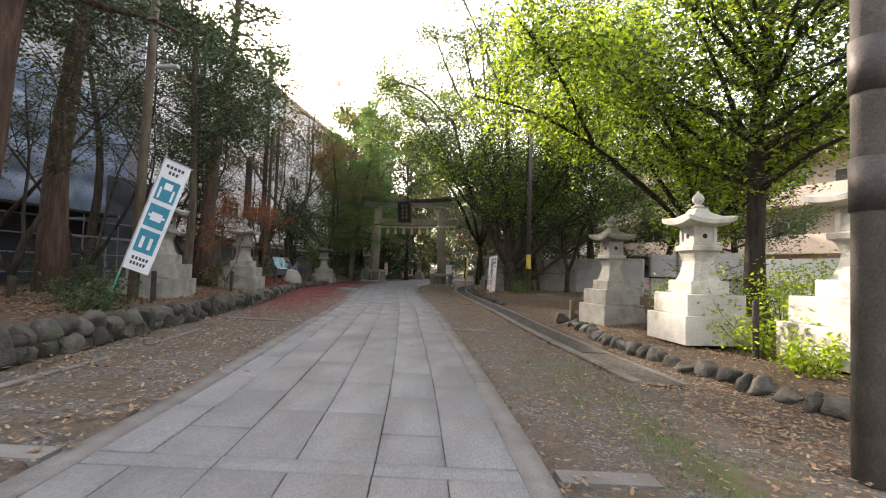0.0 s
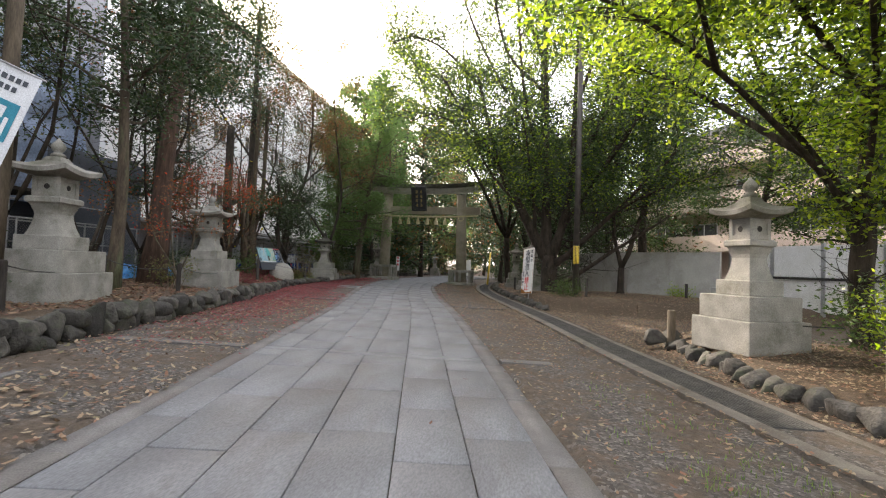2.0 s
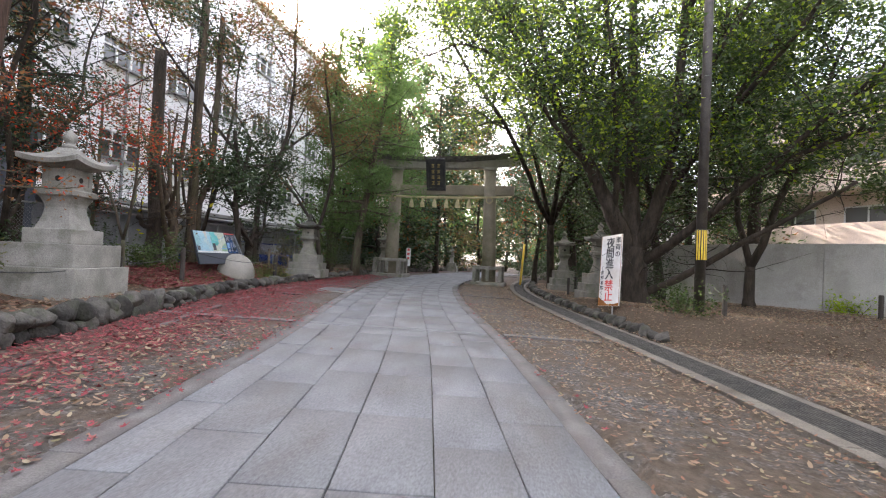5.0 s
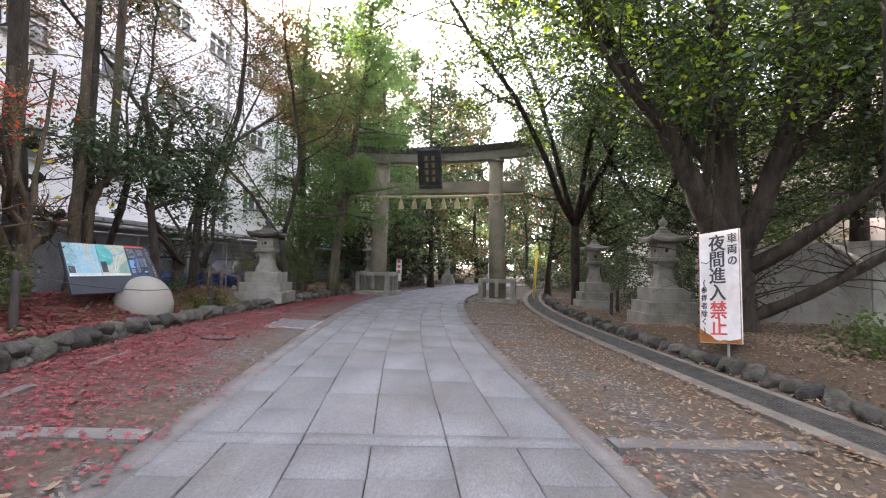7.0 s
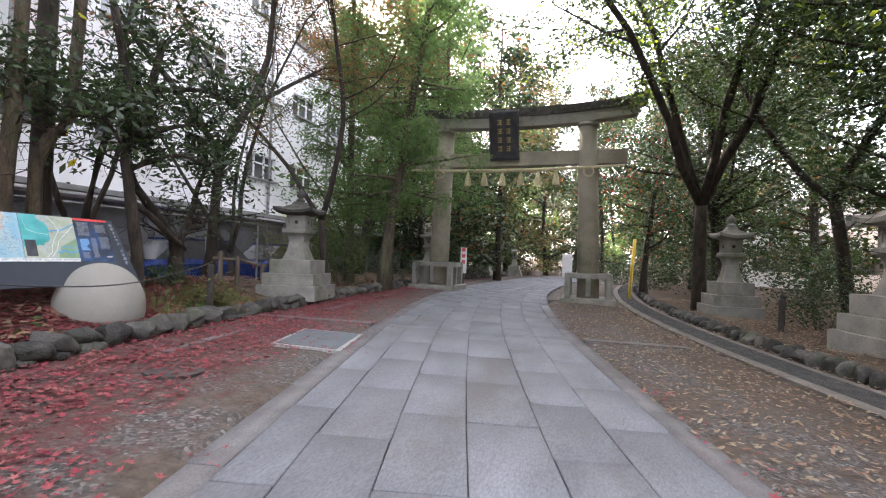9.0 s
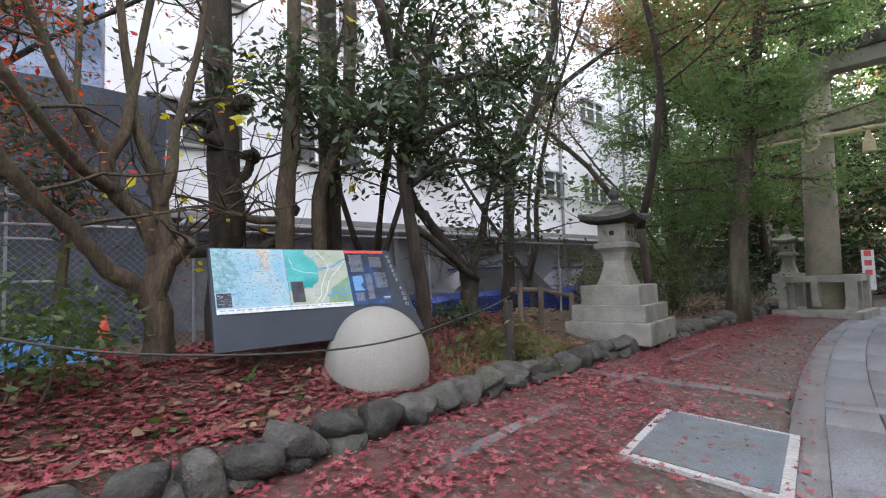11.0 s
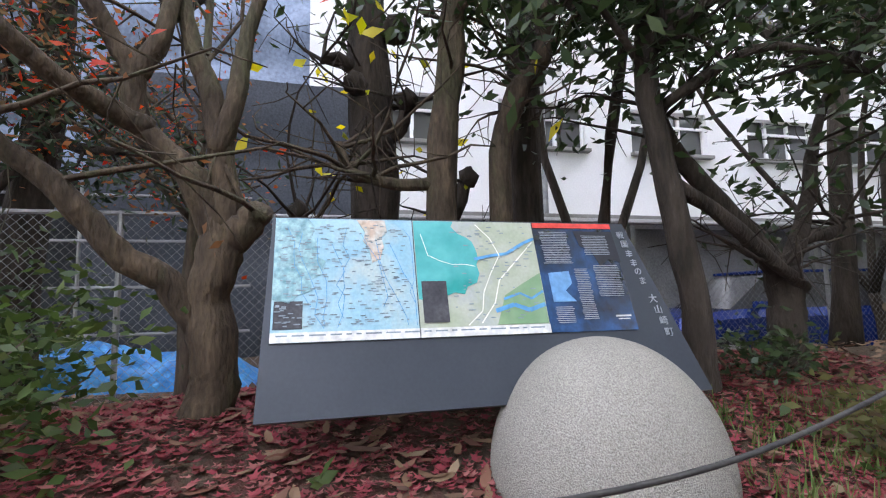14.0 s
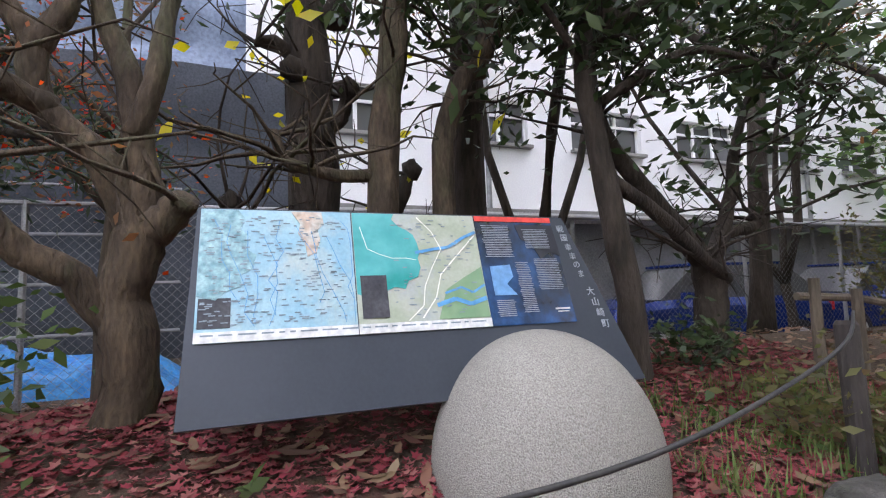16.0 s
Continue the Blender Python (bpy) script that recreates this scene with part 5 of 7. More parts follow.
def car(x, y, z, turn, label):
    """A small blue hatchback: lofted body, glasshouse, wheels, lamps."""
    th = empty("parked_car", pose(x, y, z, 0, 0, turn))
    prof = [(-1.9, 0.35, 0.62, 0.0), (-1.85, 0.3, 0.85, 0.02), (-1.2, 0.25, 0.95, 0.0), (-0.9, 0.25, 0.97, 0.0), (0.9, 0.25, 0.98, 0.0), (1.5, 0.26, 0.98, 0.0), (1.85, 0.3, 0.92, 0.02), (1.92, 0.4, 0.75, 0.05)]
    bm = bmesh.new()
    rings = []
    for px, zl, zh, inset in prof:
        w = 0.82 - inset * 2
        rings.append([(px, -w, zl + 0.08), (px, -w * 0.9, zl), (px, w * 0.9, zl), (px, w, zl + 0.08), (px, w, zh - 0.12), (px, w * 0.92, zh), (px, -w * 0.92, zh), (px, -w, zh - 0.12)])
    loft(bm, rings)
    part("body", bm, M["car_blue"], th, smooth=False)
    bm = bmesh.new()
    cab = [(-1.1, 0.96, 0.97), (-0.45, 0.96, 1.46), (1.2, 0.96, 1.5), (1.75, 0.96, 1.0)]
    loft(bm, [[(px, -0.72 + (zt - 1) * 0.25, zl), (px, 0.72 - (zt - 1) * 0.25, zl), (px, 0.72 - (zt - 1) * 0.25, zt), (px, -0.72 + (zt - 1) * 0.25, zt)] for px, zl, zt in cab])
    part("glasshouse", bm, M["glass"], th)
    bm = bmesh.new()
    box(bm, (0.4, 0, 1.5), (1.75, 1.2, 0.05), 0.02)
    part("roof", bm, M["car_blue"], th)
    for px in (-1.2, 1.2):
        for s in (-1, 1):
            bm = bmesh.new()
            tube(bm, [(px, s * 0.62, 0.3), (px, s * 0.84, 0.3)], 0.3, 20)
            wheel = part("wheel", bm, M["rubber"], th)
            bm = bmesh.new()
            tube(bm, [(px, s * 0.8, 0.3), (px, s * 0.85, 0.3)], 0.18, 16)
            part("rim", bm, M["alu"], wheel)
    for s in (-1, 1):
        bm = bmesh.new()
        box(bm, (1.88, s * 0.66, 0.82), (0.1, 0.22, 0.2), 0.02)
        part("tail_lamp", bm, M["lamp_red"], th)
        bm = bmesh.new()
        box(bm, (-0.75, s * 0.86, 1.02), (0.16, 0.14, 0.12), 0.03)
        part("mirror", bm, M["car_blue"], th)
    return tagged(th, label, "car")


car(-14.2, 31.6, 0.15, 80, "small dark blue car parked behind the fence")
car(-14.4, 36.2, 0.15, 85, "dark blue car parked farther along the fence")


def tarp():
    th = empty("tarpaulin", pose(-13.9, 22.6, 0.38))
    v, f = [], []
    n = 26
    for j in range(n + 1):
        for i in range(n + 1):
            u, w = i / n, j / n
            edge = min(u, 1 - u, w, 1 - w) * 5
            z = min(1, edge) * (0.42 + 0.22 * noise.noise((u * 4, w * 4, 1)) + 0.1 * noise.noise((u * 12, w * 12, 5)))
            v.append(((u - 0.5) * 1.4, (w - 0.5) * 3.2, max(z, 0.0)))
    for j in range(n):
        for i in range(n):
            a = j * (n + 1) + i
            f.append((a, a + 1, a + n + 2, a + n + 1))
    raw("sheet", v, f, M["tarp"], th)
    return tagged(th, "crumpled bright blue tarpaulin over a heap behind the fence", "tarpaulin")


tarp()
for x, y in ((-14.3, 24.15),):
    cn = empty("traffic_cone", pose(x, y, 0.4))
    bm = bmesh.new()
    loft(bm, [round_ring(0.15, 0.03, 16), round_ring(0.03, 0.66, 16)])
    part("cone", bm, M["cone"], cn, smooth=True)
    bm = bmesh.new()
    box(bm, (0, 0, 0.015), (0.36, 0.36, 0.03), 0.008)
    part("foot", bm, M["rubber"], cn)
    tagged(cn, "red traffic cone behind the fence", "traffic cone", "traffic cones")


# concrete boundary wall, its gate, and the flats beyond it
def boundary_wall():
    wall = empty("wall_east")
    pts = [(3.4, 34.5), (5.4, 29.6), (8.2, 26.6)]
    for (ax, ay), (bx, by) in zip(pts, pts[1:]):
        d = Vector((bx - ax, by - ay, 0))
        n = max(1, round(d.length / 1.9))
        for i in range(n):
            c = Vector((ax, ay, 0)) + d * ((i + 0.5) / n)
            bm = bmesh.new()
            box(bm, (0, 0, 1.0), (d.length / n - 0.012, 0.16, 2.4), 0.012)
            p = part("panel", bm, M["pale_concrete"], wall)
            p.matrix_basis = pose(c.x, c.y, 0, 0, 0, math.degrees(math.atan2(d.y, d.x)))
    tagged(wall, "pale concrete panel boundary wall dappled with sunlight", "wall", kind="structure")
    far = empty("wall_east_far")
    for i in range(9):
        bm = bmesh.new()
        box(bm, (0, 0, 1.0), (2.0, 0.16, 2.3), 0.012)
        p = part("panel", bm, M["stucco"], far)
        p.matrix_basis = pose(11.6 + i * 0.65, 22.4 - i * 1.9, 0, 0, 0, -71)
    tagged(far, "low white boundary wall in full sun", "wall", kind="structure")
    gate = empty("metal_gate", pose(8.45, 26.35, 0.1, 0, 0, -64))
    for x in (0.0, 1.7, 3.4, 5.1):
        bm = bmesh.new()
        box(bm, (x, 0, 1.15), (0.1, 0.1, 2.4), 0.01)
        part("gate_post", bm, M["galv"], gate)
    for x in (0.85, 2.55, 4.25):
        for zz in (0.62, 1.75):
            bm = bmesh.new()
            box(bm, (x, 0, zz), (1.56, 0.03, 1.05), 0.006)
            part("panel", bm, M["white_paint"], gate)
    bm = bmesh.new()
    box(bm, (2.55, -0.06, 1.18), (5.1, 0.05, 0.08), 0.008)
    part("mid_rail", bm, M["black_metal"], gate)
    tagged(gate, "white sheet-metal gate with grey posts", "gate")
    stone = empty("marker_stone", pose(7.75, 26.0, -0.1, 0, 0, -40))
    bm = bmesh.new()
    box(bm, (0, 0, 0.45), (0.22, 0.18, 0.95), 0.03)
    part("stone", bm, M["concrete"], stone)
    tagged(stone, "short pale marker stone by the gate", "marker stone")


boundary_wall()


def flats(name, x, y, w, d, floors, turn, wall, label, fh=2.9, z=0.0):
    """A block of flats: storeys with balconies and windows, flat roof."""
    th = empty(name, pose(x, y, z, 0, 0, turn))
    tall = floors * fh
    bm = bmesh.new()
    box(bm, (0, 0, tall / 2), (w, d, tall))
    part("wall", bm, wall, th)
    bm = bmesh.new()
    box(bm, (0, 0, tall + 0.2), (w + 0.3, d + 0.3, 0.4))
    part("roof", bm, M["concrete"], th)
    bays = int(w / 3.4)
    for fl in range(floors):
        bm = bmesh.new()
        box(bm, (0, -d / 2 - 0.7, fl * fh + 0.08), (w, 1.4, 0.16))
        box(bm, (0, -d / 2 - 1.36, fl * fh + 0.65), (w, 0.08, 1.0))
        part("balcony", bm, wall, th)
        for b in range(bays):
            cx = -w / 2 + (b + 0.5) * w / bays
            win = new("window")
            win.parent = th
            win.location = (cx, -d / 2, fl * fh + 1.15)
            bm = bmesh.new()
            box(bm, (0, -0.02, 0), (2.2, 0.05, 1.9))
            part("pane", bm, M["glass"], win)
            bm = bmesh.new()
            for xx in (-1.1, 0, 1.1):
                box(bm, (xx, -0.06, 0), (0.07, 0.05, 1.95))
            for zz in (-0.95, 0.95):
                box(bm, (0, -0.055, zz), (2.2, 0.05, 0.07))
            part("frame", bm, M["alu"], win)
    return tagged(th, label, "building")


flats("apartment_building", 22, 40, 26, 10, 4, -62, M["beige"], "beige block of flats with balconies beyond the wall")
flats("apartment_building", 27, 14, 20, 10, 3, -85, M["stucco"], "white block of flats in sun beyond the trees")
flats("apartment_building", -24, 66, 18, 12, 5, 20, M["cream"], "cream tall building rising behind the trees")
flats("house", 13, 62, 10, 8, 2, -20, M["stucco"], "white house at the end of the lane")


# ---- trees ----
def leaf_cloud(name, pts, size, material, parent, seed, droop=0.0, narrow=0.45):
    """Leaves as small bent quads round the points given."""
    r = np.random.default_rng(seed)
    n = len(pts)
    d = r.normal(size=(n, 3))
    d[:, 2] = d[:, 2] * 0.5 - droop
    d /= np.linalg.norm(d, axis=1)[:, None]
    s = np.cross(d, r.normal(size=(n, 3)))
    s /= np.linalg.norm(s, axis=1)[:, None]
    nrm = np.cross(d, s)
    L = (size * r.uniform(0.6, 1.25, n))[:, None]
    v = np.stack([pts, pts + d * L * 0.5 + s * L * narrow * 0.5 + nrm * L * 0.08, pts + d * L, pts + d * L * 0.5 - s * L * narrow * 0.5 + nrm * L * 0.08], 1)
    f = np.arange(n * 4).reshape(n, 4)
    return raw(name, v.reshape(-1, 3), f, material, parent)


def bend(p, d, length, r0, r1, wob, lift, r, n=6):
    """A crooked limb from p along d: its points and radii."""
    pts, rad = [Vector(p)], [r0]
    d = Vector(d).normalized()
    for i in range(n):
        d = (d + Vector(r.normal(size=3)) * wob + Vector((0, 0, lift))).normalized()
        pts.append(pts[-1] + d * (length / n))
        rad.append(r0 + (r1 - r0) * (i + 1) / n)
    return pts, rad


def tree(name, x, y, tall, r0, bark, leaves, n_leaf, label, seed, lean=(0.0, 0.0), stems=1, fork=0.35, limbs=9, reach=2.6, size=0.13, bare=0.35,
         up=0.25, droop=0.1, spread_=0.42, narrow=0.45, clump=26, extra=None, category="tree", low=0.0, cone=False):
    """A tree: one or more crooked trunks, limbs and twigs, and leaves in clumps round the twigs."""
    r = np.random.default_rng(seed)
    z = hz(x, y) - 0.1
    th = empty(name, Matrix.Translation((x, y, z)))
    bm = bmesh.new()
    tips = []
    trunk_h = tall * (fork if stems > 1 else 0.0)
    starts = []
    if stems > 1:
        p, rad = bend((0, 0, 0), (lean[0], lean[1], 1), max(trunk_h, 0.3), r0, r0 * 0.8, 0.04, 0.1, r, 4)
        rad[0] *= 1.35
        tube(bm, p, rad, 10)
        for i in range(stems):
            a = 2 * math.pi * (i + r.uniform(-0.2, 0.2)) / stems
            starts.append((p[-1], Vector((math.cos(a) * 0.55 + lean[0], math.sin(a) * 0.55 + lean[1], 1)), tall - trunk_h, r0 * (0.62 if i else 0.75)))
    else:
        starts.append((Vector((0, 0, 0)), Vector((lean[0], lean[1], 1)), tall, r0))
    for p0, d0, ln, rr in starts:
        p, rad = bend(p0, d0, ln, rr, rr * 0.22, 0.055 if stems == 1 else 0.12, 0.08, r, 10)
        if stems == 1:
            rad[0] *= 1.4
            rad[1] *= 1.08
        tube(bm, p, rad, 9)
        nl = max(3, int(limbs / len(starts)))
        for k in range(nl):
            f = bare + (0.98 - bare) * (k + r.uniform(0, 0.8)) / nl
            i = min(int(f * 10), 9)
            q = p[i].lerp(p[i + 1], f * 10 - i)
            a = r.uniform(0, 2 * math.pi)
            g_ = max(0, (f - bare) / (1 - bare))
            lr = reach * (1.15 - 0.75 * g_ if cone else 0.7 + 0.5 * math.sin(math.pi * min(1, g_ + 0.1))) * r.uniform(0.7, 1.25)
            lp_, lrad = bend(q, (math.cos(a), math.sin(a), up), lr, max(rad[i] * 0.45, 0.012), 0.008, 0.16, 0.02 + up * 0.12, r, 5)
            tube(bm, lp_, lrad, 5, False)
            for j in range(1, 6):
                for _ in range(2):
                    tl = lr * r.uniform(0.15, 0.35)
                    b = r.normal(size=3)
                    b[2] = b[2] * 0.5 + 0.1 - droop
                    tp, trad = bend(lp_[j], b, tl, max(0.007, lrad[j] * 0.4), 0.004, 0.2, 0.0, r, 2)
                    tube(bm, tp, trad, 3, False)
                    tips += [tp[-1], tp[1]]
            tips += lp_[3:]
        tips += p[-3:]
    part("trunk", bm, bark, th, smooth=True)
    if n_leaf:
        T = np.array([tuple(t) for t in tips])
        if low:
            T = T[T[:, 2] > low]
        mats = leaves if isinstance(leaves, list) else [(leaves, 1.0)]
        heavy = r.permutation(len(T))[:max(8, int(len(T) * 0.6))]
        for mi, (lm, share) in enumerate(mats):
            n = int(n_leaf * share)
            c = T[heavy[r.integers(0, len(heavy), n)]]
            pts = c + r.normal(size=(n, 3)) * spread_ * 0.66 * np.array([1, 1, 0.75])
            leaf_cloud("crown", pts, size, lm, th, seed + 100 + mi, droop, narrow)
    return tagged(th, label, category)


def bush(name, x, y, wide, tall, leaves, n, label, seed, size=0.09, category="shrub", stuff=False):
    r = np.random.default_rng(seed)
    th = empty(name, Matrix.Translation((x, y, hz(x, y) - 0.03)))
    bm = bmesh.new()
    tips = []
    for k in range(max(5, int(wide * 9))):
        a, q = r.uniform(0, 6.28), wide * 0.5 * math.sqrt(r.uniform(0, 1)) * 0.5
        p, rad = bend((math.cos(a) * q, math.sin(a) * q, 0), (math.cos(a) * 0.45 * wide / tall, math.sin(a) * 0.45 * wide / tall, 1), tall * r.uniform(0.6, 1.1), 0.012, 0.003, 0.15, 0.02, r, 5)
        tube(bm, p, rad, 4, False)
        tips += p[2:]
    part("stem", bm, M["bark"], th)
    T = np.array([tuple(t) for t in tips])
    pts = T[r.integers(0, len(T), n)] + r.normal(size=(n, 3)) * 0.13 * max(wide, 0.6)
    pts[:, 2] = np.maximum(pts[:, 2], 0.04)
    leaf_cloud("leaves", pts, size, leaves, th, seed + 5)
    return tagged(th, label, category)


# beside the board: the forked maple, the stubby pollard, two slim trunks, the camellias
def built_tree(name, x, y, limbs, bark, leaves, n_leaf, label, seed, size=0.12, spread_=0.35, twigs=4, droop=0.2, narrow=0.45, knobs=(), twig=(0.5, 1.6), start=0.55, low=0.0):
    """A tree whose main limbs follow given lines (from the foot, in metres), with twigs and leaves at their ends."""
    r = np.random.default_rng(seed)
    th = empty(name, Matrix.Translation((x, y, hz(x, y) - 0.1)))
    bm = bmesh.new()
    tips = []
    for pts, r0, r1 in limbs:
        P = [Vector(p) for p in pts]
        fine = []
        for i in range(len(P) - 1):
            a, b, c, d = P[max(i - 1, 0)], P[i], P[i + 1], P[min(i + 2, len(P) - 1)]
            for k in range(4):
                t = k / 4
                fine.append(0.5 * ((2 * b) + (c - a) * t + (2 * a - 5 * b + 4 * c - d) * t * t + (3 * b - a - 3 * c + d) * t ** 3) + Vector(r.normal(size=3)) * r0 * 0.06)
        fine.append(P[-1])
        m = len(fine)
        rad = [r0 + (r1 - r0) * (i / (m - 1)) for i in range(m)]
        if fine[0].z < 0.05:
            rad[0] *= 1.4
            rad[1] *= 1.15
        rad = [q * r.uniform(0.93, 1.07) for q in rad]
        tube(bm, fine, rad, 12)
        for k in range(0 if r1 > 0.07 and fine[-1].z < 1.3 else twigs):
            i = int(m * r.uniform(start, 0.98))
            b = r.normal(size=3)
            b[2] = abs(b[2]) * 0.6
            tp, trad = bend(fine[min(i, m - 1)], b, r.uniform(*twig), 0.018, 0.005, 0.2, 0.02, r, 5)
            tube(bm, tp, trad, 4, False)
            tips += tp[2:]
            for q in tp[2:]:
                tq, qrad = bend(q, r.normal(size=3), r.uniform(0.2, 0.6), 0.006, 0.003, 0.2, 0, r, 2)
                tube(bm, tq, qrad, 3, False)
                tips.append(tq[-1])
    for (kx, ky, kz), kr in knobs:
        made = bmesh.ops.create_icosphere(bm, subdivisions=2, radius=kr)["verts"]
        for v in made:
            v.co += Vector(r.normal(size=3)) * kr * 0.14
        bmesh.ops.translate(bm, vec=(kx, ky, kz), verts=made)
    part("trunk", bm, bark, th, smooth=True)
    if n_leaf:
        T = np.array([tuple(t) for t in tips])
        T = T[T[:, 2] > low]
        mats = leaves if isinstance(leaves, list) else [(leaves, 1.0)]
        for mi, (lm, share) in enumerate(mats):
            n = int(n_leaf * share)
            pts = T[r.integers(0, len(T), n)] + r.normal(size=(n, 3)) * spread_ * 0.7
            leaf_cloud("crown", pts, size, lm, th, seed + 50 + mi, droop, narrow)
    return tagged(th, label, "tree")


built_tree("maple_tree", -10.7, 24.22, [
    ([(0, 0, 0), (0.0, 0.04, 0.35), (0.0, 0.0, 0.66), (0.0, 0.03, 0.87), (0.0, 0.1, 1.08)], 0.129, 0.116),
    ([(0.0, 0.06, 0.98), (0.04, 0.2, 1.1), (0.08, 0.27, 1.18)], 0.103, 0.065),
    ([(0.0, -0.03, 0.55), (0.07, -0.18, 0.79), (0.14, -0.34, 0.9), (0.21, -0.48, 1.07), (0.28, -0.6, 1.24), (0.5, -0.95, 1.6), (0.8, -1.5, 2.5)], 0.082, 0.043),
    ([(0.0, 0.08, 0.95), (0.02, -0.02, 1.19), (0.04, -0.11, 1.38), (0.06, -0.22, 1.47), (0.09, -0.34, 1.63), (0.11, -0.37, 1.9), (0.13, -0.46, 2.05), (0.25, -0.8, 2.7), (0.3, -1.1, 3.8)], 0.090, 0.034),
    ([(0.08, -0.3, 1.58), (0.22, -0.44, 1.64), (0.4, -0.56, 1.7), (0.75, -0.85, 2.0), (1.1, -1.3, 2.6)], 0.065, 0.030),
    ([(0.1, -0.36, 1.85), (0.08, -0.25, 2.07), (0.08, -0.22, 2.2), (-0.05, -0.1, 3.0), (-0.1, 0.1, 4.2)], 0.060, 0.026),
    ([(0.0, 0.1, 1.02), (0.0, 0.06, 1.34), (0.0, 0.02, 1.62), (0.0, -0.03, 1.88), (0.0, -0.11, 2.08), (0.0, -0.2, 2.6), (0.05, -0.35, 3.9)], 0.086, 0.030),
    ([(0.03, 0.03, 1.5), (0.05, 0.12, 1.76), (0.01, 0.15, 2.05), (-0.02, 0.2, 2.33), (-0.1, 0.4, 3.2), (-0.1, 0.5, 4.2)], 0.060, 0.026),
], M["bark_smooth"], [(M["leaf_rust"], 0.6), (M["leaf_red"], 0.15)], 160, "forked grey-brown maple with smooth limbs and few rusty leaves", 11, 0.06, 0.12, 2)
built_tree("pollard_tree", -12.1, 25.2, [
    ([(0, 0, 0), (0.02, 0.02, 1.5), (0.0, 0.0, 2.6), (-0.05, -0.05, 3.8), (0, -0.1, 6.5)], 0.23, 0.15),
    ([(0.05, 0.1, 1.35), (0.1, 0.45, 1.4), (0.05, 0.7, 1.6), (0.05, 0.85, 1.95)], 0.12, 0.06),
    ([(0.05, -0.1, 1.4), (0.1, -0.5, 1.38), (0.1, -0.62, 1.6)], 0.07, 0.05),
    ([(0, 0.1, 2.3), (0.1, 0.25, 2.4), (0.1, 0.3, 2.6)], 0.08, 0.05),
    ([(0, -0.1, 2.9), (0.1, -0.3, 3.0), (0.1, -0.45, 2.95)], 0.06, 0.03),
], M["bark_dark"], [(M["leaf_yellow"], 1.0)], 70, "dark knobbly pollarded trunk with a few yellow leaves", 12, 0.17, 0.5, 6,
    knobs=(((0.16, 0.05, 2.2), 0.12), ((0.15, 0.3, 2.62), 0.1), ((0.14, -0.15, 2.75), 0.11), ((0.1, 0.86, 1.98), 0.09), ((0.1, -0.62, 1.62), 0.09), ((0.1, 0.2, 3.3), 0.13), ((0.08, -0.1, 3.7), 0.12)))
built_tree("slim_tree", -11.2, 25.6, [([(0, 0, 0), (0.0, 0.02, 1.5), (-0.05, 0.12, 2.5), (-0.1, 0.2, 3.6), (-0.1, 0.3, 8.0)], 0.12, 0.08), ([(0, 0.02, 1.45), (0.02, -0.3, 1.42), (0.02, -0.62, 1.5), (0.0, -0.7, 1.7)], 0.05, 0.03)],
           M["bark_smooth"], M["leaf_dark"], 1300, "slim smooth-barked tree behind the board", 13, 0.13, 0.2, 14, 0.35, 0.36, start=0.45, twig=(0.5, 1.3), low=2.7)
built_tree("slim_tree", -11.4, 26.22, [([(0, 0, 0), (0.0, -0.1, 1.5), (0.0, 0.1, 2.3), (0.05, 0.35, 3.0), (0.05, 0.5, 8.0)], 0.1, 0.08), ([(0.0, 0.1, 2.3), (0.2, 0.7, 3.0), (0.3, 1.3, 3.15)], 0.04, 0.02)],
           M["bark_smooth"], M["leaf_dark"], 1300, "slim leaning tree with a side branch", 14, 0.13, 0.2, 14, 0.35, 0.36, start=0.45, twig=(0.5, 1.3), low=2.7)
built_tree("dark_trunk", -12.0, 26.6, [([(0, 0, 0), (0, 0, 2), (0.0, 0.02, 5), (0, 0.1, 9.0), (0, 0.1, 12.5)], 0.17, 0.08)], M["bark_dark"], [(M["leaf_dark"], 0.7), (M["leaf_olive"], 0.3)], 9000, "straight dark trunk close to the fence", 15, 0.13, 0.4, 34, start=0.6, twig=(0.8, 2.4))
built_tree("camellia_tree", -10.75, 27.22, [
    ([(0, 0.05, 0), (0.05, 0.02, 0.6), (0.05, -0.12, 1.4), (0.0, -0.22, 2.3), (0.05, -0.2, 3.0), (0.1, -0.6, 4.4)], 0.105, 0.06),
    ([(0.05, -0.05, 2.55), (0.05, 0.1, 3.2), (0.1, 0.3, 4.3)], 0.09, 0.05),
    ([(0.05, -0.14, 1.5), (0.0, 0.35, 1.25), (-0.1, 0.85, 0.95), (-0.25, 1.3, 0.75)], 0.055, 0.05),
    ([(0.0, -0.2, 2.4), (0.4, 0.3, 2.8), (0.5, 1.0, 3.0)], 0.05, 0.02),
    ([(0.1, 0.2, 3.4), (0.5, 0.9, 3.6), (0.6, 1.5, 3.5)], 0.05, 0.02),
    ([(0.03, -0.15, 2.0), (0.3, 0.4, 2.35), (0.4, 1.0, 2.3), (0.45, 1.35, 2.1)], 0.04, 0.015),
    ([(0.03, -0.2, 2.2), (0.2, -0.7, 2.6), (0.2, -1.0, 2.6)], 0.03, 0.012),
], M["bark_dark"], M["leaf_dark"], 3700, "dark camellia with glossy leaves and a low crossing limb", 16, 0.155, 0.19, 10, 0.35, 0.38, start=0.55, twig=(0.4, 1.1), low=1.45)
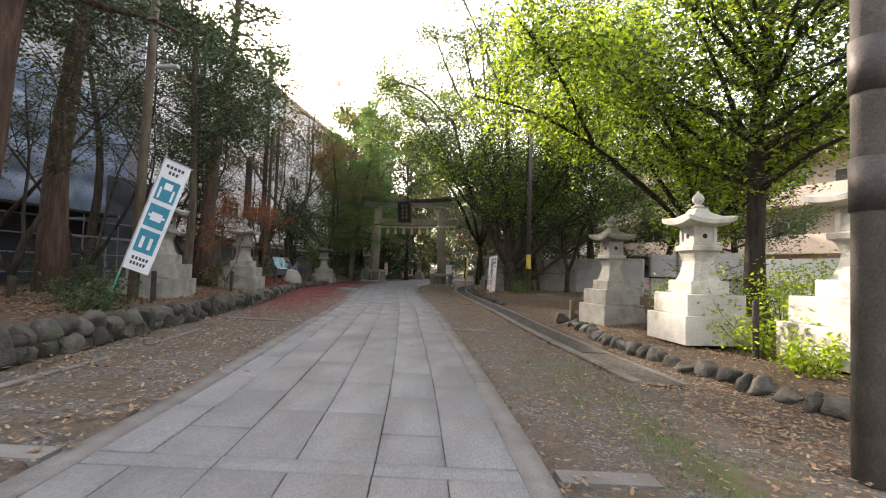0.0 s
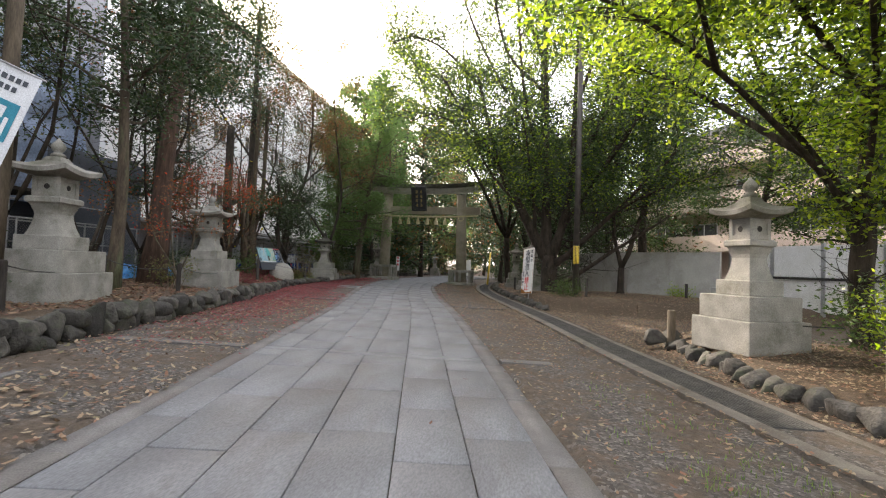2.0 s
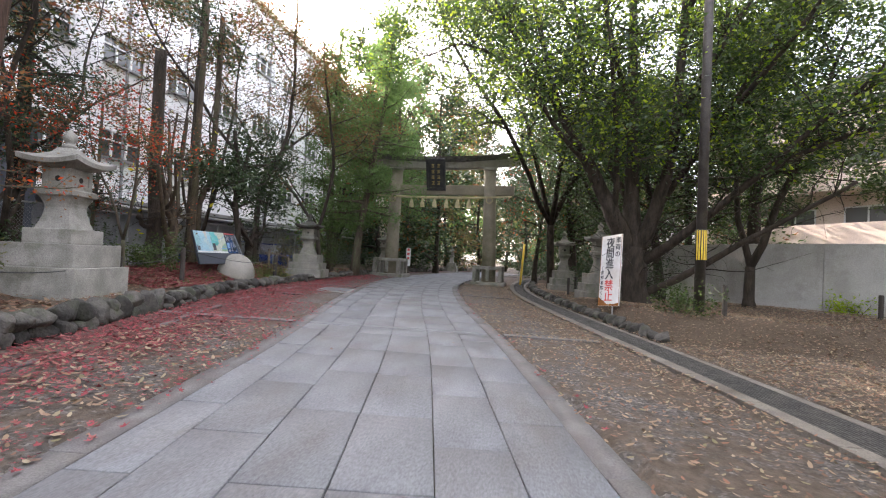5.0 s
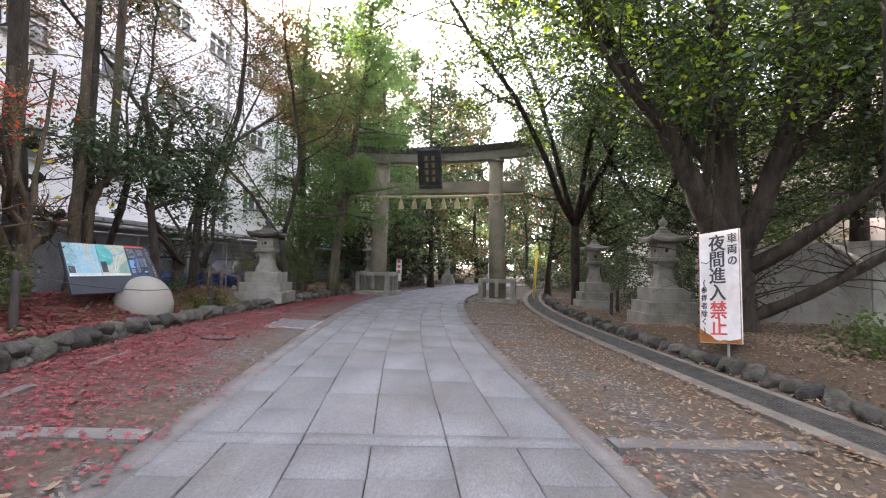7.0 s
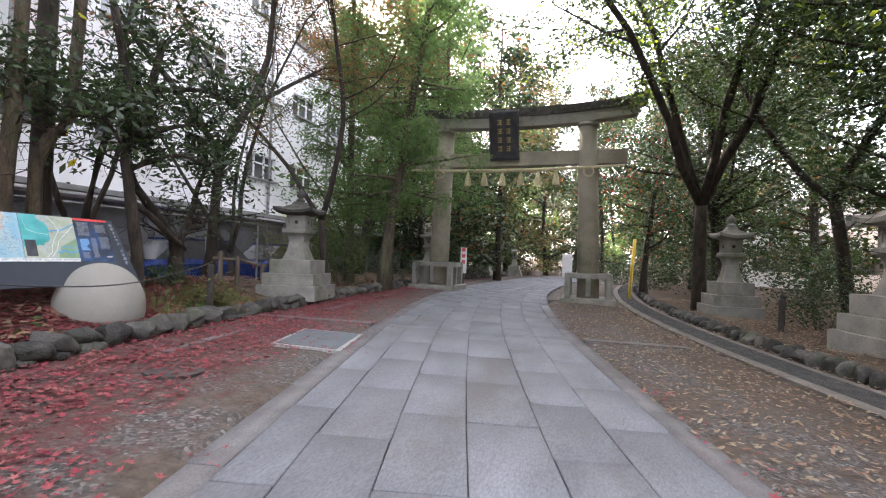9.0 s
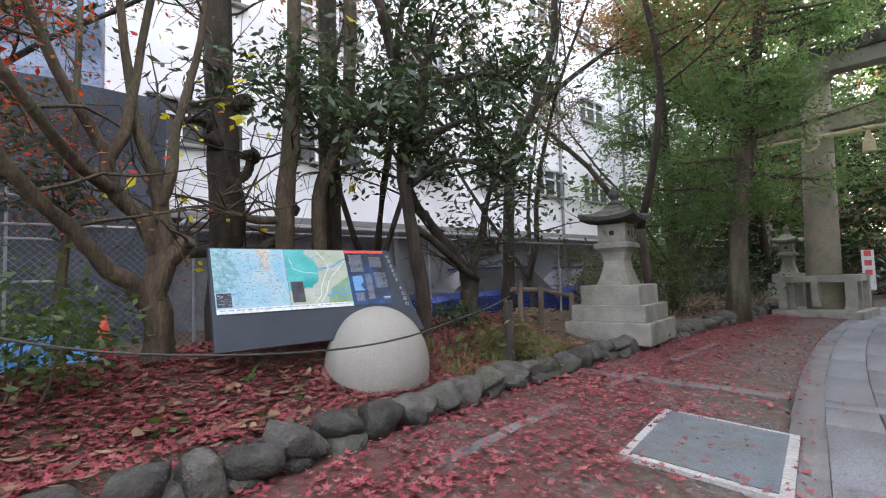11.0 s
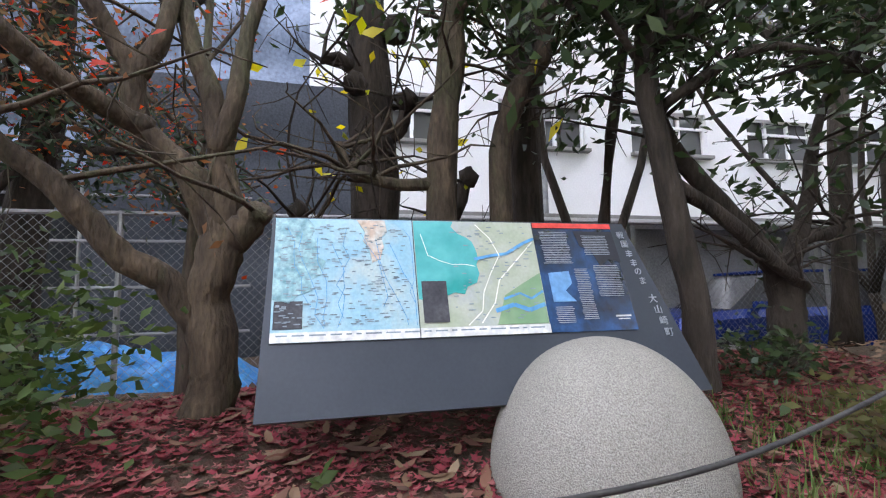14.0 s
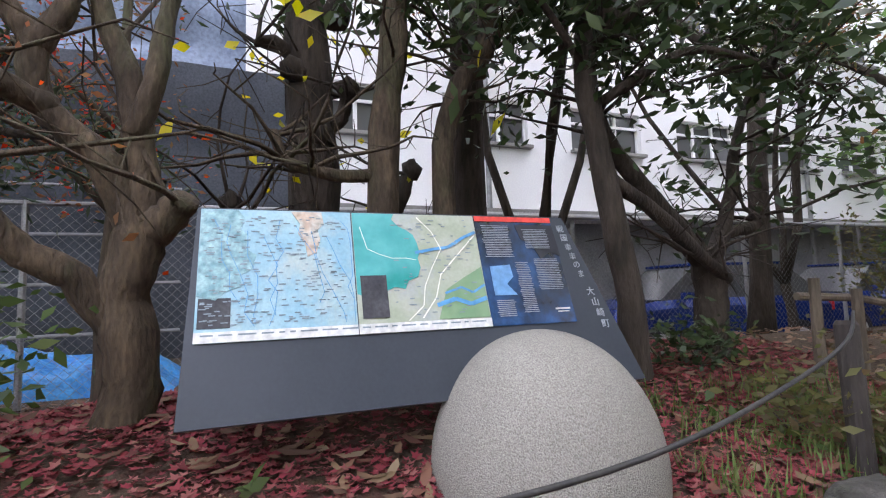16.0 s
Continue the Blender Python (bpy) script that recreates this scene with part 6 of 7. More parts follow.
built_tree("forked_tree", -11.1, 28.45, [
    ([(0, 0, 0), (0, 0, 0.55), (0.02, -0.05, 0.9)], 0.14, 0.13),
    ([(0.02, -0.05, 0.85), (0.05, -0.5, 1.3), (0.1, -1.0, 1.75), (0.15, -1.3, 2.2)], 0.09, 0.06),
    ([(0.02, 0, 0.85), (0.0, 0.3, 1.4), (-0.05, 0.5, 2.0), (-0.1, 0.9, 2.7)], 0.08, 0.03),
    ([(0.0, 0.2, 1.15), (0.05, 0.5, 1.2), (0.1, 0.55, 1.3)], 0.06, 0.04),
], M["bark_dark"], M["leaf_dark"], 900, "low dark forked tree with glossy leaves beyond the board", 17, 0.12, 0.28, 7, 0.3)

built_tree("slim_tree", -12.55, 23.6, [([(0, 0, 0), (0.0, 0.02, 1.2), (0.02, 0.1, 2.4), (0.0, 0.15, 4.6)], 0.065, 0.03), ([(0.0, 0.05, 1.7), (0.1, -0.5, 2.3), (0.2, -1.1, 2.6)], 0.03, 0.012), ([(0.02, 0.1, 2.4), (0.2, -0.6, 3.0), (0.3, -1.3, 3.1)], 0.03, 0.012)],
           M["bark"], [(M["leaf_red"], 0.35), (M["leaf_rust"], 0.65)], 2200, "slim pale-stemmed maple with dark red feathery sprays", 18, 0.06, 0.22, 12, 0.2, start=0.45, twig=(0.4, 1.2), low=1.7)
tree("cedar_tree", -13.0, 22.0, 12, 0.2, M["bark_dark"], M["leaf_black"], 15000, "dark cedar with low hanging sprays before the sheeting", 19, cone=True, limbs=34, reach=2.2, size=0.13, bare=0.2, up=-0.05, droop=0.5, spread_=0.4, narrow=0.3)

# left bank, walking order
tree("cedar_tree", -8.9, 9.3, 16, 0.42, M["bark_red"], M["leaf_black"], 17000, "massive cedar trunk with dark foliage", 21, cone=True, limbs=30, reach=3.2, size=0.15, bare=0.4, up=-0.05, droop=0.4, spread_=0.5)
tree("cedar_tree", -10.8, 13.2, 17, 0.34, M["bark_red"], M["leaf_black"], 16000, "tall reddish-barked cedar leaning slightly", 22, lean=(0.06, 0.03), cone=True, limbs=30, reach=3.0, size=0.15, bare=0.42, up=-0.05, droop=0.4, spread_=0.5)
tree("cedar_tree", -10.6, 19.2, 17, 0.3, M["bark_red"], M["leaf_black"], 16000, "cedar with a swept foot and drooping dark foliage", 23, lean=(0.05, 0.06), cone=True, limbs=30, reach=2.7, size=0.15, bare=0.42, up=-0.05, droop=0.4, spread_=0.5)
tree("evergreen_tree", -9.3, 16.4, 9.5, 0.16, M["bark"], M["leaf_dark"], 14000, "slender evergreen with a dense dark crown", 24, limbs=20, reach=2.3, size=0.13, bare=0.42, spread_=0.45)
tree("evergreen_tree", -12.3, 11.0, 12, 0.2, M["bark_dark"], M["leaf_dark"], 9000, "dark broadleaf evergreen by the fence", 26, limbs=20, reach=3.0, size=0.14, bare=0.42, spread_=0.5)
tree("evergreen_tree", -13.5, 17.0, 11, 0.18, M["bark_dark"], M["leaf_dark"], 5000, "dark evergreen near the fence", 27, limbs=18, reach=2.6, size=0.14, bare=0.5, spread_=0.5)
tree("evergreen_tree", -7.6, 5.5, 14, 0.36, M["bark_red"], M["leaf_black"], 14000, "huge shaded trunk at the edge of the bank", 28, limbs=20, reach=3.0, size=0.15, bare=0.3, up=-0.05, droop=0.3, spread_=0.5)
tree("mixed_tree", -12.3, 30.6, 12.5, 0.13, M["bark_dark"], [(M["leaf_rust"], 0.5), (M["leaf_olive"], 0.5)], 26000, "thin-crowned tree with rusty and olive leaves", 30, stems=3, fork=0.25, limbs=36, reach=3.0, size=0.125, bare=0.45, up=0.4, spread_=0.4)
tree("bare_tree", -10.35, 32.9, 11.0, 0.11, M["bark_dark"], [(M["leaf_olive"], 0.75), (M["leaf_rust"], 0.25)], 11000, "crooked half-bare tree behind the dark lantern", 31, lean=(-0.12, -0.12), stems=2, fork=0.18, limbs=20, reach=1.9, size=0.09, bare=0.25, up=0.5, spread_=0.4)
tree("cypress_tree", -9.75, 35.4, 13.5, 0.2, M["bark"], M["leaf_conifer"], 26000, "green cypress with layered drooping sprays", 32, cone=True, limbs=46, reach=2.0, size=0.14, bare=0.2, up=0.0, droop=0.5, spread_=0.3, narrow=0.3)
tree("cypress_tree", -11.6, 36.6, 12.0, 0.17, M["bark"], M["leaf_conifer"], 16000, "second cypress standing close behind", 33, cone=True, limbs=40, reach=1.8, size=0.14, bare=0.18, up=0.0, droop=0.5, spread_=0.3, narrow=0.3)
tree("cypress_tree", -9.4, 41.5, 13.5, 0.18, M["bark"], M["leaf_conifer"], 15000, "cypress behind the gate", 34, cone=True, limbs=40, reach=1.9, size=0.15, bare=0.3, up=0.0, droop=0.5, spread_=0.35, narrow=0.3)

tree("young_maple", -8.75, 17.9, 3.3, 0.035, M["bark"], [(M["leaf_rust"], 0.8), (M["leaf_red"], 0.2)], 1500, "young maple with rusty red sprays beside the lantern", 36, stems=3, fork=0.12, limbs=14, reach=1.1, size=0.07, bare=0.4, up=0.15, spread_=0.25)
tree("young_maple", -10.0, 22.0, 4.2, 0.045, M["bark"], [(M["leaf_rust"], 0.4), (M["leaf_red"], 0.25), (M["leaf_dark"], 0.35)], 5000, "young maple with dark red feathery leaves", 37, stems=3, fork=0.2, limbs=16, reach=1.3, size=0.07, bare=0.5, up=0.1, spread_=0.25)
# thicket along the left fence
THICKET = [(-11.6, 9.0, 8, "leaf_dark"), (-12.0, 15.6, 9, "leaf_dark"), (-11.4, 17.9, 7, "leaf_dark"), (-13.2, 13.2, 9, "leaf_black"), (-12.2, 20.6, 10, "leaf_olive"), (-10.2, 11.6, 6, "leaf_dark"), (-12.3, 21.4, 9, "leaf_rust"), (-12.4, 27.6, 9, "leaf_rust"), (-13.2, 32.5, 10, "leaf_dark"), (-12.6, 38.5, 11, "leaf_dark")]
for i, (x, y, t, lm) in enumerate(THICKET):
    tree("thicket_tree", x, y, t, 0.09, M["bark_dark"], [(M[lm], 0.75), (M["leaf_olive"], 0.25)], 1500, "thin many-stemmed tree in the thicket by the fence", 140 + i, stems=3, fork=0.1, limbs=24, reach=1.9, size=0.11, bare=0.42, up=0.5, spread_=0.3)

# right side, walking order
tree("maple_tree", 6.9, 13.4, 10, 0.24, M["bark_dark"], [(M["leaf_lime"], 0.5), (M["leaf_green"], 0.5)], 36000, "dark-trunked tree with sunlit yellow-green leaves", 41, limbs=40, reach=3.9, size=0.14, bare=0.3, up=0.35, spread_=0.5)
built_tree("maple_tree", 7.2, 17.2, [
    ([(0, 0, 0), (-0.1, 0, 1.5), (-0.1, -0.1, 3.0)], 0.24, 0.19),
    ([(-0.1, -0.1, 2.6), (-1.6, -0.8, 4.0), (-3.6, -1.8, 5.3), (-5.4, -2.7, 6.0), (-6.9, -3.4, 6.2)], 0.075, 0.02),
    ([(-0.1, 0, 2.9), (-1.2, -2.0, 4.6), (-2.6, -4.0, 5.6), (-3.8, -5.6, 5.8)], 0.065, 0.02),
    ([(-0.1, 0, 2.8), (0.2, 0.4, 5.0), (0.3, 0.6, 8.8)], 0.15, 0.03),
    ([(-0.1, 0, 2.8), (1.5, -0.8, 4.5), (3.0, -1.6, 6.2)], 0.1, 0.03),
    ([(-1.6, -0.8, 4.0), (-3.0, 0.8, 5.8), (-4.6, 1.6, 7.0)], 0.08, 0.025),
    ([(-0.1, 0, 3.0), (-1.5, 0.5, 5.5), (-2.6, 0.4, 8.4)], 0.1, 0.025),
    ([(-0.1, 0, 2.9), (0.6, -2.2, 4.4), (0.6, -4.4, 5.2)], 0.09, 0.025),
    ([(-1.2, -2.0, 4.6), (-3.0, -2.6, 6.4), (-4.6, -3.8, 7.6)], 0.07, 0.02),
    ([(-3.6, -1.8, 5.3), (-4.8, -3.6, 6.6), (-5.8, -5.0, 7.2)], 0.06, 0.02),
    ([(0.2, 0.4, 5.0), (1.4, 0.8, 7.0), (2.6, 0.6, 8.4)], 0.07, 0.02),
    ([(-0.1, 0, 2.6), (0.8, 1.0, 4.0), (1.8, 2.0, 5.2)], 0.08, 0.02),
], M["bark_dark"], [(M["leaf_lime"], 0.62), (M["leaf_green"], 0.38)], 44000, "spreading maple whose yellow-green limbs reach over the path", 42, 0.13, 0.36, 24, 0.15, 0.5, twig=(0.6, 1.9), start=0.35, low=2.7)
tree("evergreen_tree", 7.2, 8.2, 9.5, 0.22, M["bark_dark"], [(M["leaf_green"], 1.0)], 11000, "broadleaf tree over the tall lantern", 43, limbs=22, reach=3.4, size=0.13, bare=0.33, spread_=0.5)
built_tree("camphor_tree", 1.7, 27.65, [
    ([(0, 0, 0), (-0.05, -0.1, 0.8), (-0.1, -0.15, 1.7)], 0.36, 0.32),
    ([(-0.1, -0.1, 1.5), (-0.75, -0.4, 2.6), (-1.5, -0.7, 3.9), (-2.4, -0.6, 5.6), (-3.4, -0.4, 9.6)], 0.29, 0.05),
    ([(-0.1, -0.15, 1.6), (-0.25, -0.2, 3.0), (-0.3, -0.3, 5.5), (-0.6, -0.2, 14.5)], 0.31, 0.06),
    ([(-0.05, -0.1, 1.6), (0.35, -0.5, 2.8), (0.7, -0.9, 5.2), (0.8, -1.6, 13.5)], 0.27, 0.05),
    ([(0, 0, 1.2), (0.9, -0.9, 2.0), (2.2, -1.9, 3.4), (4.2, -3.0, 5.6)], 0.17, 0.04),
    ([(0.1, 0.1, 0.3), (1.0, -0.6, 0.9), (2.3, -1.3, 1.9), (4.2, -2.3, 3.3)], 0.13, 0.04),
    ([(0.35, -0.5, 2.8), (1.6, -0.9, 4.8), (3.2, -1.0, 7.5)], 0.12, 0.04),
    ([(-0.75, -0.4, 2.6), (-0.9, -1.4, 4.4), (-1.4, -2.6, 7.0)], 0.1, 0.03),
    ([(-0.25, -0.2, 3.0), (-1.2, 0.9, 5.5), (-2.2, 1.4, 11.5)], 0.12, 0.03),
    ([(0.7, -0.9, 5.2), (1.9, -0.6, 7.6), (2.6, 0.0, 13.0)], 0.1, 0.03),
    ([(-0.3, -0.3, 5.5), (-1.3, -1.4, 8.0), (-1.8, -2.2, 13.0)], 0.1, 0.03),
    ([(1.6, -0.9, 4.8), (2.6, -2.4, 6.4), (3.4, -3.6, 8.0)], 0.08, 0.03),
    ([(-1.5, -0.7, 3.9), (-2.6, -1.3, 5.0), (-3.4, -1.8, 6.4)], 0.08, 0.03),
    ([(-2.4, -0.6, 5.6), (-3.6, -1.4, 7.2), (-4.8, -2.2, 9.0)], 0.08, 0.03),
    ([(-0.6, -0.2, 9.0), (-2.2, 0.2, 11.0), (-3.0, 0.2, 14.5)], 0.08, 0.03),
    ([(0.8, -1.4, 8.0), (1.6, -2.4, 10.4), (2.2, -3.0, 13.6)], 0.08, 0.03),
    ([(2.2, -1.9, 3.4), (3.6, -2.2, 4.2), (5.6, -2.4, 4.8)], 0.08, 0.03),
    ([(0.7, -0.9, 5.2), (3.2, -1.2, 9.8), (5.5, -0.6, 13.8)], 0.1, 0.03),
    ([(0.8, -1.5, 9.5), (2.4, -2.8, 12.6), (3.6, -3.8, 15.6)], 0.08, 0.03),
    ([(-0.6, -0.2, 10.5), (-2.0, -1.4, 13.6), (-3.4, -2.4, 16.2)], 0.08, 0.03),
    ([(2.6, 0.0, 10.5), (4.6, 0.8, 13.0), (7.0, 1.2, 15.2)], 0.08, 0.03),
    ([(-2.2, 1.4, 9.5), (-3.6, 0.6, 12.0), (-4.6, -0.4, 14.4)], 0.07, 0.03),
    ([(3.2, -1.0, 7.5), (4.6, -1.8, 9.4), (6.4, -2.4, 11.2)], 0.07, 0.03),
    ([(-2.4, -0.6, 5.6), (-4.0, 0.4, 7.4), (-5.6, 1.2, 8.4), (-6.8, 1.8, 8.3)], 0.07, 0.02),
    ([(-3.2, -0.4, 9.0), (-4.8, -0.8, 10.6), (-6.2, -1.0, 11.2), (-7.2, -1.0, 10.9)], 0.06, 0.02),
], M["bark_dark"], [(M["leaf_green"], 0.52), (M["leaf_dark"], 0.26), (M["leaf_lime"], 0.22)], 70000, "great dark camphor tree with many sweeping limbs", 44, 0.13, 0.4, 30, 0.15, 0.5, twig=(0.8, 2.6), start=0.42, low=3.9)
tree("camphor_tree", -0.15, 37.0, 16.5, 0.2, M["bark_dark"], [(M["leaf_green"], 0.5), (M["leaf_dark"], 0.28), (M["leaf_lime"], 0.22)], 70000, "leafy tree leaning over the road", 45, lean=(-0.12, -0.34), stems=4, fork=0.2, limbs=60, reach=4.3, size=0.14, bare=0.3, spread_=0.5)
tree("evergreen_tree", 6.6, 32.0, 16.0, 0.24, M["bark_dark"], [(M["leaf_green"], 0.6), (M["leaf_lime"], 0.4)], 45000, "tall leafy tree behind the concrete wall", 53, limbs=40, reach=4.2, size=0.15, bare=0.5, up=0.35, spread_=0.5)
tree("evergreen_tree", 4.6, 27.4, 8.0, 0.15, M["bark_dark"], [(M["leaf_green"], 0.6), (M["leaf_dark"], 0.4)], 30000, "low spreading evergreen before the concrete wall", 46, stems=2, fork=0.15, limbs=34, reach=3.5, size=0.12, bare=0.3, spread_=0.5)
tree("evergreen_tree", 2.8, 35.0, 10.5, 0.16, M["bark_dark"], [(M["leaf_green"], 0.6), (M["leaf_dark"], 0.4)], 26000, "broad evergreen reaching over the road before the gate", 54, lean=(-0.26, -0.12), stems=2, fork=0.3, limbs=34, reach=3.4, size=0.11, bare=0.35, up=0.2, droop=0.2, spread_=0.4)
tree("evergreen_tree", 3.3, 31.2, 8.5, 0.18, M["bark_dark"], [(M["leaf_dark"], 1.0)], 15000, "dense evergreen behind the mossy lantern", 47, limbs=24, reach=2.8, size=0.13, bare=0.2, spread_=0.5)
tree("maple_tree", -0.9, 43.5, 7.5, 0.16, M["bark_dark"], [(M["leaf_dark"], 0.95), (M["leaf_red"], 0.05)], 13000, "dark tree with scarlet maple leaves past the gate", 48, limbs=22, reach=2.5, size=0.13, bare=0.25, spread_=0.5)
tree("evergreen_tree", 1.0, 39.5, 9.0, 0.26, M["bark_dark"], [(M["leaf_dark"], 0.7), (M["leaf_green"], 0.3)], 17000, "thick-trunked dark evergreen beside the gate", 49, limbs=24, reach=3.0, size=0.14, bare=0.25, spread_=0.5)
tree("evergreen_tree", 5.6, 35.5, 9.0, 0.2, M["bark_dark"], [(M["leaf_dark"], 0.6), (M["leaf_green"], 0.4)], 13000, "evergreen behind the boundary wall", 50, limbs=22, reach=3.0, size=0.15, bare=0.2, spread_=0.5)
tree("evergreen_tree", 9.9, 29.2, 9.5, 0.2, M["bark_dark"], [(M["leaf_green"], 0.6), (M["leaf_dark"], 0.4)], 26000, "leafy evergreen rising behind the concrete wall", 55, limbs=28, reach=3.6, size=0.14, bare=0.3, spread_=0.5)
tree("evergreen_tree", 11.5, 24.5, 7.5, 0.18, M["bark_dark"], [(M["leaf_green"], 1.0)], 11000, "sunlit tree beyond the gate", 51, limbs=20, reach=2.8, size=0.14, bare=0.3, spread_=0.5)
tree("evergreen_tree", 11.0, 12.5, 9.0, 0.2, M["bark_dark"], [(M["leaf_green"], 0.7), (M["leaf_lime"], 0.3)], 14000, "tall tree behind the lanterns", 52, limbs=20, reach=3.2, size=0.14, bare=0.35, spread_=0.5)
FAR = [(-6.2, 62, 12, "leaf_dark"), (-9.0, 58, 12, "leaf_olive"), (-12.5, 48, 12, "leaf_dark"), (-14.0, 42.5, 12, "leaf_conifer"), (-1.5, 66, 13, "leaf_dark"), (3.0, 58, 11, "leaf_green"), (2.2, 49, 10, "leaf_dark"),
       (-11.6, 53, 13, "leaf_conifer"), (-4.0, 72, 14, "leaf_dark"), (-16, 54, 13, "leaf_dark"), (6.5, 46, 10, "leaf_green"), (-8.0, 47.5, 11, "leaf_dark"), (9.5, 53, 10, "leaf_dark"), (-10.0, 68, 14, "leaf_conifer"), (4, 70, 12, "leaf_dark"), (-13.5, 60, 12, "leaf_dark"), (-17, 66, 13, "leaf_olive"), (-7.0, 78, 15, "leaf_dark"), (0.5, 78, 15, "leaf_conifer"), (-13, 76, 15, "leaf_dark"), (7.5, 64, 13, "leaf_dark"), (12, 45, 11, "leaf_green"), (-20, 50, 12, "leaf_conifer")]
FAR += [(-34 + 5.2 * k, 92 + 5 * (k % 3), 15, ("leaf_dark", "leaf_conifer", "leaf_olive")[k % 3]) for k in range(14)]
for i, (x, y, t, lm) in enumerate(FAR):
    tree("far_tree", x, y, t * (1.35 if y < 85 else 1.0), 0.18, M["bark_dark"], [(M[lm], 0.92), (M["leaf_rust"], 0.08)], 8500, "distant shaded tree beyond the gate", 60 + i, limbs=30, reach=3.2, size=0.31 if y < 85 else 0.6, bare=0.05, spread_=0.55)
for i, (x, y, t, lm) in enumerate([(8, -3, 10, "leaf_green"), (-7.5, -2, 13, "leaf_black"), (-10, -9, 13, "leaf_dark"), (7, -11, 11, "leaf_green"), (14, 3, 10, "leaf_dark"), (-14, 3, 12, "leaf_dark")]):
    tree("far_tree", x, y, t, 0.22, M["bark_dark"], M[lm], 6000, "tree standing behind the start of the walk", 90 + i, limbs=18, reach=3.2, size=0.22, bare=0.25, spread_=0.6)

# shrubs and undergrowth
BUSHES = [(-10.2, 23.3, 1.0, 0.85, "leaf_green", 1500), (-11.6, 22.3, 1.3, 1.2, "leaf_dark", 1800), (-9.9, 28.0, 0.9, 0.5, "leaf_olive", 900), (-11.0, 28.0, 0.8, 0.45, "leaf_dark", 500), 
          (-11.9, 33.4, 1.5, 1.8, "leaf_olive", 1800), (-10.6, 34.2, 1.6, 1.9, "leaf_green", 2200), (-11.2, 35.2, 1.6, 2.0, "leaf_green", 2200), (-10.2, 37.6, 1.2, 1.4, "leaf_dark", 1400), (-7.2, 10.2, 1.2, 0.6, "leaf_dark", 900),
          (-8.1, 11.4, 1.5, 0.8, "leaf_dark", 1400), (-10.5, 16.0, 1.5, 1.0, "leaf_dark", 1400), (-11.8, 14.6, 1.8, 1.4, "leaf_dark", 1800), (-11.5, 20.8, 1.6, 1.2, "leaf_dark", 1500), (-9.2, 18.3, 0.9, 0.9, "leaf_olive", 500),
          (5.9, 11.0, 1.5, 1.6, "leaf_lime", 1500), (5.6, 10.2, 1.0, 0.9, "leaf_lime", 1400), (6.9, 8.4, 1.2, 0.8, "leaf_lime", 1400), (5.3, 8.9, 0.8, 0.5, "leaf_lime", 800), (5.4, 13.3, 1.4, 1.5, "leaf_lime", 1300), (7.3, 11.6, 1.7, 1.8, "leaf_lime", 1700), (6.1, 14.9, 1.6, 1.2, "leaf_green", 1500), (8.0, 15.6, 1.8, 1.6, "leaf_green", 1700),
          (2.0, 24.1, 1.0, 0.6, "leaf_green", 800), (2.6, 30.1, 1.6, 1.4, "leaf_dark", 1600), (3.0, 34.0, 1.8, 1.6, "leaf_dark", 1700), (1.3, 33.0, 1.2, 1.0, "leaf_dark", 1200), (0.6, 37.5, 1.3, 1.5, "leaf_dark", 1300),
          (-10.8, 46.0, 2.0, 1.6, "leaf_dark", 1800), (-9.8, 49.0, 2.0, 1.7, "leaf_dark", 1800), (-8.5, 58.0, 2.4, 2.0, "leaf_dark", 2000), (-1.0, 55, 2.2, 1.8, "leaf_dark", 1800), (7.0, 27.3, 1.0, 0.5, "leaf_lime", 700), (0.2, 47, 2, 1.6, "leaf_dark", 1500),
          (-5.5, 66, 4, 2.6, "leaf_dark", 2600), (-9.5, 64, 4, 2.6, "leaf_dark", 2600), (-1.5, 72, 4, 2.6, "leaf_dark", 2400), (-13, 70, 4.5, 3, "leaf_dark", 2600), (2.5, 64, 3.5, 2.4, "leaf_dark", 2200), (-12.5, 50, 3, 2.2, "leaf_dark", 2200), (-14, 57, 4, 2.8, "leaf_dark", 2400), (0.5, 52, 3, 2.4, "leaf_dark", 2400), (3.0, 50, 3, 2.4, "leaf_dark", 2400), (1.6, 43.5, 2.5, 2.2, "leaf_dark", 2200), (4.5, 55, 3.5, 2.6, "leaf_dark", 2400), (3.6, 40, 2.6, 2.2, "leaf_dark", 2200), (-9.6, 53.5, 2.6, 2.0, "leaf_dark", 2000)]
for i, (x, y, w, t, lm, n) in enumerate(BUSHES):
    bush("shrub", x, y, w, t, M[lm], n, {"leaf_lime": "sunlit yellow-green shrub among the lanterns", "leaf_olive": "thin dry olive shrub on the bank", "leaf_green": "fresh green shrub with narrow leaves", "leaf_dark": "low dark evergreen shrub"}[lm], 200 + i, 0.085 if y < 40 else 0.14)


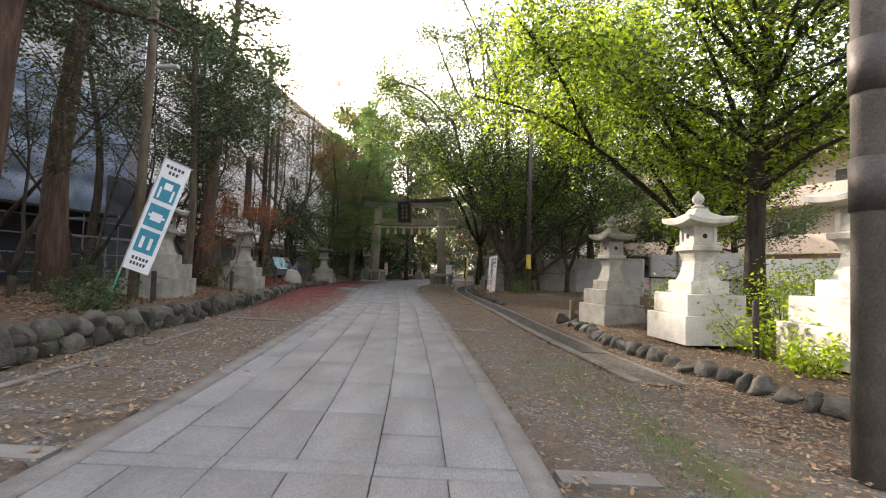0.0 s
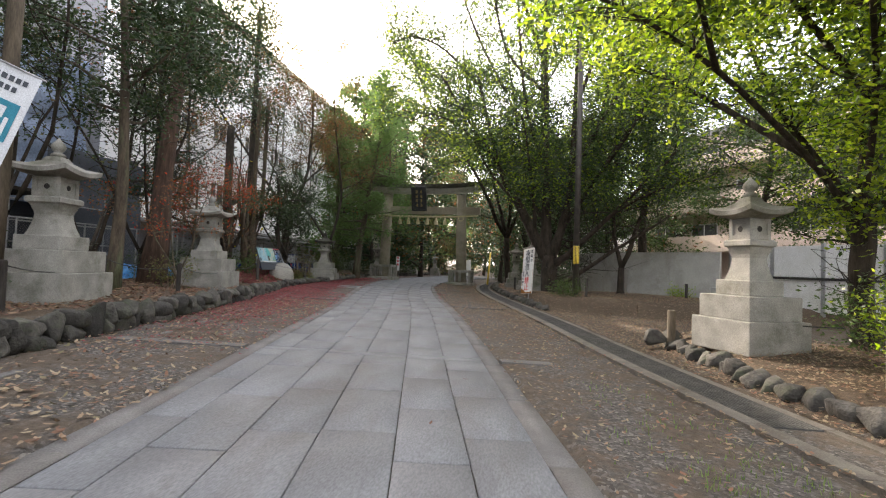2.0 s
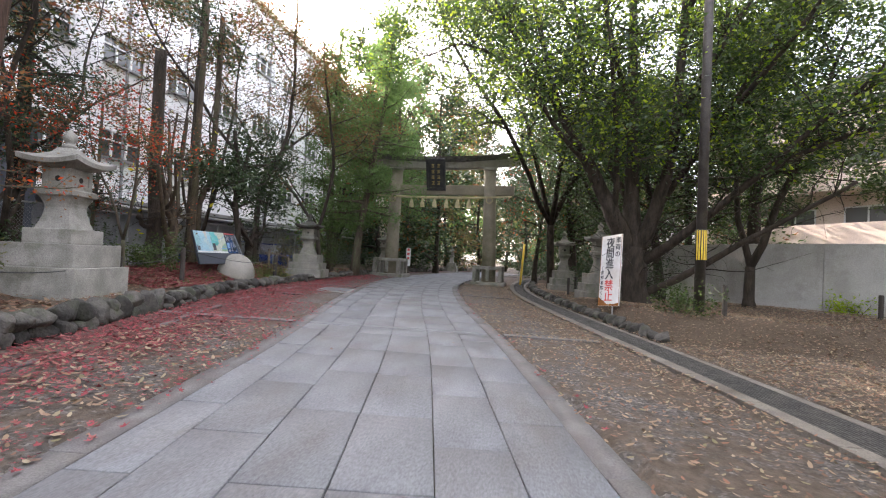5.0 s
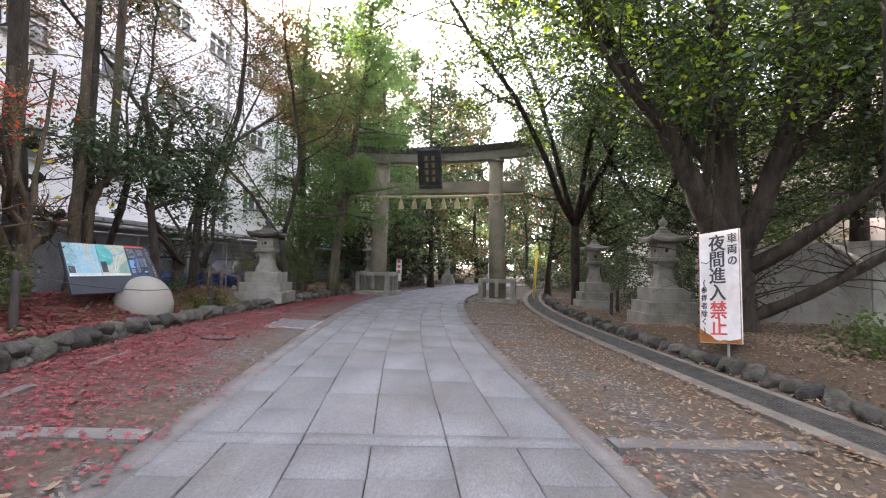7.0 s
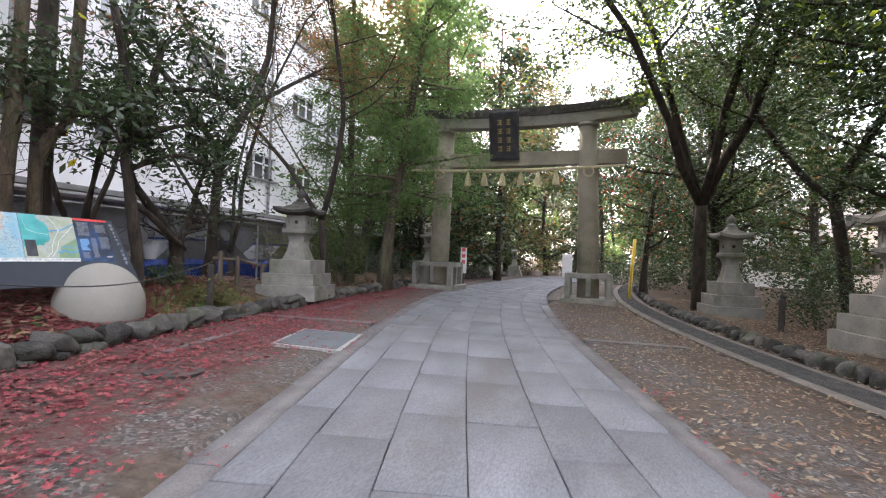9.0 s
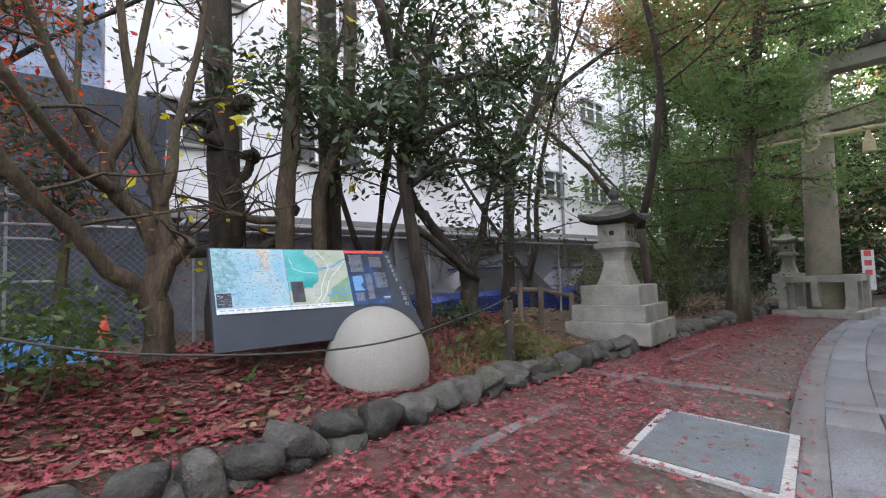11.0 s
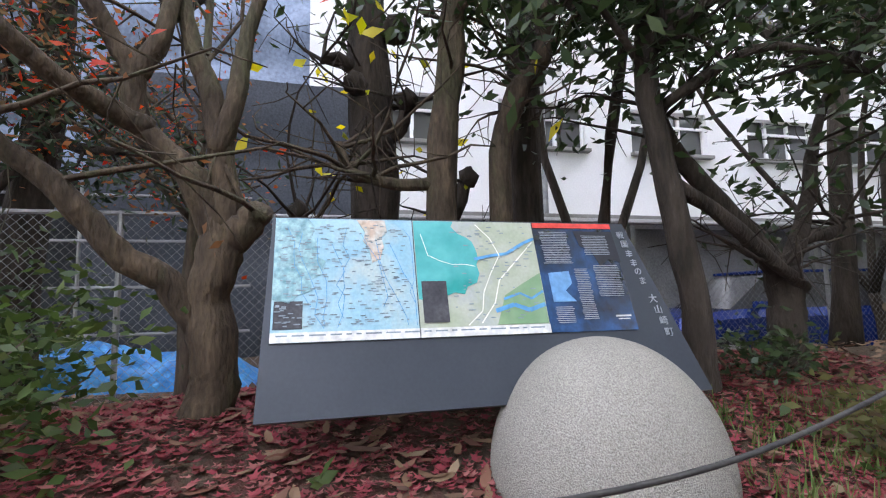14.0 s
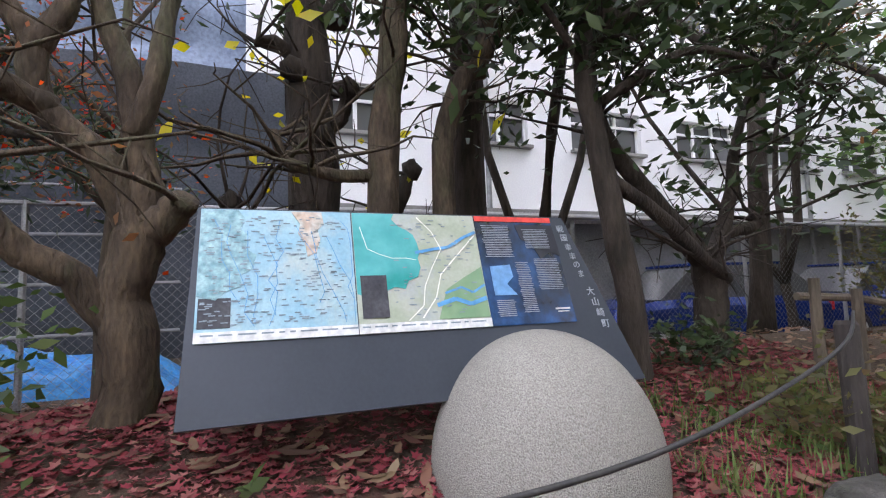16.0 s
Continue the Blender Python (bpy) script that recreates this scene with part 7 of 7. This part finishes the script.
# ---- small growth and fallen leaves ----
def flat_leaves(name, x, y, size, material, label, seed, lobes=5, category="fallen leaves"):
    """Fallen leaves lying on the ground: lobed outlines, each slightly curled and tilted."""
    r = np.random.default_rng(seed)
    n = len(x)
    z = height(x, y) + r.uniform(0.0, 0.018, n)
    ang = r.uniform(0, 2 * np.pi, n)
    k = lobes * 2 if lobes else 6
    s = size * r.uniform(0.6, 1.3, n)
    tx, ty = r.normal(0, 0.2, n), r.normal(0, 0.2, n)
    v = np.zeros((n, k, 3))
    for i in range(k):
        a = ang + 2 * np.pi * i / k
        if lobes:
            rad = s * (1.0 if i % 2 == 0 else 0.42) * (0.6 if i == 0 else 1)
            u, w = np.cos(a) * rad, np.sin(a) * rad
        else:
            u0, w0 = np.cos(2 * np.pi * i / k) * s, np.sin(2 * np.pi * i / k) * s * 0.42
            u, w = u0 * np.cos(ang) - w0 * np.sin(ang), u0 * np.sin(ang) + w0 * np.cos(ang)
        curl = 0.25 * (u * u + w * w) / s
        v[:, i, 0], v[:, i, 1], v[:, i, 2] = x + u, y + w, z + tx * u + ty * w + curl + 0.012
    f = np.arange(n * k).reshape(n, k)
    ob = raw(name, v.reshape(-1, 3), f, material)
    return tagged(ob, label, category, kind="stuff")


def scatter(n, x0, x1, y0, y1, keep, seed):
    r = np.random.default_rng(seed)
    x, y = r.uniform(x0, x1, n), r.uniform(y0, y1, n)
    k = r.uniform(0, 1, n) < keep(x, y)
    return x[k], y[k]


def patchy(x, y, s=0.7):
    return 0.5 + 0.5 * np.sin(x * 2.3 * s + 1.7 * np.sin(y * 1.1 * s)) * np.sin(y * 1.9 * s + 1.3 * np.sin(x * 1.7 * s))


def on_strip(x, y):
    lw_, lr_ = along(y, WALL_X), along(y, LEFT_X)
    d = smooth(11.0, 19.0, y) * smooth(42, 36, y)
    inner = np.where(x < lr_, 1.0, np.exp(-(x - lr_) / 0.08))
    bare_patch = np.exp(-(((x + 6.6) / 0.6) ** 2 + ((y - 24.6) / 1.2) ** 2)) * 0.6
    return (x > lw_ - 0.3) * inner * np.clip(d * (0.3 + 0.7 * patchy(x, y, 1.6)) * (0.25 + 0.75 * smooth(0.2, 1.5, lr_ - x)) - bare_patch, 0, 1)


def in_left_bed(x, y):
    return (x < along(y, WALL_X) - 0.35) * (0.35 + 0.65 * patchy(x, y, 1.3))


def right_side(x, y):
    kx, rx = along(y, KERB_X), along(y, RIGHT_X)
    thin = np.where(x < kx, 0.4 + 0.6 * smooth(13.0, 20.0, y), 1.0)
    return thin * (x > rx + 0.02) * (0.3 + 0.6 * patchy(x, y, 1.1) * smooth(rx + 0.1, kx, x) + 0.5 * (x > kx + 1.0)) * (1 - 0.6 * ((x > kx + 0.1) & (x < kx + 0.8) & (y > 11)))


x, y = scatter(165000, -10, -3, 10, 44, on_strip, 1)
flat_leaves("fallen_red_leaves", x, y, 0.029, M["fallen_red"], "drift of fallen crimson maple leaves beside the paving", 1)
x, y = scatter(70000, -12.6, -8.6, 21.5, 29.5, in_left_bed, 2)
flat_leaves("fallen_red_leaves", x, y, 0.029, M["fallen_red"], "crimson maple leaves thick on the bank", 2)
x, y = scatter(300, -12.4, -8.6, 21.8, 29.5, in_left_bed, 14)
flat_leaves("fallen_brown_leaves", x, y, 0.085, M["fallen_brown"], "large curled brown leaves on the bank by the board", 14, 0)
x, y = scatter(26000, -13, -6.5, 8, 40, in_left_bed, 3)
flat_leaves("fallen_brown_leaves", x, y, 0.058, M["fallen_brown"], "dry brown leaves scattered over the bank", 3, 0)
x, y = scatter(150000, -4.5, 7.5, 2, 40, right_side, 4)
flat_leaves("fallen_brown_leaves", x, y, 0.030, M["fallen_tan"], "dry brown leaves strewn beside the drain", 4, 0)
x, y = scatter(20000, -6.5, -1.5, 2.0, 20, lambda x, y: (x < along(y, LEFT_X)) * (x > along(y, WALL_X)) * (0.15 + 0.5 * patchy(x, y)), 5)
flat_leaves("fallen_brown_leaves", x, y, 0.036, M["fallen_tan"], "dry leaves thinly scattered along the low wall", 5, 0)
x, y = scatter(5000, -4.5, 1.2, 14, 42, lambda x, y: (x > along(y, RIGHT_X)) * np.exp(-np.abs(x - along(y, RIGHT_X) - 0.15) / 0.2) * patchy(x, y), 6)
flat_leaves("fallen_red_leaves", x, y, 0.036, M["fallen_red"], "red leaves gathered along the paving edge", 6)
x, y = scatter(9000, 1.5, 5.5, 4, 13, lambda x, y: np.exp(-((x - along(y, KERB_X) - 0.35) / 0.4) ** 2) * (0.3 + 0.7 * patchy(x, y, 1.7)), 16)
flat_leaves("fallen_brown_leaves", x, y, 0.036, M["fallen_tan"], "dry leaves drifted over the buried kerb", 16, 0)
x, y = scatter(500, -8.5, 1.5, 3, 40, lambda x, y: ((x > along(y, LEFT_X)) & (x < along(y, RIGHT_X))) * 0.25 * patchy(x, y), 7)
flat_leaves("fallen_yellow_leaves", x, y, 0.035, M["fallen_brown"], "single dry leaves lying on the paving", 7, 0)


def blades(name, x, y, size, label, seed):
    r = np.random.default_rng(seed)
    n = len(x)
    z = height(x, y) - 0.015
    a = r.uniform(0, 2 * np.pi, n)
    h = size * r.uniform(0.5, 1.2, n)
    lean = r.uniform(0.1, 0.7, n) * h
    w = 0.006
    p0 = np.stack([x - np.sin(a) * w, y + np.cos(a) * w, z], -1)
    p1 = np.stack([x + np.sin(a) * w, y - np.cos(a) * w, z], -1)
    p2 = np.stack([x + np.cos(a) * lean, y + np.sin(a) * lean, z + h], -1)
    ob = raw(name, np.stack([p0, p1, p2], 1).reshape(-1, 3), np.arange(3 * n).reshape(n, 3), M["grass"])
    return tagged(ob, label, "grass", kind="stuff")


x, y = scatter(110000, -1, 6.5, 1.5, 15, lambda x, y: np.exp(-((x - along(y, KERB_X) + 0.9) / 0.5) ** 2) * smooth(14, 7, y) * patchy(x, y, 1.8) ** 1.5, 8)
blades("grass", x, y, 0.05, "thin green grass in the gravel beside the drain", 8)
x, y = scatter(5000, -10.6, -9.2, 26.8, 29.2, lambda x, y: (x < along(y, WALL_X) - 0.35) * patchy(x, y, 2), 9)
blades("grass", x, y, 0.16, "tufts of grass on the bank by the dome", 9)
r_ = np.random.default_rng(31)
sx, sy = scatter(40, -10.3, -9.1, 22.5, 28, in_left_bed, 12)
pts = np.repeat(np.stack([sx, sy, height(sx, sy) + 0.05], -1), 7, 0) + r_.normal(size=(len(sx) * 7, 3)) * 0.05
tagged(leaf_cloud("seedlings", pts, 0.1, M["leaf_green"], None, 33, 0.0, 0.5), "small green seedlings rising through the leaf litter", "seedling", kind="stuff")


# ---- drain: kerb stones and steel gratings ----
drain = empty("drain_channel")
tagged(drain, "concrete drain channel with steel gratings beside the path", "drain", kind="structure")
ys = np.arange(9.2, 56.0, 1.2)
for a, b in zip(ys, ys[1:]):
    k0, k1 = float(along(a, KERB_X)), float(along(b - 0.012, KERB_X))
    bm = bmesh.new()
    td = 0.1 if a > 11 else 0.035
    za, zb = float(camber(k0)) + 0.012, float(camber(k1)) + 0.012
    loft(bm, [[(k0, a, za - 0.2), (k0 + 0.2, a, za - 0.2), (k0 + 0.2, a, za), (k0, a, za)], [(k1, b - 0.012, zb - 0.2), (k1 + 0.2, b - 0.012, zb - 0.2), (k1 + 0.2, b - 0.012, zb), (k1, b - 0.012, zb)]])
    part("kerb", bm, M["kerb"], drain)
    bm = bmesh.new()
    loft(bm, [[(k0 + 0.74, a, za - 0.2), (k0 + 0.86, a, za - 0.2), (k0 + 0.86, a, za - 0.012), (k0 + 0.74, a, za - 0.012)], [(k1 + 0.74, b - 0.012, zb - 0.2), (k1 + 0.86, b - 0.012, zb - 0.2), (k1 + 0.86, b - 0.012, zb - 0.012), (k1 + 0.74, b - 0.012, zb - 0.012)]])
    part("far_kerb", bm, M["kerb"], drain)
    # trough below the gratings, its top coloured with the pit's shade
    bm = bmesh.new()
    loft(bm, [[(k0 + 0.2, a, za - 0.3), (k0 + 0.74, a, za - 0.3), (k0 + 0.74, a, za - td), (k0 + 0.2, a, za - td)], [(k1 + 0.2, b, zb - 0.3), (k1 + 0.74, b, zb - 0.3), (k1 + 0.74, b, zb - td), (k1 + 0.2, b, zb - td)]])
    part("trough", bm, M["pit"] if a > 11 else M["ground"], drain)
    if a > 11:
        v, f = [], []

        def bar(p, q, w, t):
            p, q = Vector(p), Vector(q)
            d = (q - p).normalized()
            s = d.cross(Vector((0, 0, 1))).normalized() * w
            i = len(v)
            for e in (p, q):
                v.extend([e - s, e + s, e + s + Vector((0, 0, t)), e - s + Vector((0, 0, t))])
            f.extend([(i + 3, i + 2, i + 6, i + 7), (i, i + 3, i + 7, i + 4), (i + 1, i + 5, i + 6, i + 2)])

        for u in np.linspace(0.21, 0.73, 12):
            bar((k0 + u, a, za - 0.05), (k1 + u, b - 0.02, zb - 0.05), 0.008, 0.035)
        for w in np.linspace(0, 1, 11):
            kk, yy, zz = k0 + (k1 - k0) * w, a + (b - 0.02 - a) * w, za + (zb - za) * w
            bar((kk + 0.21, yy, zz - 0.035), (kk + 0.73, yy, zz - 0.035), 0.006, 0.016)
        raw("grating", [tuple(p) for p in v], f, M["grate"], drain)


# ---- field-stone walls ----
rock_meshes = []
for k in range(14):
    bm = bmesh.new()
    r = np.random.default_rng(300 + k)
    bmesh.ops.create_icosphere(bm, subdivisions=3, radius=0.5)
    for v in bm.verts:
        c = v.co.copy()
        v.co.x = math.copysign(abs(c.x * 2) ** 0.72 / 2, c.x)
        v.co.y = math.copysign(abs(c.y * 2) ** 0.72 / 2, c.y)
        v.co.z = math.copysign(abs(c.z * 2) ** 0.72 / 2, c.z)
        v.co *= 1 + 0.26 * noise.noise(c * 2.1 + Vector((k * 3.1, 0, 0))) + 0.12 * noise.noise(c * 5 + Vector((k, k, 0))) + 0.06 * noise.noise(c * 13 + Vector((k, 0, k)))
    for _ in range(9):
        # broken faces
        nn = Vector(r.normal(size=3)).normalized()
        lim = r.uniform(0.3, 0.44)
        for v in bm.verts:
            d = v.co.dot(nn) - lim
            if d > 0:
                v.co -= nn * d * 0.92
    me = bpy.data.meshes.new("stone")
    bm.to_mesh(me)
    bm.free()
    me.polygons.foreach_set("use_smooth", [True] * len(me.polygons))
    me.materials.append(M["rock"])
    rock_meshes.append(me)


def stone_wall(name, line, y0, y1, label, seed, tall, two=True, into=-1, base=None, top=None):
    """A dry wall of rough stones along a line x(y)."""
    th = empty(name)
    r = np.random.default_rng(seed)
    y = y0
    while y < y1:
        w = r.uniform(0.2, 0.44)
        x = line(y + w / 2)
        x2 = line(y + w)
        turn = math.degrees(math.atan2(w, x2 - line(y)))
        g = base(x, y) if base else float(camber(x))
        h = (tall if top is None else top(y) - g) * r.uniform(0.85, 1.12)
        split = two and r.uniform() < 0.75
        rows = [(0, h)] if not split else [(0, h * 0.55), (h * 0.48, h)]
        for zl, zh in rows:
            ob = new("stone", rock_meshes[r.integers(len(rock_meshes))])
            ob.parent = th
            m = pose(x + into * r.uniform(0.1, 0.16), y + w / 2, g + (zl + zh) / 2 - 0.04, r.uniform(-16, 16), r.uniform(-16, 16), turn + r.uniform(-20, 20))
            ob.matrix_basis = m @ Matrix.Diagonal((w * 1.1, r.uniform(0.34, 0.46), (zh - zl) * 1.16 + 0.06, 1))
        y += w * 0.96
    return tagged(th, label, "stone wall", kind="structure")


stone_wall("stone_wall_west", lambda y: float(along(y, WALL_X)), 1.5, 60, "low dry wall of rough grey field stones", 1, 0.5, top=lambda y: float(np.interp(y, (8, 18, 22, 60), (0.56, 0.54, 0.5, 0.52))))
stone_wall("stone_wall_east", lambda y: float(np.interp(y, (4, 6, 9, 11, 13, 16, 17), (6.2, 5.6, 4.5, 3.7, 3.25, 3.05, 3.1))) + 0.1, 4.0, 16.3, "low edging of rounded field stones round the lantern bed", 2, 0.25, False, 1)
stone_wall("stone_wall_north_east", lambda y: float(along(y, KERB_X)) + 1.05, 22.8, 52, "low mossy edging stones beside the drain", 3, 0.2, False, 1)
bk = empty("boulder_edging")
r = np.random.default_rng(77)
for k in range(5):
    ob = new("stone", rock_meshes[k])
    ob.parent = bk
    ob.matrix_basis = pose(3.1 + k * 0.36 - 0.15, 16.45 + 0.12 * (k % 2), 0.02, 0, 0, 15 * k) @ Matrix.Diagonal((0.42, 0.36, 0.34, 1))
tagged(bk, "rounded stones closing the corner of the bed", "stones", kind="structure")


# ---- paving slabs ----
def road_point(y, u, off=0.0):
    """A point at u (0 left edge, 1 right edge) across the road; rows run square to the road."""
    l, r = float(along(y, LEFT_X)), float(along(y, RIGHT_X))
    x = l + (r - l) * u
    slope = (float(along(y + 0.5, LEFT_X)) - float(along(y - 0.5, LEFT_X)))
    return Vector((x, y - slope * (x - (l + r) / 2), float(camber(x)) + off))


EDGES = [0.0, 0.062, 0.165, 0.315, 0.465, 0.63, 0.78, 0.935, 1.0]
CROSS = [5.2, 13.15, 21.2, 29.3, 37.4, 45.5, 53.5]
ROW = 1.22
slabs = []
r = np.random.default_rng(5)
for c, (u0, u1) in enumerate(zip(EDGES, EDGES[1:])):
    if c in (0, len(EDGES) - 2):
        y = -12.0 + r.uniform(0, 0.8)
        while y < 64:
            slabs.append((u0, u1, y, y + 1.6, True))
            y += 1.6
        continue
    # running bond, begun afresh at each cross strip
    for y0, y1 in zip([-12.0] + [v + 0.11 for v in CROSS], [v - 0.11 for v in CROSS] + [64.0]):
        cuts = [y0]
        step = ROW * (0.5 if c in (2, 5) else 0.96)
        while cuts[-1] + step < y1 - 0.25:
            cuts.append(cuts[-1] + step)
            step = ROW + r.uniform(-0.05, 0.05)
        cuts.append(y1)
        slabs += [(u0, u1, a, b, False) for a, b in zip(cuts, cuts[1:])]
for cy in CROSS:
    for a, b in ((0.062, 0.315), (0.315, 0.63), (0.63, 0.935)):
        slabs.append((a, b, cy - 0.11, cy + 0.11, False))


def slab_geo(u0, u1, y0, y1, lift, gap):
    """Corners of a slab with a chamfered top edge: 12 points, 9 faces."""
    base = [road_point(y0, u0), road_point(y0, u1), road_point(y1, u1), road_point(y1, u0)]
    c = sum(base, Vector()) / 4
    out = []
    for dz, g in ((-0.05, gap), (lift - 0.006, gap), (lift, gap + 0.006)):
        for p in base:
            d = c - p
            q = p + Vector((math.copysign(min(g, abs(d.x)), d.x), math.copysign(min(g, abs(d.y)), d.y), 0))
            out.append((q.x, q.y, q.z + dz))
    return out


SLAB_F = [(8, 9, 10, 11)] + [(a, (a + 1) % 4, 4 + (a + 1) % 4, 4 + a) for a in range(4)] + [(4 + a, 4 + (a + 1) % 4, 8 + (a + 1) % 4, 8 + a) for a in range(4)]
near_slabs = [s for s in slabs if 2.6 < s[2] < 32.0 and s[3] - s[2] > 0.1]
near_slabs = sorted(near_slabs, key=lambda s: s[2])[:300]
chosen = set(near_slabs)
fv, ff = [], []
for s in slabs:
    if s[3] - s[2] < 0.1:
        continue
    u0, u1, y0, y1, border = s
    lift = r.uniform(-0.003, 0.006)
    geo = slab_geo(u0, u1, y0, y1, lift, 0.002 if border else 0.0048)
    if s in chosen:
        raw("edging_stone" if border else "paving_slab", geo, SLAB_F, M["edging"] if border else M["paver"], road)
    else:
        i = len(fv)
        fv += geo
        ff += [tuple(i + k for k in q) for q in SLAB_F]
far_pav = raw("far_paving", fv, ff, M["paver_far"], road)
far_pav["kind"] = "stuff"
# cross-drain stones running out over the verges
cs = empty("cross_kerbs")
for cy in CROSS:
    for u0, u1 in ((-0.75, -0.01), (1.012, 1.5)) if cy > 20 else ((-0.5, -0.01), (1.012, 1.22)):
        p, q = road_point(cy, u0), road_point(cy, u1)
        bm = bmesh.new()
        d = (q - p).normalized()
        s = Vector((-d.y, d.x, 0)) * 0.11
        loft(bm, [[tuple(e) for e in (p - s + Vector((0, 0, -0.1)), p + s + Vector((0, 0, -0.1)), p + s + Vector((0, 0, 0.014)), p - s + Vector((0, 0, 0.014)))],
                  [tuple(e) for e in (q - s + Vector((0, 0, -0.1)), q + s + Vector((0, 0, -0.1)), q + s + Vector((0, 0, 0.014)), q - s + Vector((0, 0, 0.014)))]])
        part("kerb_stone", bm, M["edging"], cs)
tagged(cs, "narrow concrete kerbs set across the verges", "kerb", kind="structure")
